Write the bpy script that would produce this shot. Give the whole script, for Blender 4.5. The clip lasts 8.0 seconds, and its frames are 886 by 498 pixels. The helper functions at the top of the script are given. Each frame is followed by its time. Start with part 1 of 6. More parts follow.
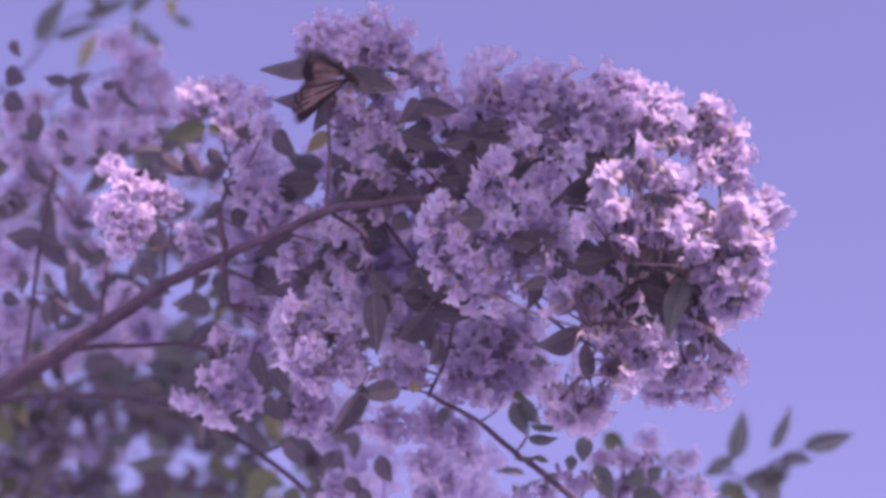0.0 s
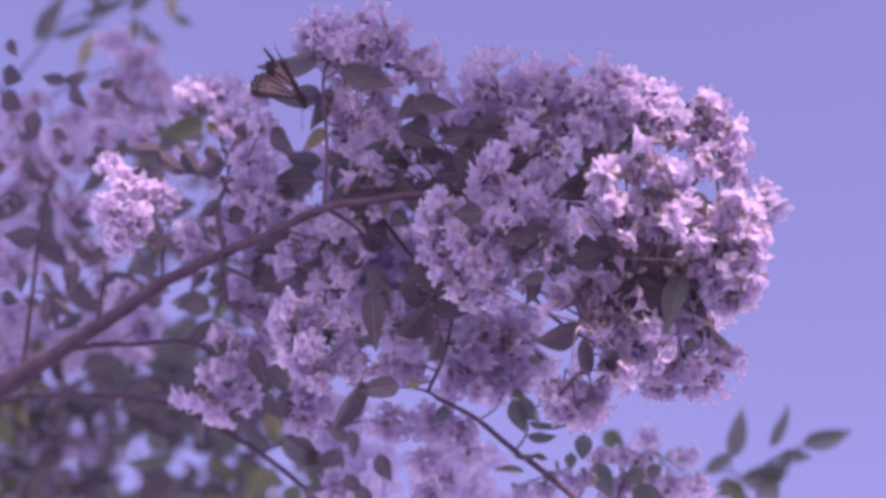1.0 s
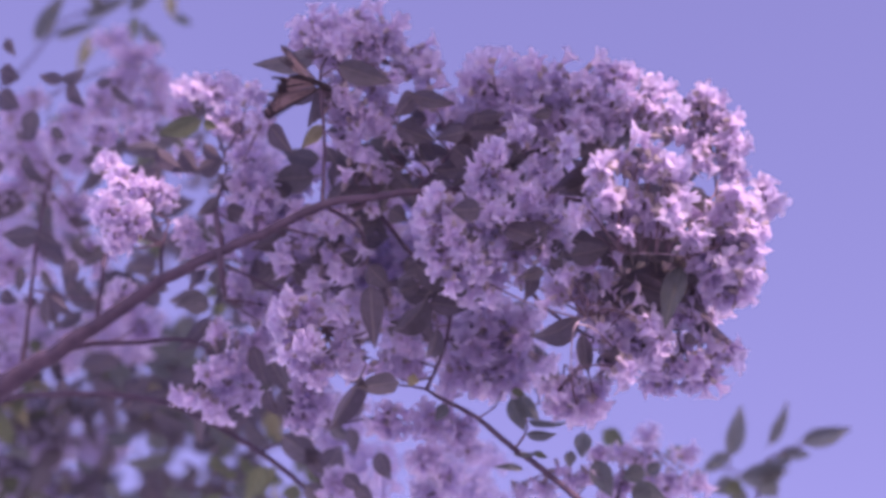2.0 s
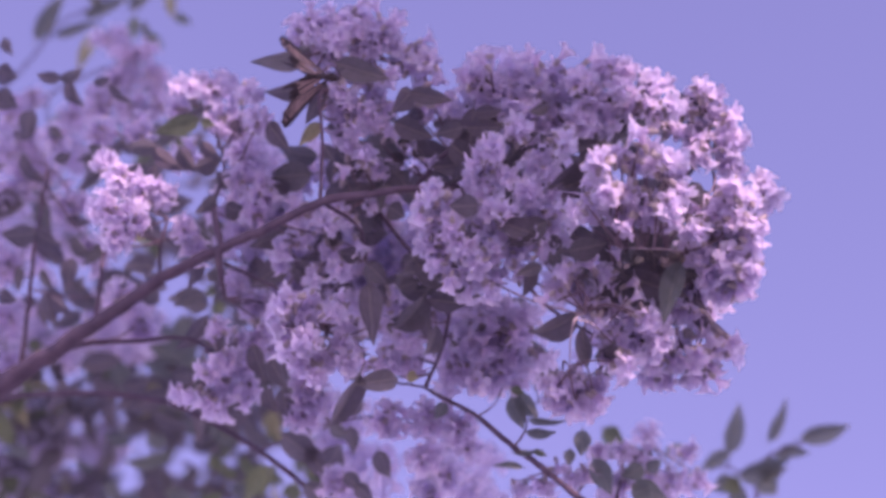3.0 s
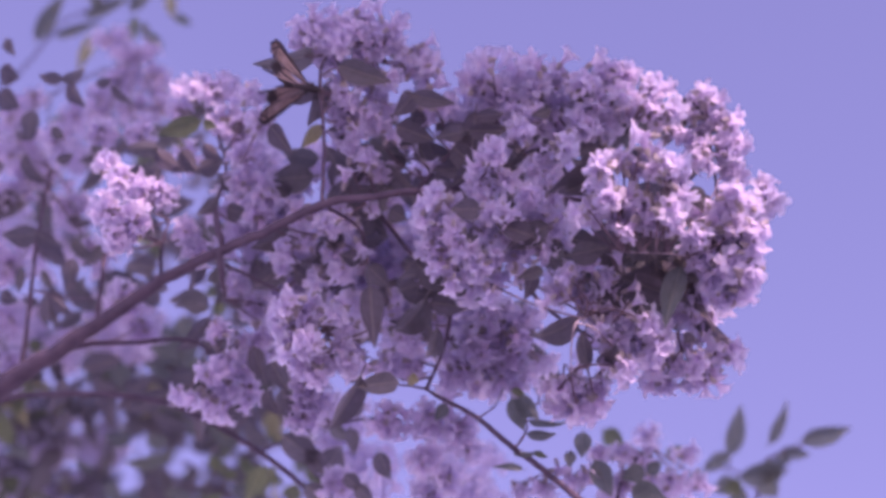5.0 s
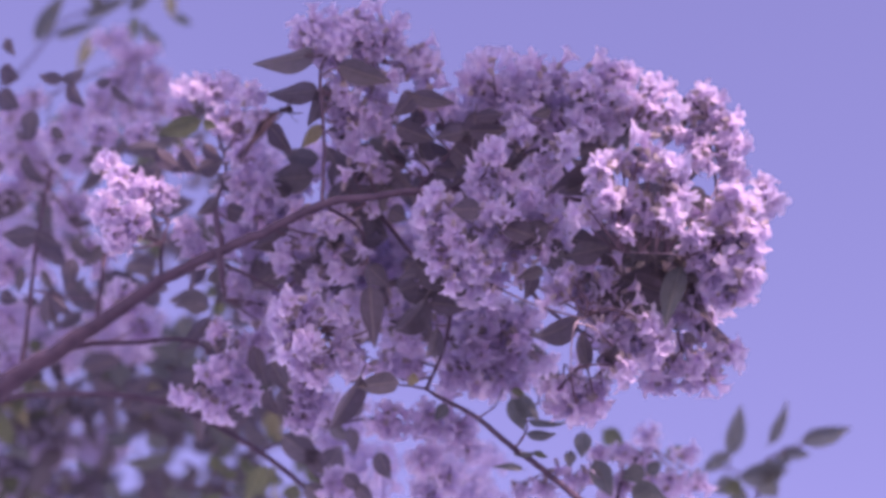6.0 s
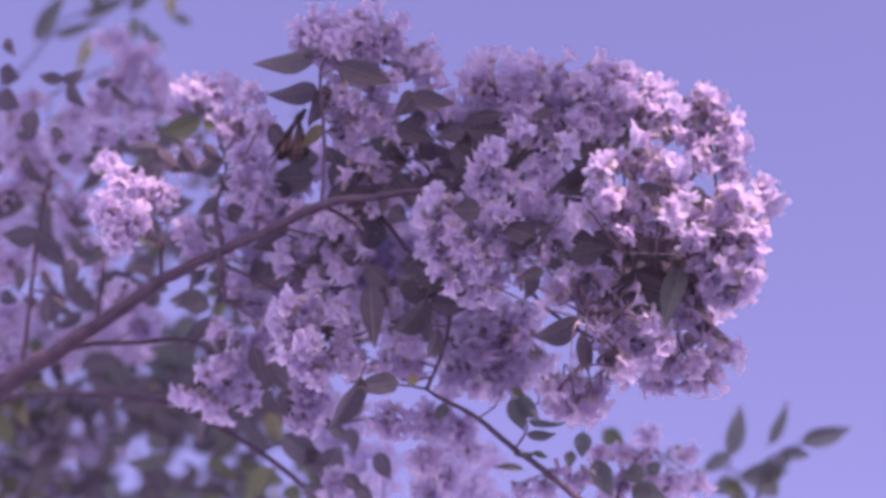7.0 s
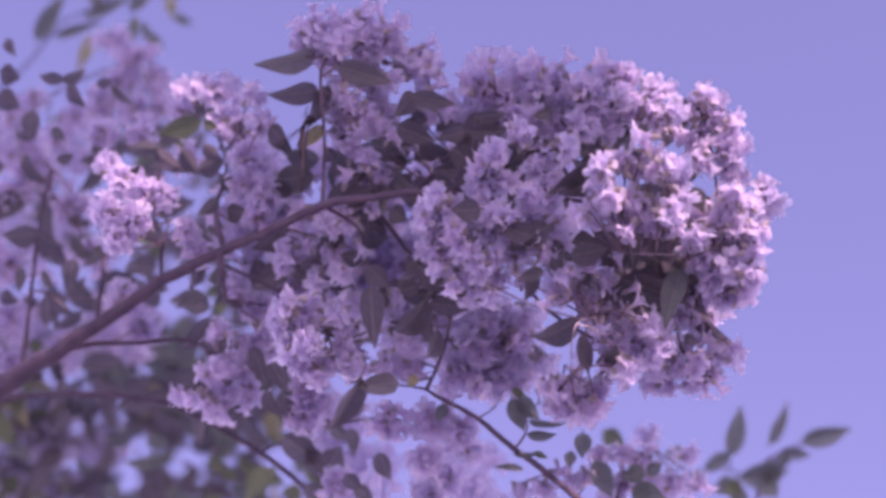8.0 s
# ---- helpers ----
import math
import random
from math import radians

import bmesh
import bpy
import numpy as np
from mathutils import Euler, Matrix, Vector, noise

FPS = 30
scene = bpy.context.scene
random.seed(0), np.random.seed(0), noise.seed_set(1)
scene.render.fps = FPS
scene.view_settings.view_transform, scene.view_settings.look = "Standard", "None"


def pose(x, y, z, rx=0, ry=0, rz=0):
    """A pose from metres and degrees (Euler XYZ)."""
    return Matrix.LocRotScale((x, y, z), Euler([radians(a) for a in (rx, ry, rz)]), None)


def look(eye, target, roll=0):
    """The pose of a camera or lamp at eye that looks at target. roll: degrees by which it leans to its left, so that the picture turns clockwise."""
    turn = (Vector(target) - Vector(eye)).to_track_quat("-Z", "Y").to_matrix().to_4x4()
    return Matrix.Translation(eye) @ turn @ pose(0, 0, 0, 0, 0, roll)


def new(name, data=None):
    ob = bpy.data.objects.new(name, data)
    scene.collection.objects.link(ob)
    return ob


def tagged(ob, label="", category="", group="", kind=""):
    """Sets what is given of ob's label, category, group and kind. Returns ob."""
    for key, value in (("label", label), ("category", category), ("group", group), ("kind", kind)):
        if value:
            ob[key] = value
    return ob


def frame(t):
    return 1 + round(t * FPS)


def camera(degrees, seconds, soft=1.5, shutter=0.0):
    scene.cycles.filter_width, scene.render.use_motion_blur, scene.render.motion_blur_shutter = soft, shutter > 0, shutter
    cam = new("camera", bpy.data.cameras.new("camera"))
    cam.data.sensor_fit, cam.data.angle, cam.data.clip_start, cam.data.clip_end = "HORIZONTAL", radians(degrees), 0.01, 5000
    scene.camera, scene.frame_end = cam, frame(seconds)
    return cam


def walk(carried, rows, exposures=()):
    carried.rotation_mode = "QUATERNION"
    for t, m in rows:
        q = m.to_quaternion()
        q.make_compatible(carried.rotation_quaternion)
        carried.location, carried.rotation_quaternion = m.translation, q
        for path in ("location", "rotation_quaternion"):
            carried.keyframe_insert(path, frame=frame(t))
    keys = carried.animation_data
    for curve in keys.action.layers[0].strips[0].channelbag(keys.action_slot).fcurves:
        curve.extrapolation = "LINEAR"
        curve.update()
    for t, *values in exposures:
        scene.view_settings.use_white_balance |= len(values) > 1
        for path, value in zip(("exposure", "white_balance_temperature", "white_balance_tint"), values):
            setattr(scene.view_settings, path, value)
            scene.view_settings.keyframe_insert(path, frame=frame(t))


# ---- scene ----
EYE = Vector((0.0, 0.0, 1.6))
TILT = radians(50.0)
REACH = 1.75
RIGHT = Vector((1, 0, 0))
UP = Vector((0, -math.sin(TILT), math.cos(TILT)))
AWAY = Vector((0, math.cos(TILT), math.sin(TILT)))
HEART = EYE + AWAY * REACH          # middle of the flowering spray


def spot(u, v, w):
    """A place in the shrub, measured from its middle: metres to the right, up the slope and away."""
    return HEART + RIGHT * u + UP * v + AWAY * w


def way(u, v, w):
    return (RIGHT * u + UP * v + AWAY * w).normalized()


cam = camera(24.0, 8.0, soft=3.55, shutter=0.9)
cam.data.dof.use_dof = True
cam.data.dof.focus_distance = REACH - 0.03
cam.data.dof.aperture_fstop = 2.8
STAND = look(EYE, HEART)
walk(cam, [(0.0, STAND), (8.0, STAND)], exposures=[(0.0, 0.98, 6960, 90), (8.0, 0.98, 6960, 90)])

# ---- light ----
SUN_WAY = Vector((0.45, -0.786, 0.423)).normalized()   # towards the sun
world = bpy.data.worlds.new("sky")
scene.world = world
world.use_nodes = True
wn = world.node_tree
sky = wn.nodes.new("ShaderNodeTexSky")
sky.sky_type = "NISHITA"
sky.sun_disc = False
sky.sun_elevation = math.asin(SUN_WAY.z)
sky.sun_rotation = math.atan2(SUN_WAY.x, SUN_WAY.y)
sky.dust_density = 0.1
wn.links.new(sky.outputs["Color"], wn.nodes["Background"].inputs["Color"])
wn.nodes["Background"].inputs["Strength"].default_value = 0.15

sun_data = bpy.data.lights.new("sun", "SUN")
sun_data.energy = 2.5
sun_data.angle = radians(0.5)
sun_data.color = (1.0, 0.985, 0.86)
sun = new("sun", sun_data)
sun.matrix_world = look(Vector((3, -3, 8)), Vector((3, -3, 8)) - SUN_WAY)


# ---- materials ----
def material(name, rough=0.5):
    m = bpy.data.materials.new(name)
    m.use_nodes = True
    n = m.node_tree
    b = n.nodes["Principled BSDF"]
    b.inputs["Roughness"].default_value = rough
    return m, n, b


def ramp(n, source, stops):
    r = n.nodes.new("ShaderNodeValToRGB")
    while len(r.color_ramp.elements) < len(stops):
        r.color_ramp.elements.new(0.5)
    for e, (p, c) in zip(r.color_ramp.elements, stops):
        e.position, e.color = p, (*c, 1)
    n.links.new(source, r.inputs["Fac"])
    return r.outputs["Color"]


def noise_node(n, scale, detail=4.0, kind="Object"):
    co = n.nodes.new("ShaderNodeTexCoord")
    t = n.nodes.new("ShaderNodeTexNoise")
    t.inputs["Scale"].default_value = scale
    t.inputs["Detail"].default_value = detail
    n.links.new(co.outputs[kind], t.inputs["Vector"])
    return t.outputs["Fac"]


def mix_colour(n, fac, a, b, mode="MIX"):
    m = n.nodes.new("ShaderNodeMix")
    m.data_type, m.blend_type = "RGBA", mode
    for socket, value in ((m.inputs[0], fac), (m.inputs[6], a), (m.inputs[7], b)):
        if isinstance(value, bpy.types.NodeSocket):
            n.links.new(value, socket)
        else:
            socket.default_value = value if isinstance(value, float) else (*value, 1)
    return m.outputs[2]


def bump(n, b, height, strength, distance):
    k = n.nodes.new("ShaderNodeBump")
    k.inputs["Strength"].default_value, k.inputs["Distance"].default_value = strength, distance
    n.links.new(height, k.inputs["Height"])
    n.links.new(k.outputs["Normal"], b.inputs["Normal"])


def see_through(m, n, b, colour, share):
    """A thin petal, leaf or wing passes light as well as it reflects it; share: what passes, against what is reflected."""
    t = n.nodes.new("ShaderNodeBsdfTranslucent")
    both = n.nodes.new("ShaderNodeAddShader")
    n.links.new(mix_colour(n, 1.0, colour, (share, share, share), "MULTIPLY"), t.inputs["Color"])
    n.links.new(b.outputs["BSDF"], both.inputs[0])
    n.links.new(t.outputs["BSDF"], both.inputs[1])
    n.links.new(both.outputs["Shader"], n.nodes["Material Output"].inputs["Surface"])


def petal_material(name, pale, pink):
    m, n, b = material(name, 0.55)
    info = n.nodes.new("ShaderNodeObjectInfo")
    tone = ramp(n, info.outputs["Random"], [(0.0, pale), (1.0, pink)])
    streak = ramp(n, noise_node(n, 260.0, 3.0), [(0.35, (1, 1, 1)), (0.75, (0.90, 0.82, 0.88))])
    colour = mix_colour(n, 0.7, tone, streak, "MULTIPLY")
    # the tube is pinker than the lobes
    co, xyz, along = n.nodes.new("ShaderNodeTexCoord"), n.nodes.new("ShaderNodeSeparateXYZ"), n.nodes.new("ShaderNodeMapRange")
    n.links.new(co.outputs["Object"], xyz.inputs[0])
    n.links.new(xyz.outputs["Z"], along.inputs["Value"])
    along.inputs["From Min"].default_value, along.inputs["From Max"].default_value = 0.003, 0.016
    tube_tone = mix_colour(n, 1.0, colour, (0.93, 0.82, 0.90), "MULTIPLY")
    colour = mix_colour(n, along.outputs["Result"], tube_tone, colour)
    n.links.new(colour, b.inputs["Base Color"])
    bump(n, b, noise_node(n, 420.0, 2.0), 0.15, 0.0005)
    see_through(m, n, b, colour, 1.66)
    return m


def leaf_material(name, dark, fresh, share):
    m, n, b = material(name, 0.5)
    b.inputs["Specular IOR Level"].default_value = 0.10
    info = n.nodes.new("ShaderNodeObjectInfo")
    tone = ramp(n, info.outputs["Random"], [(0.0, dark), (0.8, tuple(0.6 * a + 0.4 * c for a, c in zip(dark, fresh))), (1.0, fresh)])
    blotch = ramp(n, noise_node(n, 7.0, 5.0), [(0.3, (0.75, 0.78, 0.75)), (0.7, (1, 1, 1))])
    colour = mix_colour(n, 1.0, tone, blotch, "MULTIPLY")
    # paler midrib
    co, xyz, across, rib = (n.nodes.new("ShaderNode" + k) for k in ("TexCoord", "SeparateXYZ", "Math", "MapRange"))
    n.links.new(co.outputs["Object"], xyz.inputs[0])
    n.links.new(xyz.outputs["Y"], across.inputs[0])
    across.operation = "ABSOLUTE"
    n.links.new(across.outputs[0], rib.inputs["Value"])
    rib.inputs["From Min"].default_value, rib.inputs["From Max"].default_value = 0.015, 0.05
    colour = mix_colour(n, rib.outputs["Result"], mix_colour(n, 0.16, colour, (0.3, 0.3, 0.22)), colour)
    n.links.new(colour, b.inputs["Base Color"])
    bump(n, b, noise_node(n, 22.0, 4.0), 0.35, 0.001)
    see_through(m, n, b, colour, share)
    return m


def bark_material(name, dark, light):
    m, n, b = material(name, 0.8)
    colour = ramp(n, noise_node(n, 60.0, 6.0), [(0.3, dark), (0.7, light)])
    n.links.new(colour, b.inputs["Base Color"])
    bump(n, b, noise_node(n, 160.0, 5.0), 0.6, 0.002)
    return m


PETAL = petal_material("petal", (0.297, 0.302, 0.340), (0.305, 0.286, 0.331))
CALYX = leaf_material("calyx", (0.34, 0.30, 0.31), (0.36, 0.33, 0.31), 0.8)
LEAF = leaf_material("leaf", (0.082, 0.074, 0.083), (0.096, 0.096, 0.091), 1.7)
FRESH = leaf_material("fresh_leaf", (0.088, 0.118, 0.070), (0.135, 0.170, 0.090), 1.0)
# yellow leaves; the colour is paled to stand in for sun on one
YELLOW_LIT = leaf_material("yellow_lit_leaf", (0.21, 0.21, 0.11), (0.26, 0.26, 0.13), 1.3)
SPRIG = leaf_material("sprig_leaf", (0.100, 0.122, 0.115), (0.125, 0.150, 0.120), 1.1)
BARK = bark_material("bark", (0.086, 0.065, 0.088), (0.150, 0.111, 0.138))
STALK = bark_material("stalk", (0.36, 0.30, 0.31), (0.46, 0.39, 0.38))
TWIG = bark_material("twig", (0.17, 0.12, 0.14), (0.25, 0.19, 0.20))


# ---- building blocks ----
def part(name, mesh, parent, m=None, label=""):
    """Links a mesh as one part of a thing; m is its pose in the thing's space."""
    ob = new(name, mesh)
    ob.parent = parent
    if m is not None:
        ob.matrix_basis = m
    if label:
        ob["label"] = label
    return ob


def mesh_of(name, verts, faces, materials, picks=None, smooth=True):
    me = bpy.data.meshes.new(name)
    me.from_pydata([tuple(v) for v in verts], [], faces)
    for m in materials:
        me.materials.append(m)
    if picks is not None:
        me.polygons.foreach_set("material_index", picks)
    if smooth:
        me.polygons.foreach_set("use_smooth", [True] * len(me.polygons))
    me.update()
    return me


def tube(path, radii, sides=7, rough=0.0, rng=None):
    """Vertices and faces of a tapering round stem along a path."""
    verts, faces = [], []
    for i, p in enumerate(path):
        t = (path[min(i + 1, len(path) - 1)] - path[max(i - 1, 0)]).normalized()
        a = t.cross(AWAY if abs(t.dot(AWAY)) < 0.9 else UP).normalized()
        b = t.cross(a)
        for k in range(sides):
            q = 2 * math.pi * k / sides
            r = radii[i] * (1 + (rng.uniform(-rough, rough) if rng else 0))
            verts.append(p + (a * math.cos(q) + b * math.sin(q)) * r)
    for i in range(len(path) - 1):
        for k in range(sides):
            j = (k + 1) % sides
            faces.append((i * sides + k, i * sides + j, (i + 1) * sides + j, (i + 1) * sides + k))
    faces.append(tuple(range(sides))[::-1])
    n = (len(path) - 1) * sides
    faces.append(tuple(n + k for k in range(sides)))
    return verts, faces


def smooth_path(points, radii, steps=6):
    """A rounded line through a few points, with its thickness."""
    out, thick = [], []
    for i in range(len(points) - 1):
        p0, p1, p2, p3 = (points[min(max(i + k, 0), len(points) - 1)] for k in (-1, 0, 1, 2))
        for s in range(steps):
            t = s / steps
            out.append(0.5 * (2 * p1 + (p2 - p0) * t + (2 * p0 - 5 * p1 + 4 * p2 - p3) * t * t + (3 * p1 - p0 - 3 * p2 + p3) * t ** 3))
            thick.append(radii[i] * (1 - t) + radii[i + 1] * t)
    return out + [points[-1]], thick + [radii[-1]]


def flower_geometry(seed, open_=1.0):
    """A bell of five broad rounded lobes, 2 cm long, along +z from its stalk."""
    rng = random.Random(seed)
    lobes, per = 5, 8
    count = lobes * per
    lean = [rng.uniform(-0.35, 0.4) for _ in range(lobes)]
    size = [rng.uniform(0.86, 1.14) for _ in range(lobes)]
    verts, faces, picks = [], [], []
    rings = [(0.0009, 0.0), (0.0015, 0.0045), (0.0025, 0.0085), (0.0040, 0.0116), (0.0053, 0.0138)]
    for r, z in rings:
        verts += [Vector((r * math.cos(2 * math.pi * k / count), r * math.sin(2 * math.pi * k / count), z)) for k in range(count)]
    for level in (0.35, 0.7, 1.0):
        for k in range(count):
            lobe, f = k // per, (k % per) / per
            q = 2 * math.pi * k / count
            across = 1 - abs(2 * f - 1) ** 3.6
            out = 0.0053 + level * (0.0004 + across * 0.0050 * size[lobe]) * open_
            up = 0.0138 + level * (0.0012 + across * 0.0034 * (1 + lean[lobe])) - 0.0022 * level * level * across * open_
            # the lobe rounds off at its tip
            mid = 2 * math.pi * (lobe + 0.5) / lobes
            q = mid + (q - mid) * (1.0 - 0.22 * level ** 2 * across)
            verts.append(Vector((out * math.cos(q), out * math.sin(q), up + rng.uniform(-0.0004, 0.0004) * level)))
    for i in range(len(rings) + 2):
        for k in range(count):
            j = (k + 1) % count
            faces.append((i * count + k, i * count + j, (i + 1) * count + j, (i + 1) * count + k))
            picks.append(1 if i == 0 else 0)
    # hairy calyx at the foot
    n0 = len(verts)
    for r, z in ((0.0013, -0.002), (0.0021, 0.001), (0.0024, 0.0035)):
        verts += [Vector((r * math.cos(math.pi * k / 4), r * math.sin(math.pi * k / 4), z + (0.001 * (k % 2) if z > 0.003 else 0))) for k in range(8)]
    for i in range(2):
        for k in range(8):
            j = (k + 1) % 8
            faces.append((n0 + i * 8 + k, n0 + i * 8 + j, n0 + i * 8 + 8 + j, n0 + i * 8 + 8 + k))
            picks.append(1)
    return verts, faces, picks


FLOWERS = []
for s_ in range(6):
    v_, f_, p_ = flower_geometry(40 + s_, (1.0, 0.8, 1.15, 0.6, 1.05, 0.92)[s_])
    FLOWERS.append(mesh_of("flower", v_, f_, [PETAL, CALYX], p_))


def leaf_geometry(seed, bend, rows=12, cols=3):
    """A pointed oval leaf of unit length along +x, unit width across y, folded at its midrib."""
    rng = random.Random(seed)
    wave, turn = rng.uniform(0, 6), rng.uniform(-0.25, 0.25)
    verts, faces = [], []
    for i in range(rows + 1):
        t = i / rows
        half = 0.5 * (math.sin(math.pi * min(1.0, t ** 0.72)) ** 0.85) * (1 - 0.30 * t ** 3) + 0.012 * (1 - t)
        if i == rows:
            half = 0.003
        for c in range(-cols, cols + 1):
            s = c / cols
            y = half * s
            z = 0.10 * abs(s) * half * 2 - bend * (t - 0.35) ** 2 + 0.025 * math.sin(wave + 9 * t) * abs(s) ** 1.5
            verts.append(Vector((t, y + turn * (t - t * t) * 0.5, z + turn * s * half * t)))
    w = 2 * cols + 1
    for i in range(rows):
        for c in range(w - 1):
            faces.append((i * w + c, i * w + c + 1, (i + 1) * w + c + 1, (i + 1) * w + c))
    # leaf stalk
    n0 = len(verts)
    for x, r in ((-0.14, 0.012), (0.0, 0.014), (0.5, 0.008), (0.98, 0.003)):
        zz = -bend * (x - 0.35) ** 2 if x >= 0 else -bend * 0.1225 - 0.02
        verts += [Vector((x, (r * 2 * math.cos(2 * math.pi * k / 4)) + turn * (max(x, 0) - max(x, 0) ** 2) * 0.5, zz - 0.006 + r * math.sin(2 * math.pi * k / 4))) for k in range(4)]
    for i in range(3):
        for k in range(4):
            j = (k + 1) % 4
            faces.append((n0 + i * 4 + k, n0 + i * 4 + j, n0 + i * 4 + 4 + j, n0 + i * 4 + 4 + k))
    return verts, faces


LEAF_SHAPES = [leaf_geometry(7 + k, (0.18, 0.35, 0.05, 0.5)[k]) for k in range(4)]
LEAVES = {
    "dark": [mesh_of("leaf", v, f, [LEAF]) for v, f in LEAF_SHAPES],
    "mid": [mesh_of("leaf", v, f, [SPRIG]) for v, f in LEAF_SHAPES],
    "fresh": [mesh_of("leaf", v, f, [FRESH]) for v, f in LEAF_SHAPES],
    "pale": [mesh_of("leaf", v, f, [YELLOW_LIT]) for v, f in LEAF_SHAPES],
}

DICE = random.Random(11)
LINES = {}          # the stems of each branch, to which twigs run


def branch(name, u, v, w, label, category="branch", group=""):
    """A branch, an Empty at the place where it grows out of a cane."""
    ob = new(name)
    ob.empty_display_size = 0.05
    ob.matrix_world = Matrix.Translation(spot(u, v, w))
    LINES[ob.name] = []
    return tagged(ob, label, category, group)


def stem(of, name, *rows, sides=9, mat=None):
    """A woody stem; rows of u, v, w and thickness in millimetres."""
    foot = of.matrix_world.translation
    pts, radii = smooth_path([spot(*r[:3]) for r in rows], [r[3] * 0.0005 for r in rows])
    LINES[of.name] += list(zip(pts, radii))
    rng = random.Random(len(LINES[of.name]))
    pts = [p + Vector([rng.uniform(-1, 1) for _ in range(3)]) * r * 0.18 - foot for p, r in zip(pts, radii)]
    v, f = tube(pts, radii, sides, 0.10, rng)
    return part(name, mesh_of(name, v, f, [mat or BARK]), of)


def cluster(of, u, v, w, r, n, lu=0.0, lv=0.3, lw=-0.6, size=0.98):
    """A dome of bell flowers round the end of a twig; lu, lv, lw: the way it faces."""
    foot = of.matrix_world.translation
    c, face = spot(u, v, w), way(lu, lv, lw)
    heart = c - face * (r * 0.35 + 0.010)
    # twig from the nearest stem
    near = LINES[of.name]
    verts, faces = [], []

    def add(vf):
        k = len(verts)
        verts.extend(vf[0])
        faces.extend([tuple(i + k for i in q) for q in vf[1]])

    if near:
        p, thick = min(near, key=lambda q: (q[0] - heart).length)
        if (p - heart).length < 0.35:
            mid = (p + heart) / 2 + UP * -0.02 * (p - heart).length + Vector([DICE.uniform(-0.012, 0.012) for _ in range(3)])
            pts, radii = smooth_path([p - foot, mid - foot, heart - foot], [min(thick, 0.0012), 0.0009, 0.0008], 3)
            add(tube(pts, radii, 6))
    if not verts:
        add(tube([heart - foot - face * 0.01, heart - foot], [0.0012, 0.0009], 6))
    woody = len(faces)
    ring = [len(verts) - 6, len(verts) - 4, len(verts) - 2]     # all stalks fan out from the twig's end
    placed = []
    turn = DICE.uniform(0, 6.28)
    for i in range(n):
        # the bells point outwards from the twig's end, few of them straight along its axis
        q = turn + i * 2.399963
        lift = DICE.uniform(-0.1, 0.75) if n > 1 else 0.5
        side_on = face.cross(UP if abs(face.dot(UP)) < 0.9 else RIGHT).normalized()
        d = side_on * math.cos(q) + face.cross(side_on) * math.sin(q)
        d = (d * math.sqrt((i + 0.6) / n) * 1.1 + face * lift + way(lu, lv, 0.0) * (0.9 if n < 3 else 0.25) + Vector([DICE.uniform(-0.25, 0.25) for _ in range(3)])).normalized()
        point = (d + UP * DICE.uniform(-0.4, 0.1) + Vector([DICE.uniform(-0.25, 0.25) for _ in range(3)])).normalized()
        point = (point + AWAY * 0.45 * max(0.0, -point.dot(AWAY))).normalized()
        mouth = c + d * r * math.sqrt((i + 0.6) / n) * DICE.uniform(0.85, 1.0)
        placed.append((mouth - point * 0.0150 * size, point))
    for foot_at, point in placed:
        sv, sf = tube([heart - foot, (heart * 0.4 + foot_at * 0.6) - foot, foot_at - foot - point * 0.002], [0.0006, 0.0005, 0.0006], 3)
        k = len(verts) - 3
        verts.extend(sv[3:])
        faces.extend([tuple(ring[i] if i < 3 else i + k for i in q) for q in sf if q != (2, 1, 0)])
    body = part("inflorescence", mesh_of("inflorescence", verts, faces, [STALK, TWIG], [1 if i < woody else 0 for i in range(len(faces))]), of)
    for foot_at, point in placed:
        m = Matrix.Translation(foot_at - foot) @ point.to_track_quat("Z", "Y").to_matrix().to_4x4() @ Matrix.Rotation(DICE.uniform(0, 6.28), 4, "Z")
        part("flower", DICE.choice(FLOWERS), body, m @ Matrix.Scale(size * DICE.uniform(0.85, 1.15), 4))
    return body


def leaf(of, u0, v0, w0, u1, v1, w1, width, roll=0.0, kind="dark", shape=None):
    """A leaf from its stalk end to its tip; roll turns its face away from level with the slope."""
    foot = of.matrix_world.translation
    a, b = spot(u0, v0, w0), spot(u1, v1, w1)
    x = (b - a).normalized()
    z = (-AWAY + x * AWAY.dot(x)).normalized()
    z = Matrix.Rotation(radians(roll), 3, x) @ z
    y = z.cross(x)
    length = (b - a).length
    m = Matrix((x * length, y * width, z * length)).transposed().to_4x4()
    m.translation = a - foot
    me = LEAVES[kind][DICE.randrange(4) if shape is None else shape]
    return part("leaf", me, of, m, {"fresh": "yellow-green leaf lit from behind", "pale": "pale yellow leaf with sunlit brightness in its colour"}.get(kind, ""))


def foliage(of, u0, u1, v0, v1, w0, w1, n, size=0.05, kind="dark", seed=1):
    """Leaves scattered through a part of the branch."""
    rng = random.Random(seed)
    for _ in range(n):
        a = Vector((rng.uniform(u0, u1), rng.uniform(v0, v1), rng.uniform(w0, w1)))
        q = rng.uniform(0, 6.28)
        L = size * rng.uniform(0.6, 1.15)
        b = a + Vector((math.cos(q) * L, math.sin(q) * L * 0.8 - 0.3 * L, rng.uniform(-0.5, 0.5) * L))
        leaf(of, *a, *b, L * rng.uniform(0.42, 0.6), rng.uniform(-50, 50), kind)


# ---- the shrub, branch by branch ----


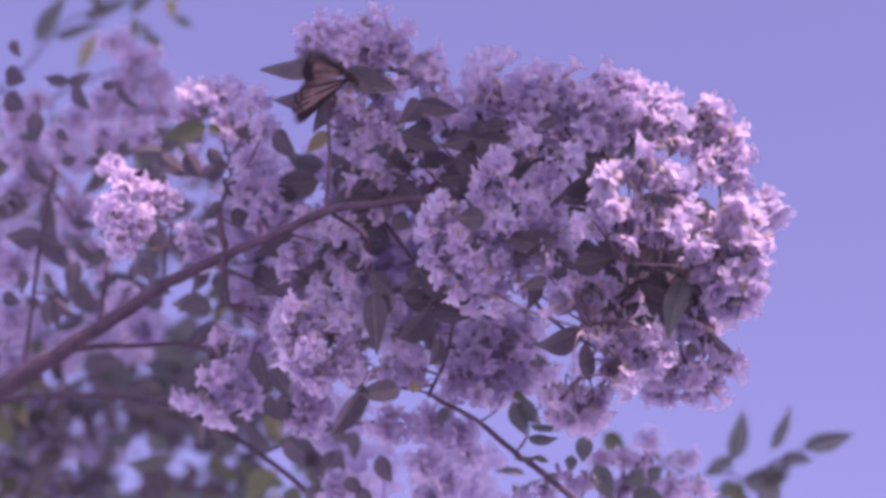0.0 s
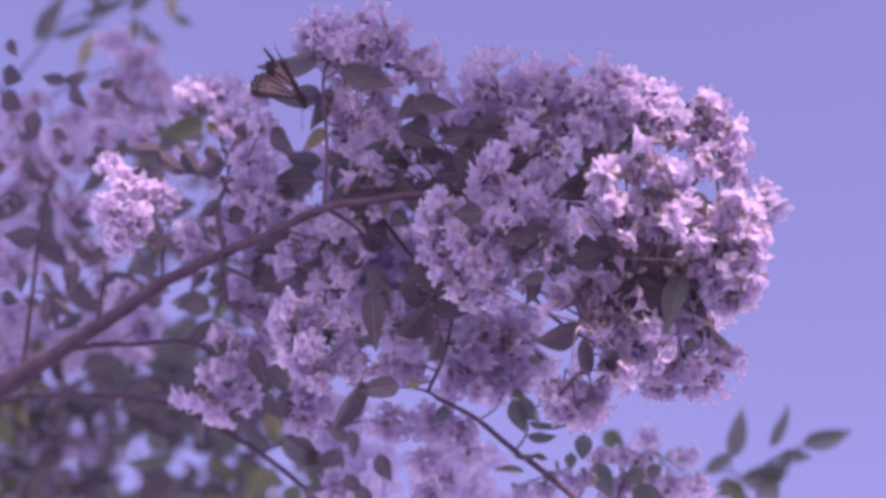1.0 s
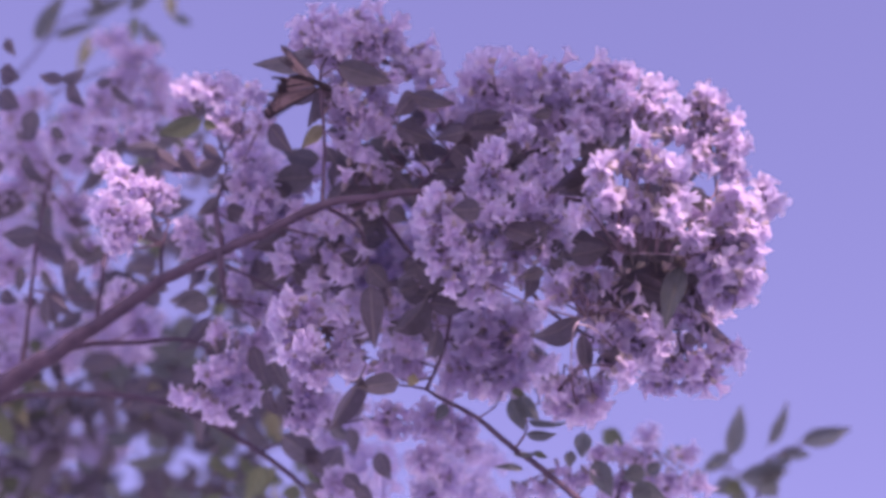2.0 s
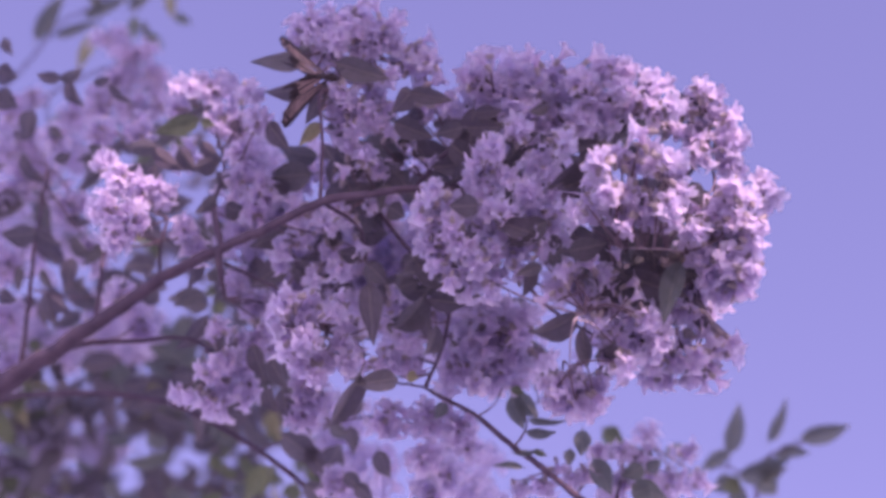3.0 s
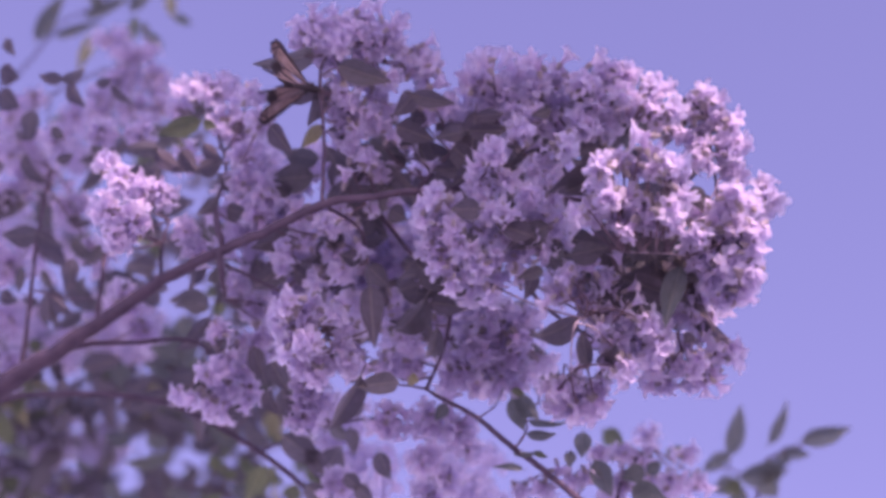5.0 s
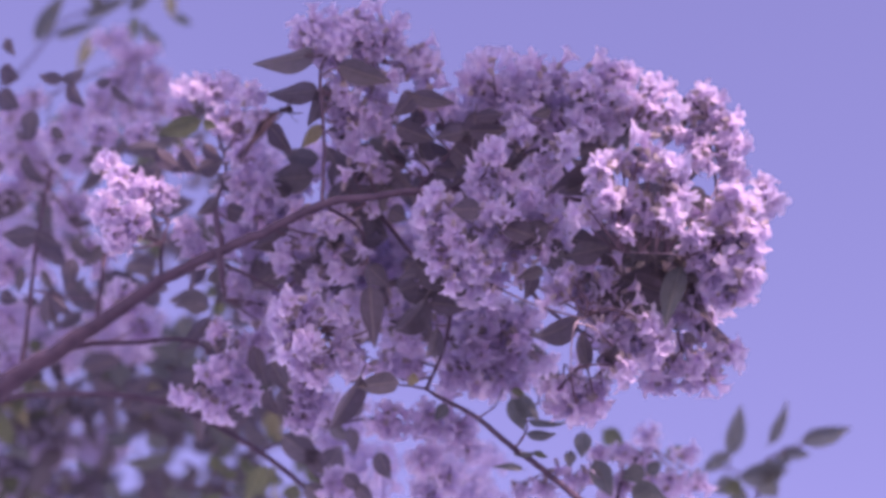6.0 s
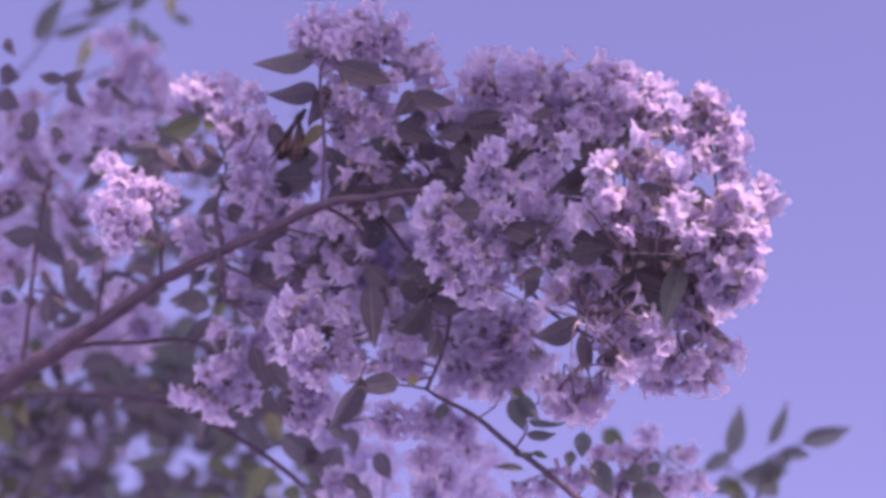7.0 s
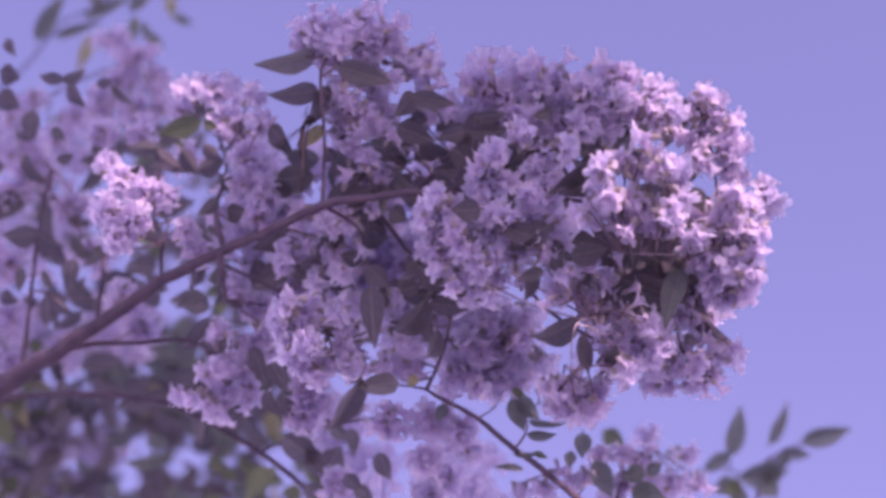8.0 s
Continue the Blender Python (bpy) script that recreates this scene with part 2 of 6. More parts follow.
def shrub_canes():
    """The old canes that carry the branches, rising from the ground."""
    root = tagged(new("shrub"), "old multi-stemmed shrub with brown woody canes", "shrub")
    root.matrix_world = Matrix.Translation((-0.75, 2.1, 0.0))
    base = root.matrix_world.translation

    def cane(x, y, ends, thick):
        top = spot(*ends)
        start = Vector((x, y, -0.03))
        mid = start.lerp(top, 0.55) + Vector((0.10 * (x - base.x), 0.1, 0.12))
        pts, radii = smooth_path([start - base, mid - base, top - base], [thick * 0.00075, thick * 0.0006, thick * 0.0005], 10)
        v, f = tube(pts, radii, 10, 0.08, random.Random(int(thick * 10)))
        part("cane", mesh_of("cane", v, f, [BARK]), root)

    cane(-0.62, 1.75, (-0.5119, -0.238, 0.25), 26.0951)
    cane(-0.72, 2, (-0.6027, -0.1043, 0.4), 23.7228)
    cane(-0.5, 1.9, (-0.5024, -0.2885, 0.3), 18.9783)
    cane(0.35, 2, (0.2008, -0.2885, 0.12), 18.9783)
    cane(0.62, 2.35, (0.3405, -0.361, 0.55), 14.2337)
    cane(-0.8, 2.5, (-0.6263, 0.1227, 0.75), 14.2337)


shrub_canes()

main_branch = branch("flowering_branch", -0.5119, -0.238, 0.25, "arching woody branch heavy with pale pink bell flowers", "branch", "flowering branches of the shrub")
stem(main_branch, "main_stem", (-0.5119, -0.238, 0.25, 23.7228), (-0.4531, -0.1632, 0.23, 22.7739), (-0.4166, -0.1323, 0.21, 21.825), (-0.3755, -0.1047, 0.19, 18.0294), (-0.3128, -0.0668, 0.16, 13.2848), (-0.2505, -0.0274, 0.12, 10.9125), (-0.1905, 0.0005, 0.08, 9.4891), (-0.1475, 0.0175, 0.04, 8.5402), (-0.1021, 0.0377, 0.01, 7.5913), (-0.0636, 0.0432, 0, 6.1679), (-0.021, 0.0491, 0.01, 6.1679), (0.032, 0.0514, 0.04, 5.219), (0.1048, 0.0442, 0.04, 4.2701), (0.1766, 0.027, 0.03, 3.7957), (0.2345, 0.015, 0.03, 2.8467))
stem(main_branch, "side_stem", (-0.0215, 0.0503, 0.05, 4.7446), (0.0078, 0.0835, 0.05, 3.7957), (0.0566, 0.1127, 0.05, 3.3212), (0.1249, 0.1225, 0.05, 2.8467))
stem(main_branch, "side_stem", (0.2345, 0.015, 0.03, 2.8467), (0.2360, 0.055, 0.052, 2.4), (0.2300, 0.0980, 0.055, 1.9))
stem(main_branch, "side_stem", (0.1249, 0.1225, 0.05, 2.8467), (0.1620, 0.1260, 0.052, 2.2), (0.1900, 0.1290, 0.055, 1.7))
stem(main_branch, "side_stem", (0.0029, -0.0776, 0.05, 2.8), (0.0400, -0.0880, 0.10, 2.2), (0.0700, -0.0960, 0.11, 1.7))
stem(main_branch, "side_stem", (0.0322, 0.0517, 0.05, 4.2701), (0.0566, 0.0054, 0.05, 3.7957), (0.0859, -0.0483, 0.05, 3.3212), (0.1534, -0.0869, 0.04, 2.8467), (0.2104, -0.096, 0.03, 2.3723))
stem(main_branch, "side_stem", (-0.0658, 0.0447, 0.06, 4.2701), (-0.0314, 0.0005, 0.06, 3.7957), (0.0029, -0.0386, 0.05, 3.7957), (0.0029, -0.0776, 0.05, 2.8467), (-0.0142, -0.1215, 0.05, 3.7957))
stem(main_branch, "side_stem", (-0.1021, 0.0377, 0.01, 3.7957), (-0.1008, 0.0917, 0.02, 2.8467), (-0.1042, 0.1549, 0.03, 2.8467), (-0.08, 0.1811, 0.05, 1.8978))
stem(main_branch, "side_stem", (-0.0983, 0.0363, 0.01, 3.7957), (-0.0691, 0.0149, 0.02, 2.8467), (-0.0661, -0.0143, 0.07, 2.3723))
stem(main_branch, "side_stem", (-0.193, 0.0005, 0.08, 5.6935), (-0.199, 0.0205, 0.09, 6.6424), (-0.2038, 0.0411, 0.12, 4.2701), (-0.1957, 0.0719, 0.13, 2.8467), (-0.2081, 0.1138, 0.15, 2.3723))
stem(main_branch, "side_stem", (-0.1965, -0.002, 0.08, 6.6424), (-0.194, -0.0243, 0.08, 5.219), (-0.1947, -0.0451, 0.12, 2.8467))
stem(main_branch, "side_stem", (-0.1936, -0.0146, 0.11, 3.7957), (-0.131, -0.0442, 0.08, 2.8467), (-0.1001, -0.0731, 0.06, 2.3723))
stem(main_branch, "side_stem", (-0.3944, -0.1105, 0.2, 5.219), (-0.3881, -0.0629, 0.2, 4.2701), (-0.3828, -0.0153, 0.2, 3.7957), (-0.3805, 0.0165, 0.21, 3.7957), (-0.3744, 0.0761, 0.24, 2.8467))
stem(main_branch, "side_stem", (-0.318, -0.0678, 0.16, 3.7957), (-0.3128, -0.0306, 0.16, 3.7957), (-0.3108, -0.0047, 0.17, 3.3212), (-0.2962, 0.0318, 0.17, 2.3723))
stem(main_branch, "side_stem", (-0.2543, -0.0275, 0.13, 3.3212), (-0.2538, 0.0005, 0.13, 2.8467), (-0.248, 0.0261, 0.14, 2.3723))
stem(main_branch, "side_stem", (-0.3703, -0.1005, 0.19, 7.5913), (-0.3317, -0.0884, 0.18, 5.6935), (-0.2832, -0.0859, 0.17, 4.7446), (-0.2325, -0.0834, 0.16, 3.3212), (-0.2019, -0.102, 0.14, 2.3723))
stem(main_branch, "twig", (0.1992, -0.0065, -0.045, 1.2), (0.186, -0.0041, -0.06, 1.3), (0.1672, -0.0032, -0.065, 1.2), (0.1457, -0.0027, -0.06, 0.9), sides=6, mat=STALK)
stem(main_branch, "twig", (0.1187, -0.0552, -0.04, 1.8), (0.1072, -0.0595, -0.075, 1.6), (0.1038, -0.0747, -0.07, 1.3), (0.1054, -0.1021, -0.03, 1.1), sides=6, mat=STALK)
stem(main_branch, "twig", (0.1072, -0.0595, -0.075, 1.4), (0.1185, -0.0622, -0.075, 1.2), (0.1266, -0.0679, -0.07, 1.0), sides=6, mat=STALK)
stem(main_branch, "twig", (0.2164, 0.0327, 0, 1.6), (0.2294, 0.0461, 0.02, 1.4), (0.2368, 0.0597, 0.04, 1.1), sides=6, mat=TWIG)
stem(main_branch, "twig", (0.2294, 0.0461, 0.02, 1.2), (0.238, 0.0427, 0.02, 1.0), sides=6, mat=TWIG)
# top mass of bells
# top mass of bells
# top mass of bells
# top mass of bells
# top mass of bells
# top mass of bells
# top mass of bells
# top mass of bells
# top mass of bells
# top mass of bells
# top mass of bells
cluster(main_branch, -0.0892, 0.1774, 0.038, 0.0233, 23, -0.36, 0.41, -0.7)
cluster(main_branch, -0.0558, 0.1768, 0.056, 0.022, 21, 0.27, 0.36, -0.7)
cluster(main_branch, -0.0733, 0.1948, 0.064, 0.0167, 12, -0.05, 0.68, -0.7)
cluster(main_branch, -0.1091, 0.1904, 0.046, 0.0136, 8, -0.73, 0.64, -0.7)
cluster(main_branch, -0.1222, 0.1796, 0.06, 0.0118, 6, -0.95, 0.41, -0.7)
cluster(main_branch, -0.128, 0.192, 0.038, 0.0068, 1, -1.09, 0.68, -0.7)
cluster(main_branch, -0.1121, 0.2086, 0.056, 0.0078, 1, -0.77, 0.95, -0.7)
cluster(main_branch, -0.0964, 0.2046, 0.064, 0.0079, 2, -0.47, 0.86, -0.7)
cluster(main_branch, -0.0677, 0.2089, 0.046, 0.0078, 1, 0.05, 0.98, -0.7)
cluster(main_branch, -0.0569, 0.2066, 0.06, 0.0069, 1, 0.25, 0.91, -0.7)
cluster(main_branch, -0.0407, 0.192, 0.038, 0.0087, 2, 0.55, 0.68, -0.7)
cluster(main_branch, -0.0108, 0.1792, 0.056, 0.0069, 1, 1.11, 0.41, -0.7)
cluster(main_branch, -0.0192, 0.1677, 0.064, 0.0118, 6, 0.95, 0.18, -0.7)
cluster(main_branch, -0.0093, 0.1573, 0.046, 0.0097, 4, 1.14, 0.02, -0.7)
cluster(main_branch, -0.0339, 0.1624, 0.06, 0.0128, 7, 0.68, 0.09, -0.7)
cluster(main_branch, -0.0029, 0.1435, 0.038, 0.0078, 2, 1.25, -0.23, -0.7, 1.06)
cluster(main_branch, -0.0411, 0.1743, 0.056, 0.0098, 4, 0.55, 0.32, -0.7)
cluster(main_branch, -0.1052, 0.1702, 0.064, 0.0123, 6, -0.64, 0.23, -0.7)
cluster(main_branch, -0.0701, 0.1612, 0.046, 0.0122, 6, 0, 0.09, -0.7)
cluster(main_branch, -0.0633, 0.1526, 0.06, 0.0108, 5, 0.14, -0.09, -0.7)
cluster(main_branch, -0.0446, 0.1469, 0.038, 0.0097, 4, 0.47, -0.16, -0.7)
cluster(main_branch, -0.0274, 0.1547, 0.056, 0.0108, 5, 0.8, -0.05, -0.7)
cluster(main_branch, -0.0167, 0.149, 0.064, 0.0089, 3, 1, -0.16, -0.7)
cluster(main_branch, -0.1091, 0.1797, 0.046, 0.0117, 6, -0.73, 0.44, -0.7)
cluster(main_branch, -0.0942, 0.1614, 0.06, 0.0108, 5, -0.44, 0.07, -0.7)
cluster(main_branch, -0.0795, 0.1847, 0.038, 0.0145, 9, -0.18, 0.55, -0.7)
cluster(main_branch, -0.046, 0.1841, 0.056, 0.0127, 7, 0.45, 0.5, -0.7)
# pendant bells under it
cluster(main_branch, -0.0843, 0.1314, 0.038, 0.0126, 7, 0, -0.55, -0.7)
cluster(main_branch, -0.0876, 0.1156, 0.056, 0.0127, 7, -0.05, -0.86, -0.7)
cluster(main_branch, -0.0831, 0.1013, 0.064, 0.0098, 4, 0.05, -1.14, -0.7)
cluster(main_branch, -0.0604, 0.11, 0.046, 0.0107, 5, 0.45, -0.95, -0.7)
cluster(main_branch, -0.0118, 0.1158, 0.06, 0.0079, 3, 1.36, -0.86, -0.7)
cluster(main_branch, 0.0029, 0.1217, 0.038, 0.0087, 3, 1.64, -0.73, -0.7, 1.06)
cluster(main_branch, -0.0705, 0.1425, 0.056, 0.0088, 3, 0.27, -0.36, -0.7)
cluster(main_branch, -0.06, 0.1323, 0.064, 0.0108, 5, 0.47, -0.56, -0.7)
cluster(main_branch, -0.0701, 0.1173, 0.046, 0.0107, 5, 0.27, -0.82, -0.7)
cluster(main_branch, -0.0501, 0.1202, 0.06, 0.0108, 5, 0.65, -0.78, -0.7)
cluster(main_branch, -0.0747, 0.1033, 0.038, 0.0097, 4, 0.18, -1.07, -0.7)
cluster(main_branch, -0.095, 0.1229, 0.056, 0.0098, 4, -0.18, -0.73, -0.7)
cluster(main_branch, -0.0905, 0.1431, 0.064, 0.0089, 3, -0.09, -0.36, -0.7)
# shaded crown
cluster(main_branch, 0.034, 0.1577, 0.018, 0.0077, 2, -1.32, 1.25, -0.7, 1.06)
cluster(main_branch, 0.032, 0.1409, 0.036, 0.0136, 12, -1.36, 0.91, -0.7, 1.06)
cluster(main_branch, 0.0491, 0.1342, 0.044, 0.0146, 14, -1.05, 0.77, -0.7, 1.06)
cluster(main_branch, 0.0212, 0.1411, 0.026, 0.0087, 2, -1.56, 0.93, -0.7, 1.06)
cluster(main_branch, 0.066, 0.1461, 0.04, 0.0126, 10, -0.73, 1, -0.7, 1.06)
cluster(main_branch, 0.0796, 0.1577, 0.018, 0.0072, 2, -0.45, 1.25, -0.7, 1.06)
cluster(main_branch, 0.078, 0.1361, 0.036, 0.0145, 14, -0.5, 0.82, -0.7, 1.06)
cluster(main_branch, 0.0978, 0.1464, 0.044, 0.0097, 6, -0.14, 1, -0.7, 1.06)
cluster(main_branch, 0.1064, 0.1627, 0.026, 0.0063, 1, 0.05, 1.34, -0.7, 1.06)
cluster(main_branch, 0.1, 0.1267, 0.04, 0.0155, 16, -0.09, 0.64, -0.7, 1.06)
cluster(main_branch, 0.1179, 0.1371, 0.018, 0.0134, 12, 0.27, 0.86, -0.7, 1.06)
cluster(main_branch, 0.1336, 0.1612, 0.036, 0.0068, 1, 0.55, 1.29, -0.7, 1.06)
cluster(main_branch, 0.1367, 0.1464, 0.044, 0.0126, 10, 0.59, 1, -0.7, 1.06)
cluster(main_branch, 0.1281, 0.1233, 0.026, 0.0154, 16, 0.45, 0.59, -0.7, 1.06)
cluster(main_branch, 0.1558, 0.1485, 0.04, 0.0126, 9, 0.95, 1.05, -0.7)
cluster(main_branch, 0.1515, 0.1299, 0.018, 0.0144, 12, 0.91, 0.73, -0.7)
cluster(main_branch, 0.1772, 0.1361, 0.036, 0.0126, 9, 1.36, 0.82, -0.7)
cluster(main_branch, 0.1926, 0.1376, 0.044, 0.0063, 1, 1.64, 0.84, -0.7)
cluster(main_branch, 0.1762, 0.116, 0.026, 0.0135, 10, 1.36, 0.45, -0.7)
cluster(main_branch, 0.1582, 0.1145, 0.04, 0.0126, 9, 1, 0.41, -0.7)
cluster(main_branch, 0.1922, 0.1155, 0.018, 0.0115, 8, 1.68, 0.45, -0.7)
cluster(main_branch, 0.0586, 0.1191, 0.036, 0.0145, 14, -0.86, 0.5, -0.7, 1.06)
cluster(main_branch, 0.0418, 0.1245, 0.044, 0.0107, 7, -1.18, 0.59, -0.7, 1.06)
cluster(main_branch, 0.0727, 0.1088, 0.026, 0.0164, 17, -0.59, 0.32, -0.7, 1.06)
cluster(main_branch, 0.0975, 0.1048, 0.04, 0.0165, 17, -0.14, 0.23, -0.7, 1.06)
cluster(main_branch, 0.1179, 0.1035, 0.018, 0.0163, 17, 0.27, 0.23, -0.7, 1.06)
cluster(main_branch, 0.1385, 0.1046, 0.036, 0.0136, 12, 0.64, 0.23, -0.7, 1.06)
cluster(main_branch, 0.1975, 0.1002, 0.044, 0.0117, 8, 1.73, 0.14, -0.7)
# middle crown
cluster(main_branch, 0.0424, 0.0773, -0.032, 0.0149, 14, -0.59, 0.5, -0.7)
cluster(main_branch, 0.0311, 0.0522, -0.014, 0.0132, 10, -0.82, -0, -0.7)
cluster(main_branch, 0.0407, 0.0667, -0.006, 0.0104, 6, -0.64, 0.27, -0.7)
cluster(main_branch, 0.0519, 0.0566, -0.024, 0.0112, 8, -0.41, 0.09, -0.7)
cluster(main_branch, 0.0807, 0.0618, -0.01, 0.017, 17, 0.14, 0.18, -0.7)
cluster(main_branch, 0.0727, 0.0424, -0.032, 0.0149, 14, 0, -0.18, -0.7)
cluster(main_branch, 0.0899, 0.0428, -0.014, 0.0104, 6, 0.32, -0.18, -0.7)
cluster(main_branch, 0.0832, 0.0809, -0.006, 0.0113, 8, 0.18, 0.55, -0.7)
cluster(main_branch, 0.1011, 0.0838, -0.024, 0.0112, 8, 0.55, 0.62, -0.7)
cluster(main_branch, 0.0642, 0.0948, -0.01, 0.0113, 9, -0.18, 0.82, -0.7, 1.06)
cluster(main_branch, 0.0261, 0.0657, -0.032, 0.0065, 2, -0.91, 0.27, -0.7)
# sunlit spray
cluster(main_branch, 0.1271, 0.066, -0.082, 0.0109, 7, -0.64, 0.32, -0.7, 1.13)
cluster(main_branch, 0.1422, 0.0713, -0.064, 0.011, 7, -0.36, 0.41, -0.7, 1.13)
cluster(main_branch, 0.1566, 0.0648, -0.056, 0.0092, 5, -0.09, 0.27, -0.7, 1.13)
cluster(main_branch, 0.1595, 0.0882, -0.074, 0.0068, 2, 0, 0.75, -0.7, 1.13)
cluster(main_branch, 0.1677, 0.0793, -0.06, 0.0069, 3, 0.14, 0.56, -0.7, 1.13)
cluster(main_branch, 0.1813, 0.0683, -0.082, 0.009, 5, 0.45, 0.36, -0.7, 1.13)
cluster(main_branch, 0.1924, 0.0681, -0.064, 0.0064, 2, 0.64, 0.35, -0.7, 1.13)
cluster(main_branch, 0.1888, 0.0533, -0.056, 0.0101, 6, 0.55, 0.05, -0.7, 1.13)
cluster(main_branch, 0.1709, 0.0641, -0.074, 0.0082, 4, 0.23, 0.27, -0.7, 1.13)
cluster(main_branch, 0.1265, 0.0509, -0.06, 0.0092, 5, -0.68, -0, -0.7, 1.13)
cluster(main_branch, 0.1316, 0.0412, -0.082, 0.0099, 6, -0.55, -0.18, -0.7, 1.13)
cluster(main_branch, 0.149, 0.0393, -0.064, 0.011, 7, -0.23, -0.23, -0.7, 1.13)
cluster(main_branch, 0.1451, 0.0225, -0.056, 0.0083, 3, -0.32, -0.56, -0.7, 1.13)
cluster(main_branch, 0.1481, 0.015, -0.074, 0.0055, 2, -0.23, -0.71, -0.7, 1.13)
cluster(main_branch, 0.1677, 0.0325, -0.06, 0.0119, 8, 0.14, -0.36, -0.7, 1.13)
cluster(main_branch, 0.1813, 0.0298, -0.082, 0.0109, 7, 0.45, -0.41, -0.7, 1.13)
cluster(main_branch, 0.1856, 0.0197, -0.064, 0.0082, 3, 0.5, -0.62, -0.7, 1.13)
cluster(main_branch, 0.1704, 0.022, -0.056, 0.0083, 4, 0.18, -0.57, -0.7, 1.13)
cluster(main_branch, 0.1913, 0.0436, -0.074, 0.0073, 4, 0.64, -0.14, -0.7, 1.13)
cluster(main_branch, 0.1173, 0.0371, -0.06, 0.0082, 2, -0.86, -0.27, -0.7)
cluster(main_branch, 0.1067, 0.0267, -0.082, 0.009, 4, -1.05, -0.47, -0.7)
cluster(main_branch, 0.1216, 0.0288, -0.064, 0.0082, 4, -0.77, -0.44, -0.7, 1.13)
cluster(main_branch, 0.1107, 0.0197, -0.056, 0.0055, 1, -1, -0.62, -0.7)
# back of the tip
cluster(main_branch, 0.2265, 0.1308, 0.043, 0.0097, 5, 0, 0.98, -0.7)
cluster(main_branch, 0.2411, 0.1281, 0.061, 0.0079, 2, 0.23, 0.91, -0.7)
cluster(main_branch, 0.22, 0.1253, 0.069, 0.0099, 5, -0.18, 0.85, -0.7)
cluster(main_branch, 0.2105, 0.1152, 0.051, 0.0107, 6, -0.32, 0.68, -0.7)
cluster(main_branch, 0.2318, 0.1161, 0.065, 0.0118, 8, 0.05, 0.68, -0.7)
cluster(main_branch, 0.2499, 0.1113, 0.043, 0.0078, 2, 0.44, 0.62, -0.7)
cluster(main_branch, 0.246, 0.1061, 0.061, 0.0118, 8, 0.32, 0.5, -0.7)
cluster(main_branch, 0.2249, 0.0991, 0.069, 0.0118, 8, -0.09, 0.36, -0.7)
cluster(main_branch, 0.2422, 0.0874, 0.051, 0.0166, 15, 0.27, 0.16, -0.7)
cluster(main_branch, 0.2564, 0.0891, 0.065, 0.0118, 8, 0.5, 0.18, -0.7)
cluster(main_branch, 0.2241, 0.0758, 0.043, 0.0136, 10, -0.05, -0.05, -0.7)
cluster(main_branch, 0.246, 0.0692, 0.061, 0.0147, 12, 0.32, -0.18, -0.7)
cluster(main_branch, 0.2569, 0.0636, 0.069, 0.0089, 4, 0.5, -0.29, -0.7)
cluster(main_branch, 0.2202, 0.0884, 0.051, 0.0117, 8, -0.14, 0.18, -0.7)
# tip of the spray
cluster(main_branch, 0.2361, 0.043, -0.062, 0.0101, 7, 0.27, 0.75, -0.7, 1.13)
cluster(main_branch, 0.234, 0.0328, -0.044, 0.0093, 6, 0.18, 0.55, -0.7, 1.13)
cluster(main_branch, 0.2491, 0.0353, -0.036, 0.0102, 7, 0.45, 0.59, -0.7, 1.13)
cluster(main_branch, 0.2198, 0.0257, -0.054, 0.0083, 3, -0.07, 0.41, -0.7, 1.13)
cluster(main_branch, 0.2045, 0.0297, -0.04, 0.0065, 2, -0.41, 0.48, -0.7, 1.13)
cluster(main_branch, 0.2064, 0.0096, -0.062, 0.0119, 9, -0.32, 0.09, -0.7)
cluster(main_branch, 0.1993, 0.0005, -0.044, 0.0065, 1, -0.5, -0.09, -0.7)
cluster(main_branch, 0.2282, 0.0051, -0.036, 0.013, 11, 0.05, -0, -0.7, 1.13)
cluster(main_branch, 0.2373, 0.0189, -0.054, 0.011, 9, 0.27, 0.27, -0.7, 1.13)
cluster(main_branch, 0.2462, 0.0051, -0.04, 0.013, 11, 0.41, -0, -0.7, 1.13)
cluster(main_branch, 0.2535, 0.0142, -0.062, 0.0092, 6, 0.62, 0.18, -0.7, 1.13)
cluster(main_branch, 0.2155, -0.0088, -0.044, 0.012, 10, -0.18, -0.27, -0.7, 1.13)
cluster(main_branch, 0.2049, -0.0112, -0.036, 0.0074, 2, -0.41, -0.32, -0.7)
cluster(main_branch, 0.2304, -0.0133, -0.054, 0.0138, 13, 0.14, -0.36, -0.7, 1.13)
cluster(main_branch, 0.2462, -0.0111, -0.04, 0.0121, 10, 0.41, -0.32, -0.7, 1.13)
cluster(main_branch, 0.249, -0.0224, -0.062, 0.0082, 5, 0.53, -0.55, -0.7, 1.13)
cluster(main_branch, 0.2202, -0.025, -0.044, 0.0111, 9, -0.09, -0.59, -0.7, 1.13)
cluster(main_branch, 0.2389, -0.0297, -0.036, 0.013, 11, 0.25, -0.68, -0.7, 1.13)
cluster(main_branch, 0.2455, -0.0363, -0.054, 0.0074, 3, 0.44, -0.82, -0.7, 1.13)
cluster(main_branch, 0.2276, -0.0403, -0.04, 0.0093, 5, 0.05, -0.89, -0.7)
cluster(main_branch, 0.2522, -0.0018, -0.062, 0.0073, 4, 0.59, -0.14, -0.7, 1.13)
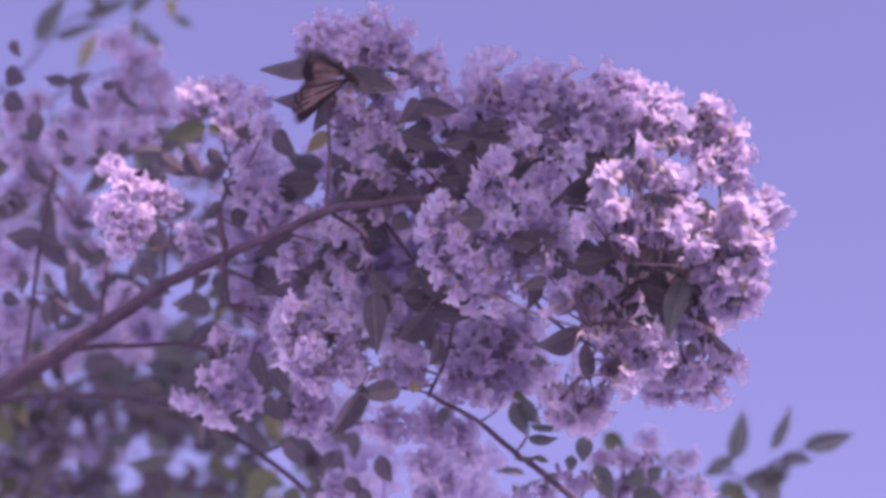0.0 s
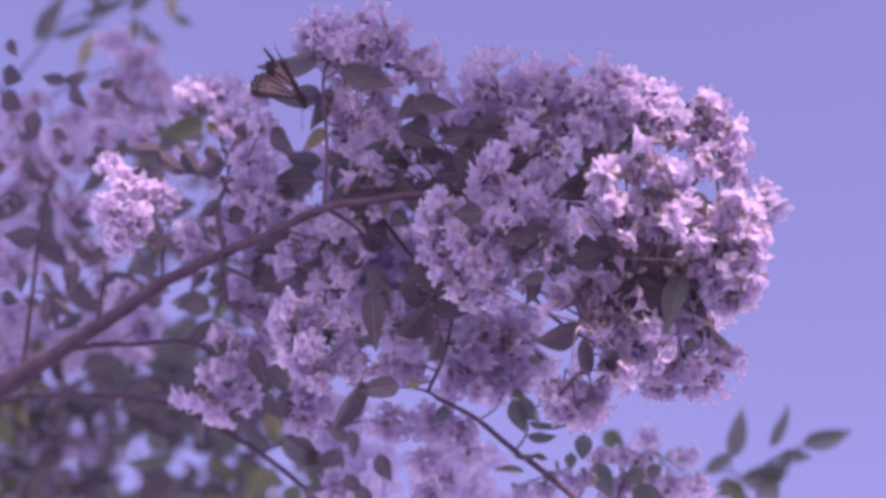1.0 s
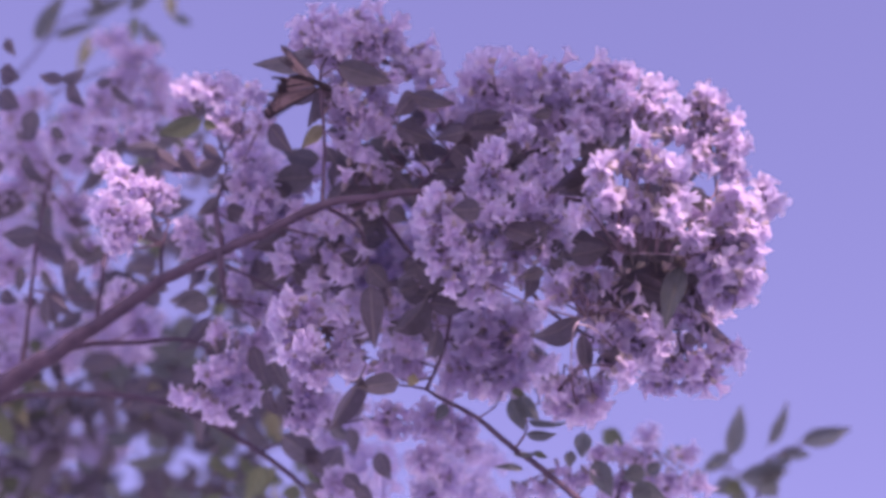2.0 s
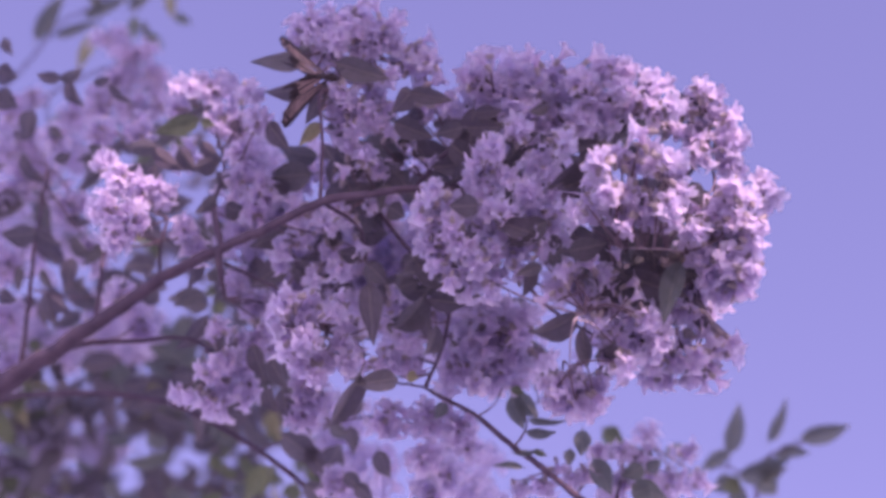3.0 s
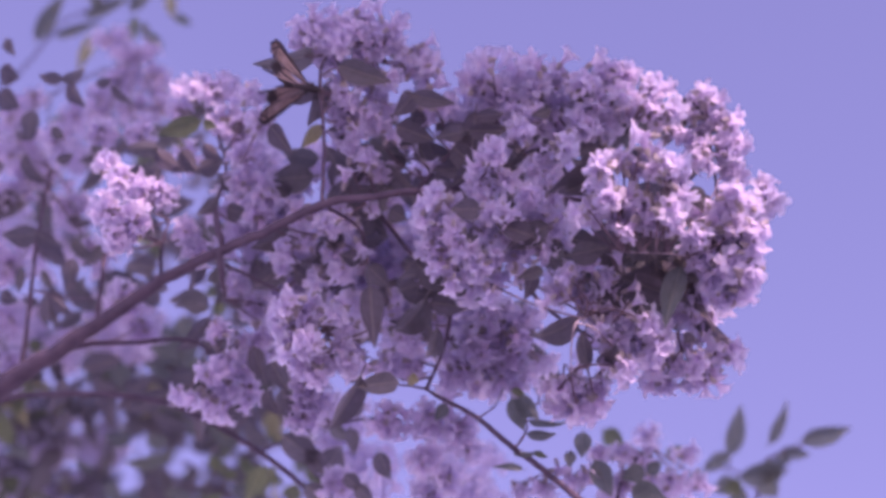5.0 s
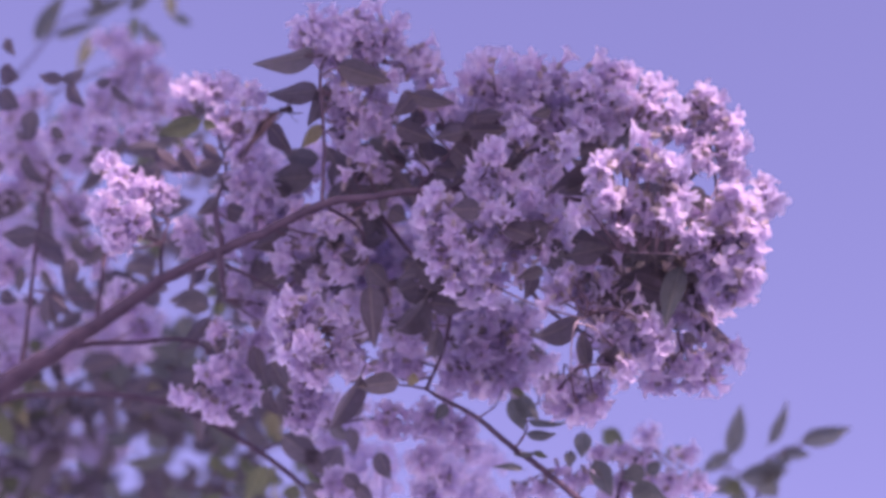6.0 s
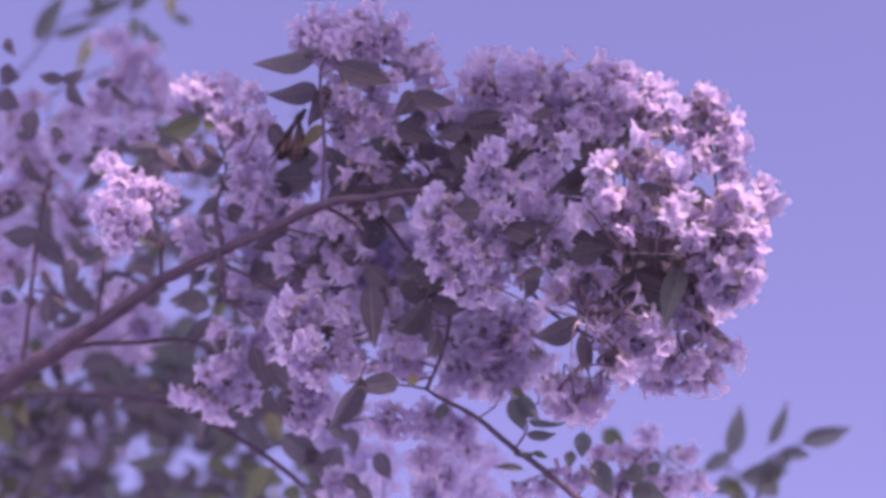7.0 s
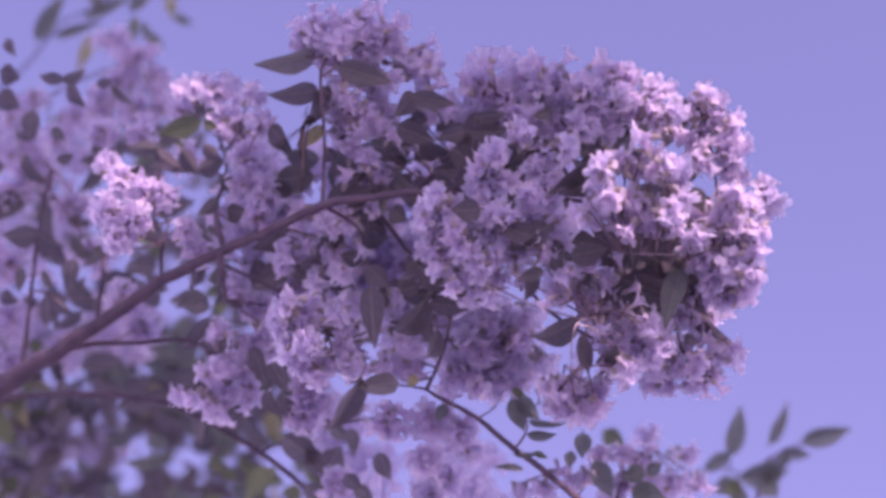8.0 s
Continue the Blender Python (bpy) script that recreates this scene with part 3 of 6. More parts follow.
# soft edge of the tip
cluster(main_branch, 0.2753, 0.0499, 0.038, 0.0116, 6, 0.47, 0.2, -0.7)
cluster(main_branch, 0.285, 0.0421, 0.056, 0.0088, 3, 0.6, 0.05, -0.7)
cluster(main_branch, 0.2759, 0.0325, 0.064, 0.0108, 5, 0.41, -0.14, -0.7)
# under the tip
cluster(main_branch, 0.2149, -0.0396, -0.012, 0.0123, 7, 0.09, -0.23, -0.7)
cluster(main_branch, 0.21, -0.0567, 0.006, 0.0114, 6, -0.05, -0.55, -0.7)
cluster(main_branch, 0.2253, -0.056, 0.014, 0.0096, 4, 0.23, -0.53, -0.7)
cluster(main_branch, 0.2362, -0.0492, -0.004, 0.0062, 1, 0.48, -0.41, -0.7)
cluster(main_branch, 0.1985, -0.0568, 0.01, 0.0086, 3, -0.27, -0.55, -0.7)
cluster(main_branch, 0.2007, -0.0419, -0.012, 0.0094, 4, -0.18, -0.27, -0.7)
# hanging bells
cluster(main_branch, 0.1782, -0.099, -0.002, 0.0123, 7, -0.59, -0.36, -0.7)
cluster(main_branch, 0.1752, -0.1173, 0.016, 0.0077, 2, -0.68, -0.69, -0.7)
cluster(main_branch, 0.1905, -0.114, 0.024, 0.0115, 6, -0.41, -0.62, -0.7)
cluster(main_branch, 0.1957, -0.0971, 0.006, 0.0133, 8, -0.27, -0.32, -0.7)
cluster(main_branch, 0.2116, -0.1128, 0.02, 0.0115, 6, 0, -0.6, -0.7)
cluster(main_branch, 0.2137, -0.0943, -0.002, 0.0133, 8, 0.09, -0.27, -0.7)
cluster(main_branch, 0.2293, -0.1058, 0.016, 0.0105, 5, 0.35, -0.47, -0.7)
cluster(main_branch, 0.2347, -0.0885, 0.024, 0.0125, 7, 0.43, -0.14, -0.7)
cluster(main_branch, 0.2438, -0.0828, 0.006, 0.0095, 4, 0.65, -0.05, -0.7)
cluster(main_branch, 0.2476, -0.0955, 0.02, 0.0077, 2, 0.68, -0.27, -0.7)
cluster(main_branch, 0.2327, -0.1171, -0.002, 0.0062, 1, 0.45, -0.71, -0.7)
cluster(main_branch, 0.2222, -0.1202, 0.016, 0.0062, 1, 0.21, -0.75, -0.7)
cluster(main_branch, 0.2073, -0.0813, 0.024, 0.0096, 4, -0.09, -0, -0.7)
cluster(main_branch, 0.2219, -0.0757, 0.006, 0.0086, 3, 0.23, 0.09, -0.7)
cluster(main_branch, 0.1699, -0.1109, 0.02, 0.0062, 1, -0.79, -0.56, -0.7)
# lower spray
cluster(main_branch, 0.0994, -0.0235, -0.052, 0.0101, 6, -0.73, 0.44, -0.7)
cluster(main_branch, 0.0958, -0.0368, -0.034, 0.0102, 6, -0.82, 0.18, -0.7)
cluster(main_branch, 0.1103, -0.0299, -0.026, 0.0103, 6, -0.55, 0.32, -0.7)
cluster(main_branch, 0.1207, -0.0167, -0.044, 0.0074, 2, -0.32, 0.57, -0.7)
cluster(main_branch, 0.117, -0.0415, -0.03, 0.0093, 5, -0.41, 0.09, -0.7)
cluster(main_branch, 0.0842, -0.0456, -0.052, 0.006, 1, -1.03, -0, -0.7)
cluster(main_branch, 0.1331, -0.0274, -0.034, 0.0102, 6, -0.09, 0.36, -0.7)
cluster(main_branch, 0.1384, -0.0369, -0.026, 0.0075, 3, 0, 0.18, -0.7)
cluster(main_branch, 0.1438, -0.0074, -0.044, 0.0065, 1, 0.14, 0.75, -0.7)
cluster(main_branch, 0.159, -0.0336, -0.03, 0.0075, 1, 0.41, 0.25, -0.7)
cluster(main_branch, 0.1593, -0.0419, -0.052, 0.0064, 1, 0.45, 0.07, -0.7)
cluster(main_branch, 0.1214, -0.0507, -0.034, 0.0102, 6, -0.32, -0.09, -0.7)
cluster(main_branch, 0.1407, -0.0533, -0.026, 0.0122, 9, 0.05, -0.14, -0.7)
cluster(main_branch, 0.1277, -0.0643, -0.044, 0.0093, 5, -0.18, -0.36, -0.7)
cluster(main_branch, 0.152, -0.0625, -0.03, 0.0131, 10, 0.27, -0.32, -0.7)
cluster(main_branch, 0.1662, -0.0594, -0.052, 0.012, 9, 0.59, -0.27, -0.7)
cluster(main_branch, 0.1424, -0.0786, -0.034, 0.0112, 8, 0.09, -0.64, -0.7)
cluster(main_branch, 0.1617, -0.079, -0.026, 0.0131, 10, 0.45, -0.64, -0.7)
cluster(main_branch, 0.1776, -0.0772, -0.044, 0.0102, 6, 0.8, -0.62, -0.7)
cluster(main_branch, 0.1371, -0.0928, -0.03, 0.0084, 4, -0.02, -0.91, -0.7)
cluster(main_branch, 0.1501, -0.0953, -0.052, 0.0101, 6, 0.27, -0.98, -0.7)
cluster(main_branch, 0.1703, -0.0856, -0.034, 0.0102, 6, 0.64, -0.77, -0.7)
cluster(main_branch, 0.1804, -0.065, -0.026, 0.0075, 3, 0.82, -0.36, -0.7)
cluster(main_branch, 0.1462, -0.1068, -0.044, 0.006, 1, 0.18, -1.2, -0.7)
# pendant cluster
cluster(main_branch, 0.0971, -0.1173, -0.012, 0.0113, 8, -0.23, -0.36, -0.7)
cluster(main_branch, 0.1124, -0.1233, 0.006, 0.0133, 10, 0.05, -0.45, -0.7)
cluster(main_branch, 0.1286, -0.1191, 0.014, 0.0115, 8, 0.35, -0.36, -0.7)
cluster(main_branch, 0.1164, -0.133, -0.004, 0.0114, 8, 0.14, -0.65, -0.7)
cluster(main_branch, 0.0959, -0.1322, 0.01, 0.0095, 5, -0.27, -0.62, -0.7)
cluster(main_branch, 0.131, -0.1296, -0.012, 0.0075, 2, 0.43, -0.6, -0.7)
cluster(main_branch, 0.1243, -0.1414, 0.006, 0.0062, 1, 0.27, -0.8, -0.7)
cluster(main_branch, 0.1071, -0.1406, 0.014, 0.0077, 3, -0.06, -0.77, -0.7)
cluster(main_branch, 0.0866, -0.1141, -0.004, 0.0071, 2, -0.44, -0.29, -0.7)
cluster(main_branch, 0.1374, -0.115, 0.01, 0.0062, 1, 0.52, -0.29, -0.7)
cluster(main_branch, 0.1088, -0.1117, -0.012, 0.0094, 5, 0, -0.25, -0.7)
# shaded side of the spray
cluster(main_branch, -0.0042, 0.0431, -0.042, 0.012, 7, -0.77, 0.65, -0.7)
cluster(main_branch, -0.0126, 0.0332, -0.024, 0.0094, 4, -0.94, 0.45, -0.7)
cluster(main_branch, 0.0075, 0.0357, -0.016, 0.0103, 5, -0.55, 0.5, -0.7)
cluster(main_branch, -0.0167, 0.0214, -0.034, 0.0074, 3, -1.02, 0.23, -0.7)
cluster(main_branch, -0.0066, 0.0192, -0.02, 0.0122, 7, -0.82, 0.18, -0.7)
cluster(main_branch, 0.0074, 0.0144, -0.042, 0.0111, 6, -0.55, 0.09, -0.7)
cluster(main_branch, -0.0103, 0.0005, -0.024, 0.0112, 6, -0.89, -0.18, -0.7)
cluster(main_branch, 0.0028, -0.0042, -0.016, 0.0122, 7, -0.64, -0.27, -0.7)
cluster(main_branch, -0.0033, -0.0158, -0.034, 0.0084, 3, -0.75, -0.5, -0.7)
cluster(main_branch, 0.0075, -0.023, -0.02, 0.0084, 3, -0.55, -0.64, -0.7)
cluster(main_branch, 0.0167, 0.0005, -0.042, 0.0111, 6, -0.36, -0.18, -0.7)
cluster(main_branch, 0.0215, -0.0183, -0.024, 0.0112, 6, -0.27, -0.55, -0.7)
cluster(main_branch, 0.0169, 0.0193, -0.016, 0.0085, 3, -0.36, 0.18, -0.7)
cluster(main_branch, 0.04, 0.0307, -0.034, 0.0121, 7, 0.09, 0.41, -0.7)
cluster(main_branch, 0.0356, 0.0145, -0.02, 0.0122, 7, 0, 0.09, -0.7)
cluster(main_branch, 0.0514, 0.0259, -0.042, 0.012, 7, 0.32, 0.32, -0.7)
cluster(main_branch, 0.0543, 0.0098, -0.024, 0.0122, 7, 0.36, -0, -0.7)
cluster(main_branch, 0.071, 0.0193, -0.016, 0.0113, 6, 0.68, 0.18, -0.7)
cluster(main_branch, 0.0726, 0.0051, -0.034, 0.0121, 7, 0.73, -0.09, -0.7)
cluster(main_branch, 0.0919, 0.0145, -0.02, 0.0113, 6, 1.09, 0.09, -0.7)
cluster(main_branch, 0.0838, -0.0042, -0.042, 0.0102, 5, 0.95, -0.27, -0.7)
cluster(main_branch, 0.0964, 0.0262, -0.024, 0.0075, 3, 1.18, 0.32, -0.7)
cluster(main_branch, 0.1015, 0.0052, -0.016, 0.0075, 2, 1.27, -0.09, -0.7)
cluster(main_branch, 0.0423, -0.0042, -0.034, 0.0121, 7, 0.14, -0.27, -0.7)
cluster(main_branch, 0.0614, -0.0066, -0.02, 0.0113, 6, 0.5, -0.32, -0.7)
cluster(main_branch, 0.0306, -0.0134, -0.042, 0.0111, 6, -0.09, -0.45, -0.7)
cluster(main_branch, 0.0285, -0.0299, -0.024, 0.0094, 4, -0.14, -0.77, -0.7)
cluster(main_branch, 0.0451, -0.023, -0.016, 0.0113, 6, 0.18, -0.64, -0.7)
cluster(main_branch, 0.0633, -0.0228, -0.034, 0.0093, 4, 0.55, -0.64, -0.7)
cluster(main_branch, 0.0216, -0.0394, -0.02, 0.0075, 2, -0.27, -0.95, -0.7)
cluster(main_branch, 0.0398, -0.0389, -0.042, 0.0083, 3, 0.09, -0.95, -0.7)
cluster(main_branch, 0.0332, 0.0402, -0.024, 0.0094, 4, -0.05, 0.59, -0.7)
cluster(main_branch, 0.0827, 0.0263, -0.016, 0.0075, 3, 0.91, 0.32, -0.7)
# soft bells under it
cluster(main_branch, 0.0376, -0.0588, 0.073, 0.0168, 8, 0, 0.27, -0.7, 1.14)
cluster(main_branch, 0.023, -0.0644, 0.091, 0.013, 4, -0.27, 0.18, -0.7, 1.14)
cluster(main_branch, 0.0582, -0.0571, 0.099, 0.012, 4, 0.36, 0.32, -0.7, 1.14)
cluster(main_branch, 0.0725, -0.0616, 0.081, 0.0139, 5, 0.64, 0.23, -0.7, 1.14)
cluster(main_branch, 0.048, -0.0795, 0.095, 0.018, 8, 0.18, -0.09, -0.7, 1.14)
cluster(main_branch, 0.0227, -0.0835, 0.073, 0.0158, 7, -0.27, -0.18, -0.7, 1.14)
cluster(main_branch, 0.0629, -0.0943, 0.091, 0.017, 8, 0.45, -0.36, -0.7, 1.14)
cluster(main_branch, 0.0381, -0.1048, 0.099, 0.018, 8, 0, -0.55, -0.7, 1.14)
cluster(main_branch, 0.0179, -0.1087, 0.081, 0.0159, 7, -0.36, -0.64, -0.7, 1.14)
cluster(main_branch, 0.004, -0.1236, 0.095, 0.011, 3, -0.62, -0.89, -0.7, 1.14)
cluster(main_branch, 0.0277, -0.1211, 0.073, 0.0109, 3, -0.18, -0.87, -0.7, 1.14)
cluster(main_branch, 0.0529, -0.1143, 0.091, 0.014, 5, 0.27, -0.73, -0.7, 1.14)
cluster(main_branch, 0.0732, -0.1088, 0.099, 0.012, 4, 0.64, -0.62, -0.7, 1.14)
cluster(main_branch, 0.0864, -0.0988, 0.081, 0.0109, 3, 0.89, -0.45, -0.7, 1.14)
cluster(main_branch, 0.0105, -0.0995, 0.095, 0.012, 4, -0.5, -0.45, -0.7, 1.14)
cluster(main_branch, 0.0326, -0.0885, 0.073, 0.0168, 8, -0.09, -0.27, -0.7, 1.14)
cluster(main_branch, 0.0529, -0.0694, 0.091, 0.015, 6, 0.27, 0.09, -0.7, 1.14)
cluster(main_branch, 0.0306, -0.0747, 0.099, 0.015, 6, -0.14, -0, -0.7, 1.14)
cluster(main_branch, 0.0079, -0.1137, 0.081, 0.0119, 4, -0.55, -0.73, -0.7, 1.14)
cluster(main_branch, 0.043, -0.1196, 0.095, 0.013, 4, 0.09, -0.82, -0.7, 1.14)
cluster(main_branch, 0.0647, -0.0786, 0.073, 0.0138, 5, 0.5, -0.09, -0.7, 1.14)
# fan of bells
cluster(main_branch, -0.1315, -0.049, -0.012, 0.0104, 6, -0.64, 0.45, -0.7)
cluster(main_branch, -0.1352, -0.0638, 0.006, 0.0105, 6, -0.68, 0.18, -0.7)
cluster(main_branch, -0.1286, -0.0784, 0.014, 0.0115, 8, -0.55, -0.09, -0.7)
cluster(main_branch, -0.1321, -0.0885, -0.004, 0.0076, 2, -0.64, -0.3, -0.7)
cluster(main_branch, -0.1164, -0.0616, 0.01, 0.0124, 9, -0.32, 0.23, -0.7)
cluster(main_branch, -0.1103, -0.0796, -0.012, 0.0132, 10, -0.23, -0.14, -0.7)
cluster(main_branch, -0.1162, -0.0985, 0.006, 0.0124, 9, -0.32, -0.48, -0.7)
cluster(main_branch, -0.0976, -0.0952, 0.014, 0.0124, 9, 0.05, -0.41, -0.7)
cluster(main_branch, -0.106, -0.1075, -0.004, 0.0095, 5, -0.14, -0.66, -0.7)
cluster(main_branch, -0.083, -0.0988, 0.01, 0.0115, 8, 0.32, -0.48, -0.7)
cluster(main_branch, -0.1244, -0.0429, -0.012, 0.0075, 2, -0.5, 0.57, -0.7)
cluster(main_branch, -0.139, -0.0528, 0.006, 0.0057, 1, -0.75, 0.39, -0.7)
cluster(main_branch, -0.0856, -0.0832, 0.014, 0.0105, 6, 0.27, -0.18, -0.7)
cluster(main_branch, -0.0918, -0.0563, -0.004, 0.0085, 4, 0.14, 0.32, -0.7)
cluster(main_branch, -0.1117, -0.0472, 0.01, 0.0095, 5, -0.23, 0.5, -0.7)
# bells between the leaves
cluster(main_branch, -0.087, -0.0433, 0.043, 0.0068, 1, -0.68, 0.45, -0.7)
cluster(main_branch, -0.083, -0.0682, 0.061, 0.0118, 6, -0.59, -0, -0.7)
cluster(main_branch, -0.0774, -0.0873, 0.069, 0.0118, 6, -0.48, -0.35, -0.7)
cluster(main_branch, -0.0679, -0.1021, 0.051, 0.0088, 3, -0.32, -0.64, -0.7)
cluster(main_branch, -0.0463, -0.0979, 0.065, 0.0157, 10, 0.09, -0.55, -0.7)
cluster(main_branch, -0.0311, -0.0773, 0.043, 0.0136, 8, 0.36, -0.18, -0.7)
cluster(main_branch, -0.0265, -0.1026, 0.061, 0.0137, 8, 0.45, -0.64, -0.7)
cluster(main_branch, -0.0414, -0.0439, 0.069, 0.0099, 4, 0.18, 0.45, -0.7)
cluster(main_branch, -0.0508, -0.063, 0.051, 0.0088, 3, 0, 0.09, -0.7)
cluster(main_branch, -0.0069, -0.0635, 0.065, 0.0118, 6, 0.82, 0.09, -0.7)
cluster(main_branch, -0.0214, -0.0578, 0.043, 0.0088, 3, 0.55, 0.18, -0.7)
# small lit bells
cluster(main_branch, 0.006, -0.0306, -0.042, 0.0065, 2, 0.06, -0.15, -0.7)
# left pendant
cluster(main_branch, -0.1995, -0.0735, 0.108, 0.0111, 5, -0.11, 0.3, -0.7)
cluster(main_branch, -0.2085, -0.0819, 0.126, 0.0066, 1, -0.24, 0.16, -0.7)
cluster(main_branch, -0.1808, -0.0848, 0.134, 0.0102, 4, 0.27, 0.12, -0.7)
cluster(main_branch, -0.1943, -0.1007, 0.116, 0.0172, 12, 0, -0.18, -0.7)
cluster(main_branch, -0.1804, -0.1065, 0.13, 0.0153, 9, 0.27, -0.27, -0.7)
cluster(main_branch, -0.206, -0.1103, 0.108, 0.0141, 8, -0.23, -0.36, -0.7)
cluster(main_branch, -0.1953, -0.1266, 0.126, 0.0183, 13, 0, -0.64, -0.7)
cluster(main_branch, -0.1757, -0.1272, 0.134, 0.0143, 8, 0.36, -0.64, -0.7)
cluster(main_branch, -0.2196, -0.1336, 0.116, 0.0111, 5, -0.45, -0.77, -0.7)
cluster(main_branch, -0.2355, -0.132, 0.13, 0.0102, 4, -0.71, -0.73, -0.7)
cluster(main_branch, -0.2085, -0.1395, 0.108, 0.0121, 6, -0.27, -0.89, -0.7)
cluster(main_branch, -0.1953, -0.148, 0.126, 0.0081, 2, 0, -1.02, -0.7)
cluster(main_branch, -0.1783, -0.1415, 0.134, 0.0077, 2, 0.32, -0.89, -0.7)
# soft left bells
cluster(main_branch, -0.1658, -0.0763, 0.138, 0.0174, 12, 0.09, -0.64, -0.7)
cluster(main_branch, -0.1561, -0.0615, 0.156, 0.0134, 7, 0.29, -0.36, -0.7)
cluster(main_branch, -0.1733, -0.0514, 0.164, 0.0176, 12, 0, -0.18, -0.7)
cluster(main_branch, -0.1871, -0.0355, 0.146, 0.0154, 9, -0.27, 0.09, -0.7)
cluster(main_branch, -0.16, -0.0927, 0.16, 0.0145, 8, 0.23, -0.91, -0.7)
# inner bells
cluster(main_branch, -0.065, 0.0756, 0.038, 0.0116, 6, 0.09, 0.68, -0.7)
cluster(main_branch, -0.0509, 0.0641, 0.056, 0.0108, 5, 0.36, 0.45, -0.7)
cluster(main_branch, -0.0684, 0.0644, 0.064, 0.0098, 4, 0.05, 0.45, -0.7)
cluster(main_branch, -0.0799, 0.0833, 0.046, 0.0078, 3, -0.18, 0.82, -0.7)
cluster(main_branch, -0.0903, 0.0299, 0.06, 0.0137, 8, -0.36, -0.18, -0.7)
cluster(main_branch, -0.0989, 0.0199, 0.038, 0.0126, 7, -0.55, -0.36, -0.7)
cluster(main_branch, -0.0803, 0.0201, 0.056, 0.0098, 4, -0.18, -0.36, -0.7)
cluster(main_branch, -0.0954, -0.0044, 0.064, 0.0128, 7, -0.45, -0.82, -0.7)
cluster(main_branch, -0.0847, -0.019, 0.046, 0.0117, 6, -0.27, -1.09, -0.7)
cluster(main_branch, -0.1099, -0.024, 0.06, 0.0098, 4, -0.73, -1.18, -0.7)
cluster(main_branch, -0.0698, -0.0005, 0.038, 0.0058, 1, 0, -0.75, -0.7)
cluster(main_branch, -0.1342, 0.0005, 0.056, 0.0137, 8, -1.18, -0.73, -0.7)
cluster(main_branch, -0.1397, -0.0143, 0.064, 0.0108, 5, -1.27, -1, -0.7)
cluster(main_branch, -0.0458, 0.0979, 0.046, 0.0097, 4, 0.45, 1.09, -0.7)
cluster(main_branch, -0.0658, 0.106, 0.06, 0.0098, 4, 0.09, 1.23, -0.7)
cluster(main_branch, -0.0834, 0.0625, 0.038, 0.0063, 1, -0.25, 0.44, -0.7)
cluster(main_branch, -0.117, 0.0054, 0.056, 0.0098, 4, -0.86, -0.64, -0.7)
cluster(main_branch, -0.0462, 0.0423, 0.064, 0.0069, 1, 0.45, 0.05, -0.7)
cluster(main_branch, -0.0093, 0.0711, 0.046, 0.0058, 1, 1.14, 0.59, -0.7)
cluster(main_branch, -0.024, 0.0864, 0.06, 0.0059, 1, 0.86, 0.86, -0.7)
cluster(main_branch, 0.0223, 0.0887, 0.038, 0.0058, 1, 1.73, 0.93, -0.7, 1.06)
cluster(main_branch, -0.0607, 0.0348, 0.056, 0.0088, 3, 0.18, -0.09, -0.7)
cluster(main_branch, -0.0403, 0.0177, 0.064, 0.0059, 1, 0.56, -0.41, -0.7)
cluster(main_branch, -0.1237, 0.0297, 0.046, 0.0117, 6, -1, -0.18, -0.7)
cluster(main_branch, -0.1099, 0.0275, 0.06, 0.0088, 3, -0.73, -0.23, -0.7)
# clusters further back on the branch
cluster(main_branch, -0.1744, 0.0766, 0.12, 0.0233, 19, 0, 0.4, -0.8)
cluster(main_branch, -0.1814, 0.103, 0.14, 0.0215, 16, 0, 0.4, -0.8)
cluster(main_branch, -0.1575, 0.0456, 0.1, 0.0201, 15, 0, 0.2, -0.8)
cluster(main_branch, -0.1795, 0.0563, 0.12, 0.0183, 12, 0, 0.1, -0.9)
cluster(main_branch, -0.165, 0.0306, 0.1, 0.0171, 10, 0, 0.1, -0.9)
cluster(main_branch, -0.2273, 0.1429, 0.16, 0.0207, 15, -0.2, 0.8, -0.5)
cluster(main_branch, -0.204, 0.1403, 0.16, 0.0238, 19, 0.1, 0.8, -0.5)
cluster(main_branch, -0.1682, 0.1345, 0.08, 0.0149, 8, 0.4, 0.7, -0.5)
cluster(main_branch, -0.1978, 0.1138, 0.15, 0.0206, 15, 0, 0.3, -0.8)
cluster(main_branch, -0.1609, 0.1081, 0.07, 0.0128, 8, 0.2, 0.3, -0.8)
cluster(main_branch, -0.2415, 0.1255, 0.17, 0.0156, 8, -0.4, 0.3, -0.7)
cluster(main_branch, -0.2854, 0.0557, 0.1, 0.0211, 16, 0, 0.4, -0.9)
cluster(main_branch, -0.2628, 0.0456, 0.1, 0.0211, 16, 0.3, 0.3, -0.9)
cluster(main_branch, -0.2905, 0.0324, 0.06, 0.0192, 13, -0.3, 0.2, -0.9)
cluster(main_branch, -0.2702, 0.0215, 0.055, 0.0204, 15, 0, 0, -1)
cluster(main_branch, -0.2478, 0.0482, 0.1, 0.014, 8, 0.5, 0.3, -0.8)
cluster(main_branch, -0.3012, 0.074, 0.12, 0.0142, 8, 0, 0.8, -0.5)
cluster(main_branch, -0.2826, 0.0078, 0.05, 0.0136, 11, 0, -0.5, -0.8)
cluster(main_branch, -0.2302, 0.0132, 0.12, 0.0172, 10, 0.2, 0.2, -0.9)
cluster(main_branch, -0.22, -0.0046, 0.12, 0.0142, 8, 0, 0.1, -0.9)
cluster(main_branch, -0.4181, 0.0699, 0.38, 0.03, 25, 0, 0.4, -0.8)
cluster(main_branch, -0.4375, 0.0992, 0.39, 0.0267, 19, 0, 0.4, -0.8)
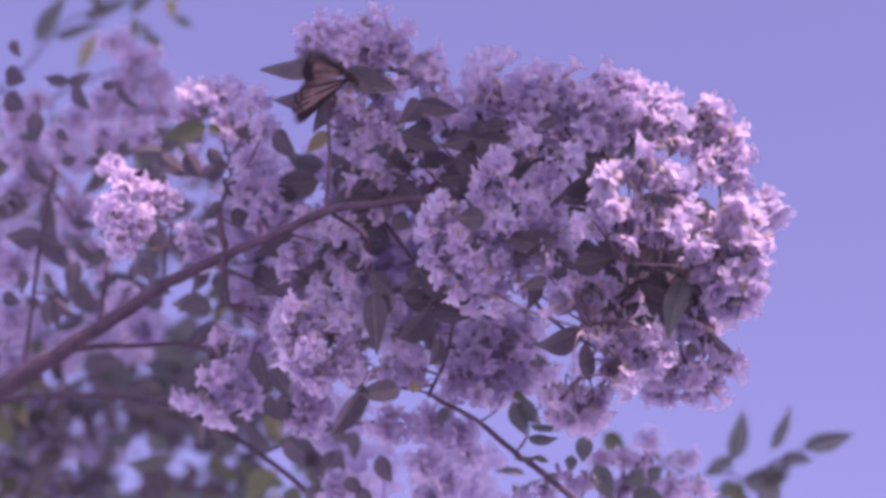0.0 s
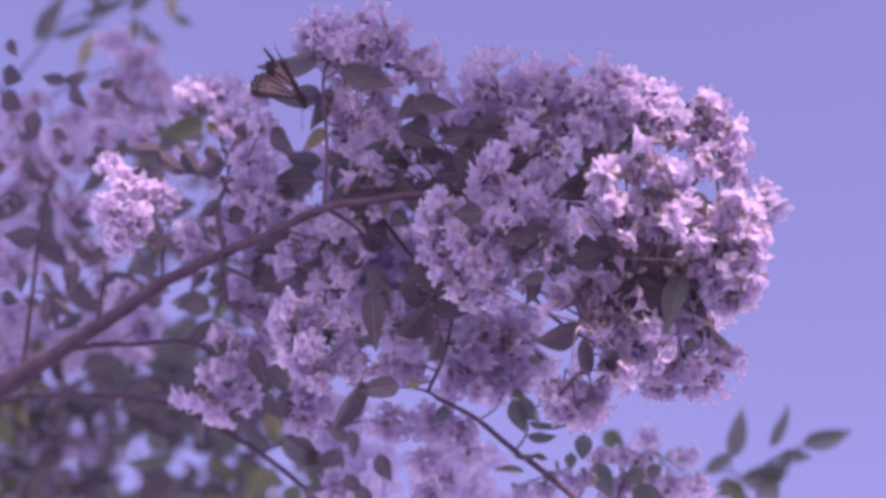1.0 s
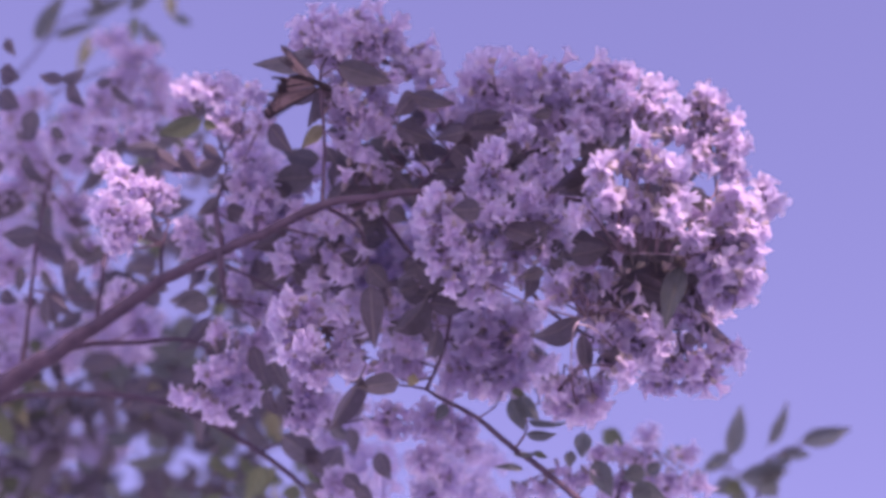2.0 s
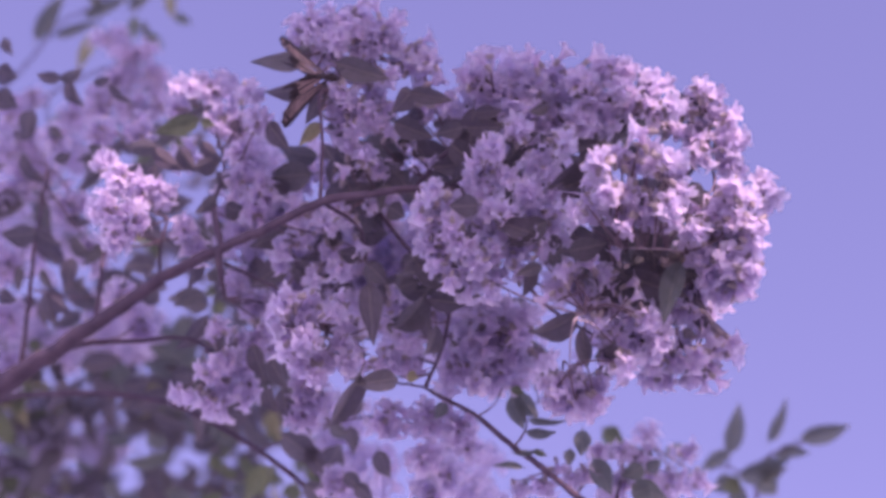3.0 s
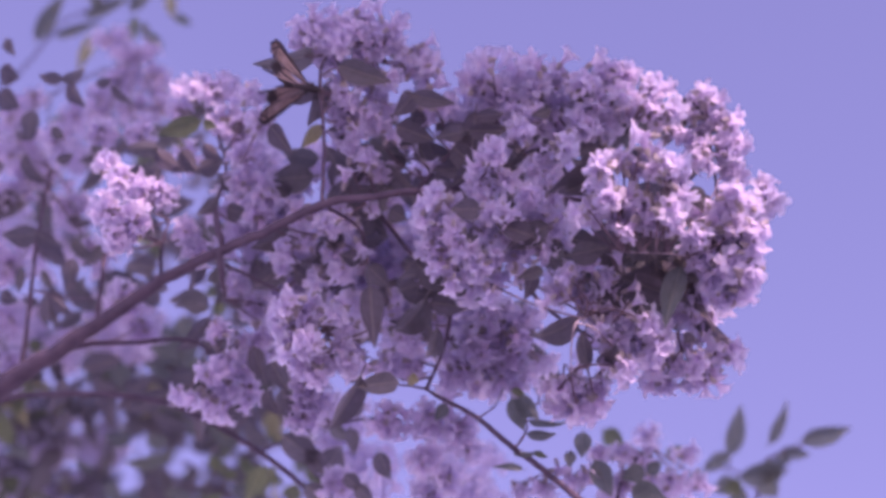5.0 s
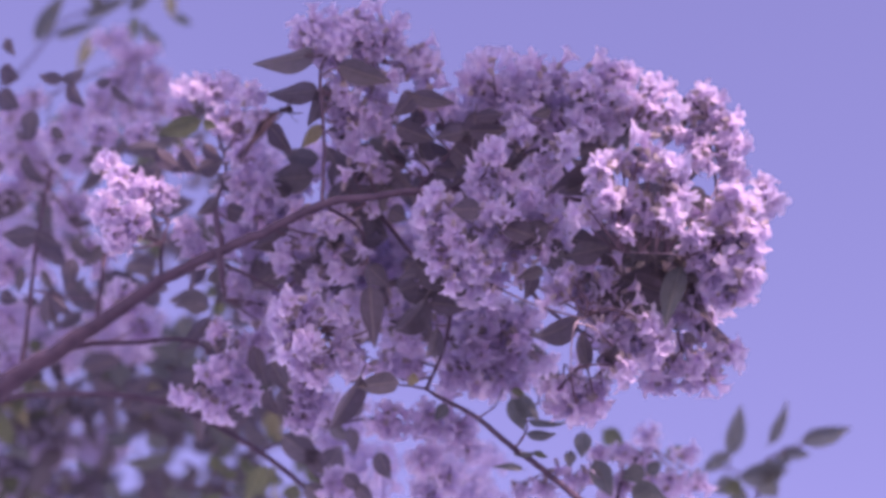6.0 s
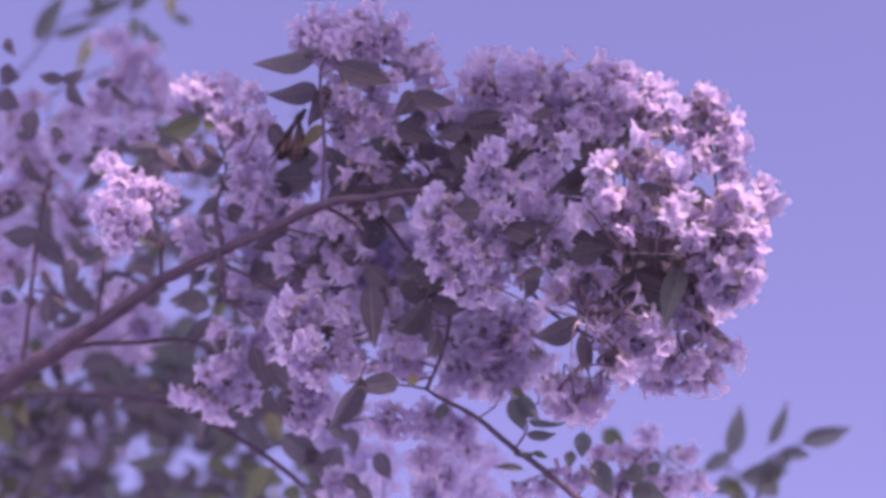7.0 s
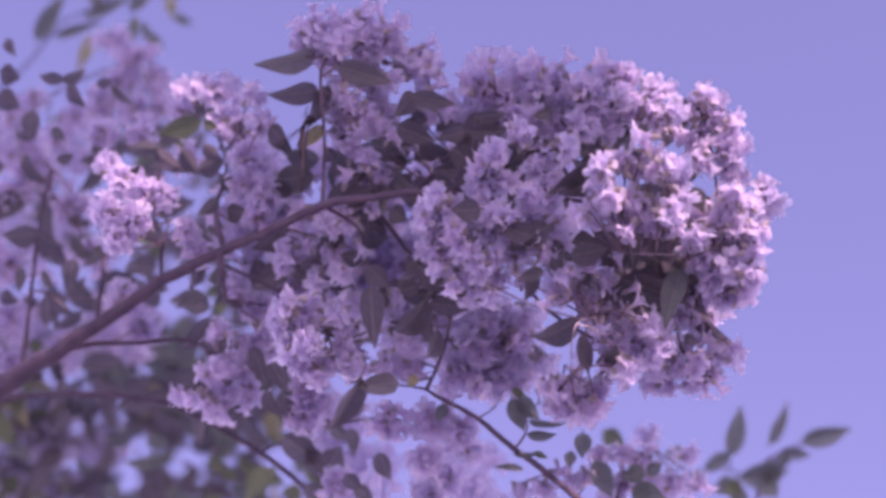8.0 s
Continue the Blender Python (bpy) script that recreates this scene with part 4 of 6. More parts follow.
cluster(main_branch, -0.3706, 0.0402, 0.34, 0.0272, 21, 0, 0, -1)
cluster(main_branch, -0.4412, 0.0526, 0.38, 0.0231, 15, 0, 0.1, -0.9)
cluster(main_branch, -0.4371, -0.0166, 0.36, 0.0263, 19, 0, 0, -1)
cluster(main_branch, -0.3446, -0.0051, 0.32, 0.0224, 15, 0, 0, -1)
cluster(main_branch, -0.3078, -0.0487, 0.27, 0.0241, 19, 0, -0.2, -1)
cluster(main_branch, -0.4371, -0.0738, 0.36, 0.0252, 18, 0, 0.1, -0.9)
cluster(main_branch, -0.4412, -0.1207, 0.38, 0.0231, 15, 0, 0.1, -0.9)
cluster(main_branch, -0.2954, -0.0769, 0.29, 0.0233, 18, 0, -0.3, -1)
cluster(main_branch, -0.4114, 0.105, 0.39, 0.0232, 15, 0, 0.1, -0.9)
leaf(main_branch, -0.1103, 0.1679, 0.05, -0.1585, 0.1542, 0, 0.0234, -35.6)
leaf(main_branch, -0.0882, 0.1542, 0, -0.0427, 0.14, 0, 0.0218, 11)
leaf(main_branch, -0.1083, 0.1371, 0.05, -0.1496, 0.1308, 0.03, 0.0224, -27)
leaf(main_branch, -0.0234, 0.1317, 0.01, -0.0413, 0.1115, 0, 0.02, -26)
leaf(main_branch, -0.0266, 0.1295, 0, 0.0104, 0.1219, 0, 0.0157, 11)
leaf(main_branch, -0.0405, 0.1057, 0.03, -0.0058, 0.0922, 0.03, 0.0193, 10)
leaf(main_branch, 0.0198, 0.1057, 0.03, -0.0068, 0.0931, 0.03, 0.0159, -17)
leaf(main_branch, 0.0218, 0.0992, 0, 0.0536, 0.0992, 0, 0.0157, 12)
leaf(main_branch, 0.0278, 0.1113, -0.01, 0.0509, 0.1127, -0.01, 0.0104, 12)
leaf(main_branch, -0.0996, 0.142, 0.05, -0.1166, 0.1049, 0.05, 0.0195, -29)
leaf(main_branch, -0.1502, 0.1075, 0.06, -0.1301, 0.082, 0.04, 0.0182, 22)
leaf(main_branch, -0.0947, 0.0761, 0.05, -0.102, 0.0893, 0.05, 0.0142, -12)
leaf(main_branch, -0.1855, 0.1152, 0.13, -0.1845, 0.1014, 0.13, 0.0122, 0)
leaf(main_branch, -0.3838, 0.1295, 0.2, -0.3891, 0.102, 0.2, 0.018, 0)
leaf(main_branch, -0.4187, 0.1688, 0.22, -0.4, 0.1608, 0.22, 0.0235, 32)
leaf(main_branch, -0.3553, 0.1602, 0.2, -0.3796, 0.1612, 0.2, 0.0127, -32)
leaf(main_branch, -0.3563, 0.1565, 0.2, -0.3341, 0.1665, 0.2, 0.0137, 32)
leaf(main_branch, -0.35, 0.1549, 0.2, -0.3373, 0.1306, 0.2, 0.0164, 32)
leaf(main_branch, -0.3109, 0.1538, 0.2, -0.2897, 0.1338, 0.2, 0.0095, 38)
leaf(main_branch, -0.3246, 0.1538, 0.2, -0.3087, 0.1591, 0.2, 0.0106, 32)
leaf(main_branch, -0.4197, 0.2012, 0.25, -0.4116, 0.1849, 0.25, 0.0157, 32)
leaf(main_branch, -0.4187, 0.1474, 0.22, -0.4006, 0.133, 0.22, 0.0256, 32)
leaf(main_branch, -0.3658, 0.1142, 0.2, -0.3542, 0.102, 0.2, 0.0116, 32)
leaf(main_branch, -0.2583, 0.0917, 0.14, -0.288, 0.0917, 0.14, 0.019, -32)
leaf(main_branch, -0.2608, 0.0886, 0.14, -0.2326, 0.0671, 0.14, 0.0225, 35)
leaf(main_branch, -0.2378, 0.0902, 0.14, -0.2214, 0.0671, 0.14, 0.0205, 32)
leaf(main_branch, -0.2212, 0.0719, 0.13, -0.1983, 0.077, 0.13, 0.0189, 32)
leaf(main_branch, -0.2161, 0.0948, 0.13, -0.1983, 0.077, 0.13, 0.0148, 32)
leaf(main_branch, -0.2569, 0.0719, 0.13, -0.2661, 0.0566, 0.13, 0.0168, -32)
leaf(main_branch, -0.3616, 0.0825, 0.2, -0.3458, 0.0878, 0.2, 0.0116, 32)
leaf(main_branch, -0.3974, 0.086, 0.22, -0.3867, 0.07, 0.22, 0.0155, 32)
leaf(main_branch, -0.3299, 0.093, 0.2, -0.3167, 0.0946, 0.2, 0.0095, 32)
leaf(main_branch, -0.3801, 0.0137, 0.2, -0.4145, 0.01, 0.2, 0.0243, -32)
leaf(main_branch, -0.3806, 0.0143, 0.2, -0.3553, 0.0005, 0.2, 0.0211, 32)
leaf(main_branch, -0.344, -0.0089, 0.19, -0.3503, -0.0394, 0.19, 0.0168, 0)
leaf(main_branch, -0.3944, -0.0174, 0.2, -0.3976, -0.0418, 0.2, 0.0106, 0)
leaf(main_branch, -0.4166, -0.042, 0.21, -0.3996, -0.0505, 0.21, 0.0197, 32)
leaf(main_branch, -0.3729, -0.0195, 0.19, -0.3619, -0.0384, 0.19, 0.0105, 32)
leaf(main_branch, -0.365, -0.0442, 0.19, -0.3429, -0.0626, 0.19, 0.0137, 35)
leaf(main_branch, -0.1926, 0.0356, 0.1, -0.1725, 0.0296, 0.1, 0.0201, 32)
leaf(main_branch, -0.2012, 0.0459, 0.11, -0.2189, 0.0282, 0.11, 0.0146, -32)
leaf(main_branch, -0.1845, 0.0563, 0.12, -0.2048, 0.0664, 0.12, 0.0167, -32)
leaf(main_branch, -0.1575, 0.0206, 0.1, -0.1725, 0.0456, 0.1, 0.0155, -32)
leaf(main_branch, 0.0297, 0.032, -0.09, 0.0059, 0.0311, -0.09, 0.0198, -12)
leaf(main_branch, 0.1241, 0.0565, -0.03, 0.1008, 0.0471, -0.03, 0.0206, -16)
leaf(main_branch, 0.2046, 0.0512, -0.05, 0.212, 0.0309, -0.05, 0.0143, 14)
leaf(main_branch, 0.1270, 0.0720, 0.01, 0.1126, 0.0649, 0.01, 0.0136, -17)
leaf(main_branch, -0.0612, -0.0304, 0, -0.0572, -0.0802, -0.02, 0.0209, 0)
leaf(main_branch, -0.0137, -0.0420, -0.01, -0.0406, -0.0777, 0.03, 0.0241, -32)
leaf(main_branch, -0.0114, -0.0446, 0, 0.0228, -0.0493, 0, 0.0176, 11)
leaf(main_branch, -0.0042, -0.0672, -0.03, -0.0143, -0.1016, 0.01, 0.0154, -27.5)
leaf(main_branch, 0.0746, -0.0172, -0.04, 0.0677, -0.0431, -0.04, 0.0172, -32)
leaf(main_branch, -0.0209, -0.0138, 0, 0.0076, -0.0375, 0, 0.0209, 11)
leaf(main_branch, -0.0643, -0.0139, 0.02, -0.0451, -0.0331, 0.02, 0.0192, 11)
leaf(main_branch, 0.1094, -0.0575, -0.055, 0.0685, -0.0806, -0.02, 0.025, -30)
leaf(main_branch, 0.1130, -0.0676, -0.055, 0.1210, -0.1028, -0.02, 0.0136, 10)
leaf(main_branch, 0.1407, -0.0786, -0.055, 0.1257, -0.0989, -0.02, 0.015, -33)
leaf(main_branch, 0.2056, -0.0695, -0.03, 0.1996, -0.0779, -0.03, 0.0112, 0)
leaf(main_branch, 0.1926, 0.0052, 0, 0.1642, -0.0043, 0, 0.0209, -15)
leaf(main_branch, 0.1594, 0.0052, 0, 0.131, -0.0138, 0, 0.0228, -21)
leaf(main_branch, 0.1031, 0.01, 0.01, 0.1365, 0.0005, 0.01, 0.0229, 11)
leaf(main_branch, 0.1642, -0.0185, 0, 0.1879, -0.047, 0, 0.0228, 11)
leaf(main_branch, 0.0563, 0.0730, 0.01, 0.0496, 0.0434, 0.01, 0.0182, 0)
leaf(main_branch, 0.1249, 0.0648, -0.03, 0.0891, 0.0443, -0.03, 0.0249, -19)
leaf(main_branch, 0.0863, 0.0721, 0.01, 0.1079, 0.0587, 0.01, 0.017, 10)
leaf(main_branch, 0.0304, 0.1105, 0, 0.0517, 0.1129, 0, 0.0138, 12)
leaf(main_branch, 0.0258, 0.0969, 0.01, 0.0544, 0.1016, 0.01, 0.0173, 13)
leaf(main_branch, 0.0178, 0.098, -0.02, -0.0047, 0.0924, -0.02, 0.0145, -14)
leaf(main_branch, 0.1278, 0.0658, -0.03, 0.0960, 0.0527, -0.03, 0.0221, -16)
leaf(main_branch, 0.1298, 0.0768, 0.01, 0.1135, 0.0720, 0.01, 0.0134, -14)
leaf(main_branch, 0.1327, 0.0855, 0.01, 0.1055, 0.0825, 0.01, 0.0122, -12)
leaf(main_branch, 0.0665, 0.0901, -0.01, 0.0972, 0.0844, -0.01, 0.0156, 11)
leaf(main_branch, 0.0659, 0.0854, 0.01, 0.0544, 0.0673, 0.01, 0.0145, -32)
leaf(main_branch, 0.0906, 0.1162, 0, 0.074, 0.1115, 0, 0.0104, -14)
leaf(main_branch, 0.1030, 0.0649, 0.01, 0.0878, 0.0505, 0.01, 0.0163, -29)
leaf(main_branch, 0.0313, 0.0716, 0, 0.0076, 0.0527, 0, 0.0228, -24)
leaf(main_branch, 0.0076, 0.0864, 0.01, 0.0315, 0.0673, 0.01, 0.021, 11)
leaf(main_branch, -0.0675, -0.1065, -0.02, -0.1003, -0.1626, 0.03, 0.0245, -34)
leaf(main_branch, -0.0675, -0.1140, -0.02, -0.0288, -0.1109, 0.02, 0.0188, -7)
leaf(main_branch, -0.071, -0.1089, 0.02, -0.0864, -0.1089, 0.02, 0.0096, -12)
leaf(main_branch, -0.1508, -0.0987, 0.08, -0.1359, -0.1285, 0.08, 0.0184, 32)
leaf(main_branch, -0.1575, -0.1249, 0.1, -0.1475, -0.15, 0.1, 0.0166, 32)
leaf(main_branch, -0.0699, -0.0092, 0.04, -0.0893, -0.0044, 0.04, 0.016, -11)
leaf(main_branch, -0.1303, -0.0192, 0.07, -0.1105, -0.0291, 0.07, 0.0183, 32)
leaf(main_branch, -0.0898, 0.0444, 0.05, -0.0605, 0.0542, 0.05, 0.0181, 15)
leaf(main_branch, -0.0456, 0.0345, 0.04, -0.0311, 0.0248, 0.04, 0.018, 10)
leaf(main_branch, -0.1685, -0.0858, 0.1, -0.1575, -0.1199, 0.1, 0.0181, 20)
leaf(main_branch, 0.1952, -0.0144, -0.04, 0.1792, -0.0628, -0.06, 0.0195, 18, "mid")
leaf(main_branch, -0.217, 0.1146, 0.12, -0.2576, 0.1019, 0.12, 0.0183, 0, "fresh")
leaf(main_branch, -0.215, 0.1131, 0.12, -0.2028, 0.109, 0.12, 0.0091, 0, "fresh")
# its sunlit look comes from the pale leaf colour
leaf(main_branch, -0.105, 0.1075, 0.06, -0.1237, 0.0878, 0.06, 0.0128, 0, "pale")
leaf(main_branch, -0.0299, -0.1095, 0.03, -0.0203, -0.1134, 0.03, 0.0106, 0, "pale")
foliage(main_branch, 0.0178, 0.2151, 0.0054, 0.1288, 0.04, 0.1, 38, size=0.05, kind="dark", seed=3)
foliage(main_branch, 0.0654, 0.1048, -0.0181, 0.0213, -0.06, -0.02, 8, size=0.036, kind="dark", seed=42)
foliage(main_branch, -0.0716, -0.0219, 0.0701, 0.1224, 0.05, 0.12, 12, size=0.038, kind="dark", seed=43)
foliage(main_branch, -0.0461, 0.0422, 0.0496, 0.1183, 0.02, 0.1, 15, size=0.038, kind="dark", seed=31)
foliage(main_branch, 0.1025, 0.1974, -0.028, 0.0266, -0.04, 0.04, 22, size=0.045, kind="dark", seed=32)
foliage(main_branch, -0.0647, 0.0319, -0.0478, -0.014, 0, 0.06, 12, size=0.04, kind="dark", seed=33)
foliage(main_branch, -0.144, -0.0324, -0.0198, 0.0918, 0.08, 0.16, 14, size=0.04, kind="dark", seed=34)
foliage(main_branch, -0.041, 0.1933, -0.0971, 0.0102, 0.14, 0.22, 24, size=0.05, kind="dark", seed=4)
foliage(main_branch, -0.1389, 0.0233, -0.0401, 0.0842, 0.08, 0.16, 24, size=0.04, kind="dark", seed=5)
foliage(main_branch, -0.2306, -0.0765, -0.1111, 0.0218, 0.16, 0.26, 30, size=0.04, kind="dark", seed=6)
foliage(main_branch, -0.4329, -0.1723, -0.0674, 0.1196, 0.28, 0.4, 50, size=0.045, kind="dark", seed=7)
foliage(main_branch, 0.1703, 0.2293, -0.0586, 0.0103, 0.03, 0.1, 14, size=0.045, kind="dark", seed=8)
# hidden leaves behind the tip, added to keep sun off the bells below
foliage(main_branch, 0.1650, 0.2250, -0.0500, -0.0050, -0.01, 0.03, 16, size=0.045, kind="dark", seed=9)
foliage(main_branch, 0.1850, 0.2350, -0.0300, 0.0300, -0.02, 0.02, 20, size=0.042, kind="dark", seed=10)
upper_branch = branch("flowering_branch", -0.6027, -0.1043, 0.4, "thin branch with hazy pink blossom and small dark leaves", "branch", "flowering branches of the shrub")
stem(upper_branch, "main_stem", (-0.6027, -0.1043, 0.40, 18.98), (-0.5465, 0.0127, 0.48, 7.83), (-0.4868, 0.1123, 0.54, 4.27), (-0.4346, 0.1698, 0.56, 3.20), (-0.3829, 0.1940, 0.55, 2.49), (-0.3393, 0.2064, 0.55, 1.78))
stem(upper_branch, "side_stem", (-0.4346, 0.1698, 0.56, 2.85), (-0.4359, 0.1441, 0.55, 1.78), (-0.4265, 0.1253, 0.55, 1.42))
cluster(upper_branch, -0.3319, 0.202, 0.5, 0.0281, 21, 0, 0.7, -0.6)
cluster(upper_branch, -0.3594, 0.2222, 0.52, 0.0246, 17, -0.2, 0.8, -0.5)
cluster(upper_branch, -0.3136, 0.1775, 0.5, 0.0244, 17, 0.4, 0.3, -0.7)
cluster(upper_branch, -0.347, 0.1775, 0.5, 0.0244, 17, 0, 0.2, -0.9)
cluster(upper_branch, -0.3651, 0.1517, 0.48, 0.0266, 20, 0, 0.1, -0.9)
cluster(upper_branch, -0.399, 0.1409, 0.5, 0.0232, 14, 0, 0.2, -0.9)
cluster(upper_branch, -0.3289, 0.1457, 0.48, 0.0242, 17, 0.3, 0, -0.9)
cluster(upper_branch, -0.3047, 0.1517, 0.48, 0.0181, 9, 0.5, 0, -0.8)
cluster(upper_branch, -0.4743, 0.1434, 0.54, 0.0249, 17, 0, 0.3, -0.8)
cluster(upper_branch, -0.3802, 0.1062, 0.3, 0.02, 12, 0, 0.1, -0.9)
cluster(upper_branch, -0.3291, 0.1095, 0.26, 0.0207, 13, 0, 0, -1)
cluster(upper_branch, -0.291, 0.1095, 0.26, 0.0196, 12, 0, 0, -1)
cluster(upper_branch, -0.4495, 0.1621, 0.54, 0.0186, 9, 0, 0.4, -0.8)
cluster(upper_branch, -0.2449, 0.0869, 0.24, 0.0183, 10, 0, 0, -1)
tall_sprig = branch("leafy_sprig", -0.6263, 0.1227, 0.75, "slender leafy shoot of the shrub, out of focus", "branch", "leafy shoots")
stem(tall_sprig, "main_stem", (-0.6263, 0.1227, 0.75, 6.6424), (-0.5208, 0.1867, 0.7, 3.7957), (-0.4763, 0.2195, 0.66, 2.8467), (-0.4367, 0.2598, 0.64, 2.3723), (-0.3979, 0.2793, 0.64, 1.8978), (-0.3395, 0.3246, 0.64, 1.8978))
leaf(tall_sprig, -0.4626, 0.2371, 0.62, -0.4292, 0.2924, 0.62, 0.0215, 0, "mid")
leaf(tall_sprig, -0.4408, 0.241, 0.62, -0.3868, 0.2589, 0.62, 0.0129, 0, "mid")
leaf(tall_sprig, -0.4074, 0.2628, 0.62, -0.3521, 0.2872, 0.62, 0.0154, 0, "mid")
leaf(tall_sprig, -0.356, 0.2705, 0.62, -0.3238, 0.3026, 0.62, 0.0154, 0, "mid")
leaf(tall_sprig, -0.3881, 0.2705, 0.62, -0.4074, 0.3026, 0.62, 0.0129, 0, "mid")
leaf(tall_sprig, -0.3399, 0.2577, 0.62, -0.3354, 0.232, 0.62, 0.0103, 0, "mid")
leaf(tall_sprig, -0.4092, 0.2531, 0.7, -0.4304, 0.2079, 0.7, 0.0159, 0, "pale")
leaf(tall_sprig, -0.3215, 0.2996, 0.7, -0.3175, 0.269, 0.7, 0.0133, 0, "pale")
leaf(tall_sprig, -0.3467, 0.2531, 0.7, -0.3281, 0.2358, 0.7, 0.012, 0, "fresh")
leaf(tall_sprig, -0.3613, 0.273, 0.7, -0.3647, 0.2431, 0.7, 0.012, 0, "fresh")
leaf(tall_sprig, -0.3148, 0.273, 0.7, -0.2949, 0.2637, 0.7, 0.0106, 0, "fresh")
lower_branch = branch("flowering_branch", 0.2008, -0.2885, 0.12, "thin dark branch with small leaves and fading pink flowers", "branch", "flowering branches of the shrub")
stem(lower_branch, "main_stem", (0.2008, -0.2885, 0.12, 12.3359), (0.1543, -0.2466, 0.11, 7.5913), (0.1184, -0.2202, 0.1, 6.1679), (0.0878, -0.1941, 0.09, 5.6935), (0.0625, -0.1756, 0.08, 5.219), (0.0301, -0.1475, 0.07, 4.2701), (-0.002, -0.1296, 0.06, 3.7957), (-0.0167, -0.1212, 0.06, 2.3723), (-0.0414, -0.1179, 0.07, 1.8978))
stem(lower_branch, "side_stem", (0.1543, -0.2466, 0.11, 3.7957), (0.1611, -0.2085, 0.13, 2.8467), (0.1885, -0.1798, 0.15, 1.8978))
stem(lower_branch, "side_stem", (0.0625, -0.1756, 0.08, 2.3723), (0.0734, -0.1583, 0.08, 1.8978), (0.07, -0.1359, 0.08, 1.4234))
stem(lower_branch, "side_stem", (0.0301, -0.1475, 0.07, 1.8978), (0.0449, -0.1377, 0.07, 1.4234), (0.0526, -0.1235, 0.08, 1.4234))
cluster(lower_branch, 0.2114, -0.1946, 0.38, 0.0185, 7, 0, 0.58, -0.8)
cluster(lower_branch, 0.1619, -0.187, 0.14, 0.0133, 6, 0, 0.27, -0.8)
cluster(lower_branch, 0.1417, -0.184, 0.13, 0.0092, 4, 0, 0.31, -0.8)
cluster(lower_branch, 0.1834, -0.1911, 0.15, 0.0113, 5, 0, 0.2, -0.8)
cluster(lower_branch, 0.2337, -0.199, 0.25, 0.013, 5, 0, 0.24, -0.8)
cluster(lower_branch, 0.2368, -0.2173, 0.2, 0.0169, 7, 0, -0.24, -0.8)
cluster(lower_branch, 0.2113, -0.2129, 0.17, 0.0177, 9, 0, -0.22, -0.8)
cluster(lower_branch, 0.1895, -0.2144, 0.16, 0.0145, 7, 0, -0.28, -0.8)
cluster(lower_branch, 0.1645, -0.2096, 0.14, 0.0143, 7, 0, -0.22, -0.8)
cluster(lower_branch, 0.1291, -0.2042, 0.11, 0.0096, 4, 0, -0.18, -0.8)
cluster(lower_branch, 0.1039, -0.1992, 0.11, 0.0071, 2, 0, -0.07, -0.8)
cluster(lower_branch, 0.0918, -0.2134, 0.12, 0.0122, 5, 0, -0.36, -0.8)
cluster(lower_branch, 0.069, -0.2185, 0.12, 0.0101, 4, 0, -0.47, -0.8)
cluster(lower_branch, 0.1171, -0.2084, 0.12, 0.0101, 4, 0, -0.24, -0.8)
cluster(lower_branch, 0.1517, -0.2209, 0.14, 0.0143, 7, 0, -0.47, -0.8)
cluster(lower_branch, 0.1999, -0.2273, 0.16, 0.0135, 6, 0, -0.56, -0.8)
cluster(lower_branch, 0.0673, -0.1242, 0.09, 0.009, 3, 0, 1.56, -0.8)
cluster(lower_branch, 0.0816, -0.111, 0.12, 0.0071, 2, 0, 1.89, -0.8)
leaf(lower_branch, 0.0597, -0.1303, 0.07, 0.0711, -0.1594, 0.07, 0.0168, 0, "mid")
leaf(lower_branch, 0.0671, -0.1278, 0.07, 0.0829, -0.1515, 0.07, 0.0168, 20, "mid")
leaf(lower_branch, 0.0741, -0.1492, 0.06, 0.1119, -0.1526, 0.06, 0.0098, 30, "mid")
leaf(lower_branch, 0.0726, -0.1605, 0.06, 0.0991, -0.1614, 0.06, 0.0098, 20, "mid")
leaf(lower_branch, 0.1237, -0.1616, 0.09, 0.1227, -0.1851, 0.09, 0.016, 0, "mid")
leaf(lower_branch, 0.1127, -0.1781, 0.09, 0.1117, -0.1931, 0.09, 0.011, 0, "mid")
leaf(lower_branch, 0.0705, -0.193, 0.08, 0.0437, -0.19, 0.08, 0.0069, 20, "mid")
leaf(lower_branch, 0.0615, -0.1796, 0.08, 0.0853, -0.1796, 0.08, 0.006, 20, "mid")
leaf(lower_branch, 0.1805, -0.1972, 0.12, 0.1602, -0.2074, 0.12, 0.0172, 0, "mid")
leaf(lower_branch, 0.0029, -0.1345, 0.06, -0.0069, -0.1492, 0.06, 0.0118, 0, "mid")
leaf(lower_branch, 0.0597, -0.1229, 0.07, 0.072, -0.1278, 0.07, 0.0079, 0, "fresh")
leaf(lower_branch, 0.0799, -0.1781, 0.08, 0.0923, -0.1831, 0.08, 0.006, 0, "fresh")
leaf(lower_branch, 0.1344, -0.1876, 0.1, 0.15, -0.2202, 0.1, 0.0205, 0, "mid")
leaf(lower_branch, 0.183, -0.2003, 0.12, 0.1967, -0.1911, 0.12, 0.0125, 0, "mid")
leaf(lower_branch, 0.1693, -0.2134, 0.12, 0.2018, -0.2266, 0.12, 0.024, 10, "mid")
leaf(lower_branch, 0.1625, -0.1836, 0.36, 0.1842, -0.2008, 0.36, 0.02, 0, "fresh")
leaf(lower_branch, 0.2212, -0.2062, 0.3, 0.2345, -0.1929, 0.3, 0.015, 0, "mid")
leaf(lower_branch, 0.1846, -0.2143, 0.11, 0.1694, -0.2214, 0.11, 0.014, 0, "mid")
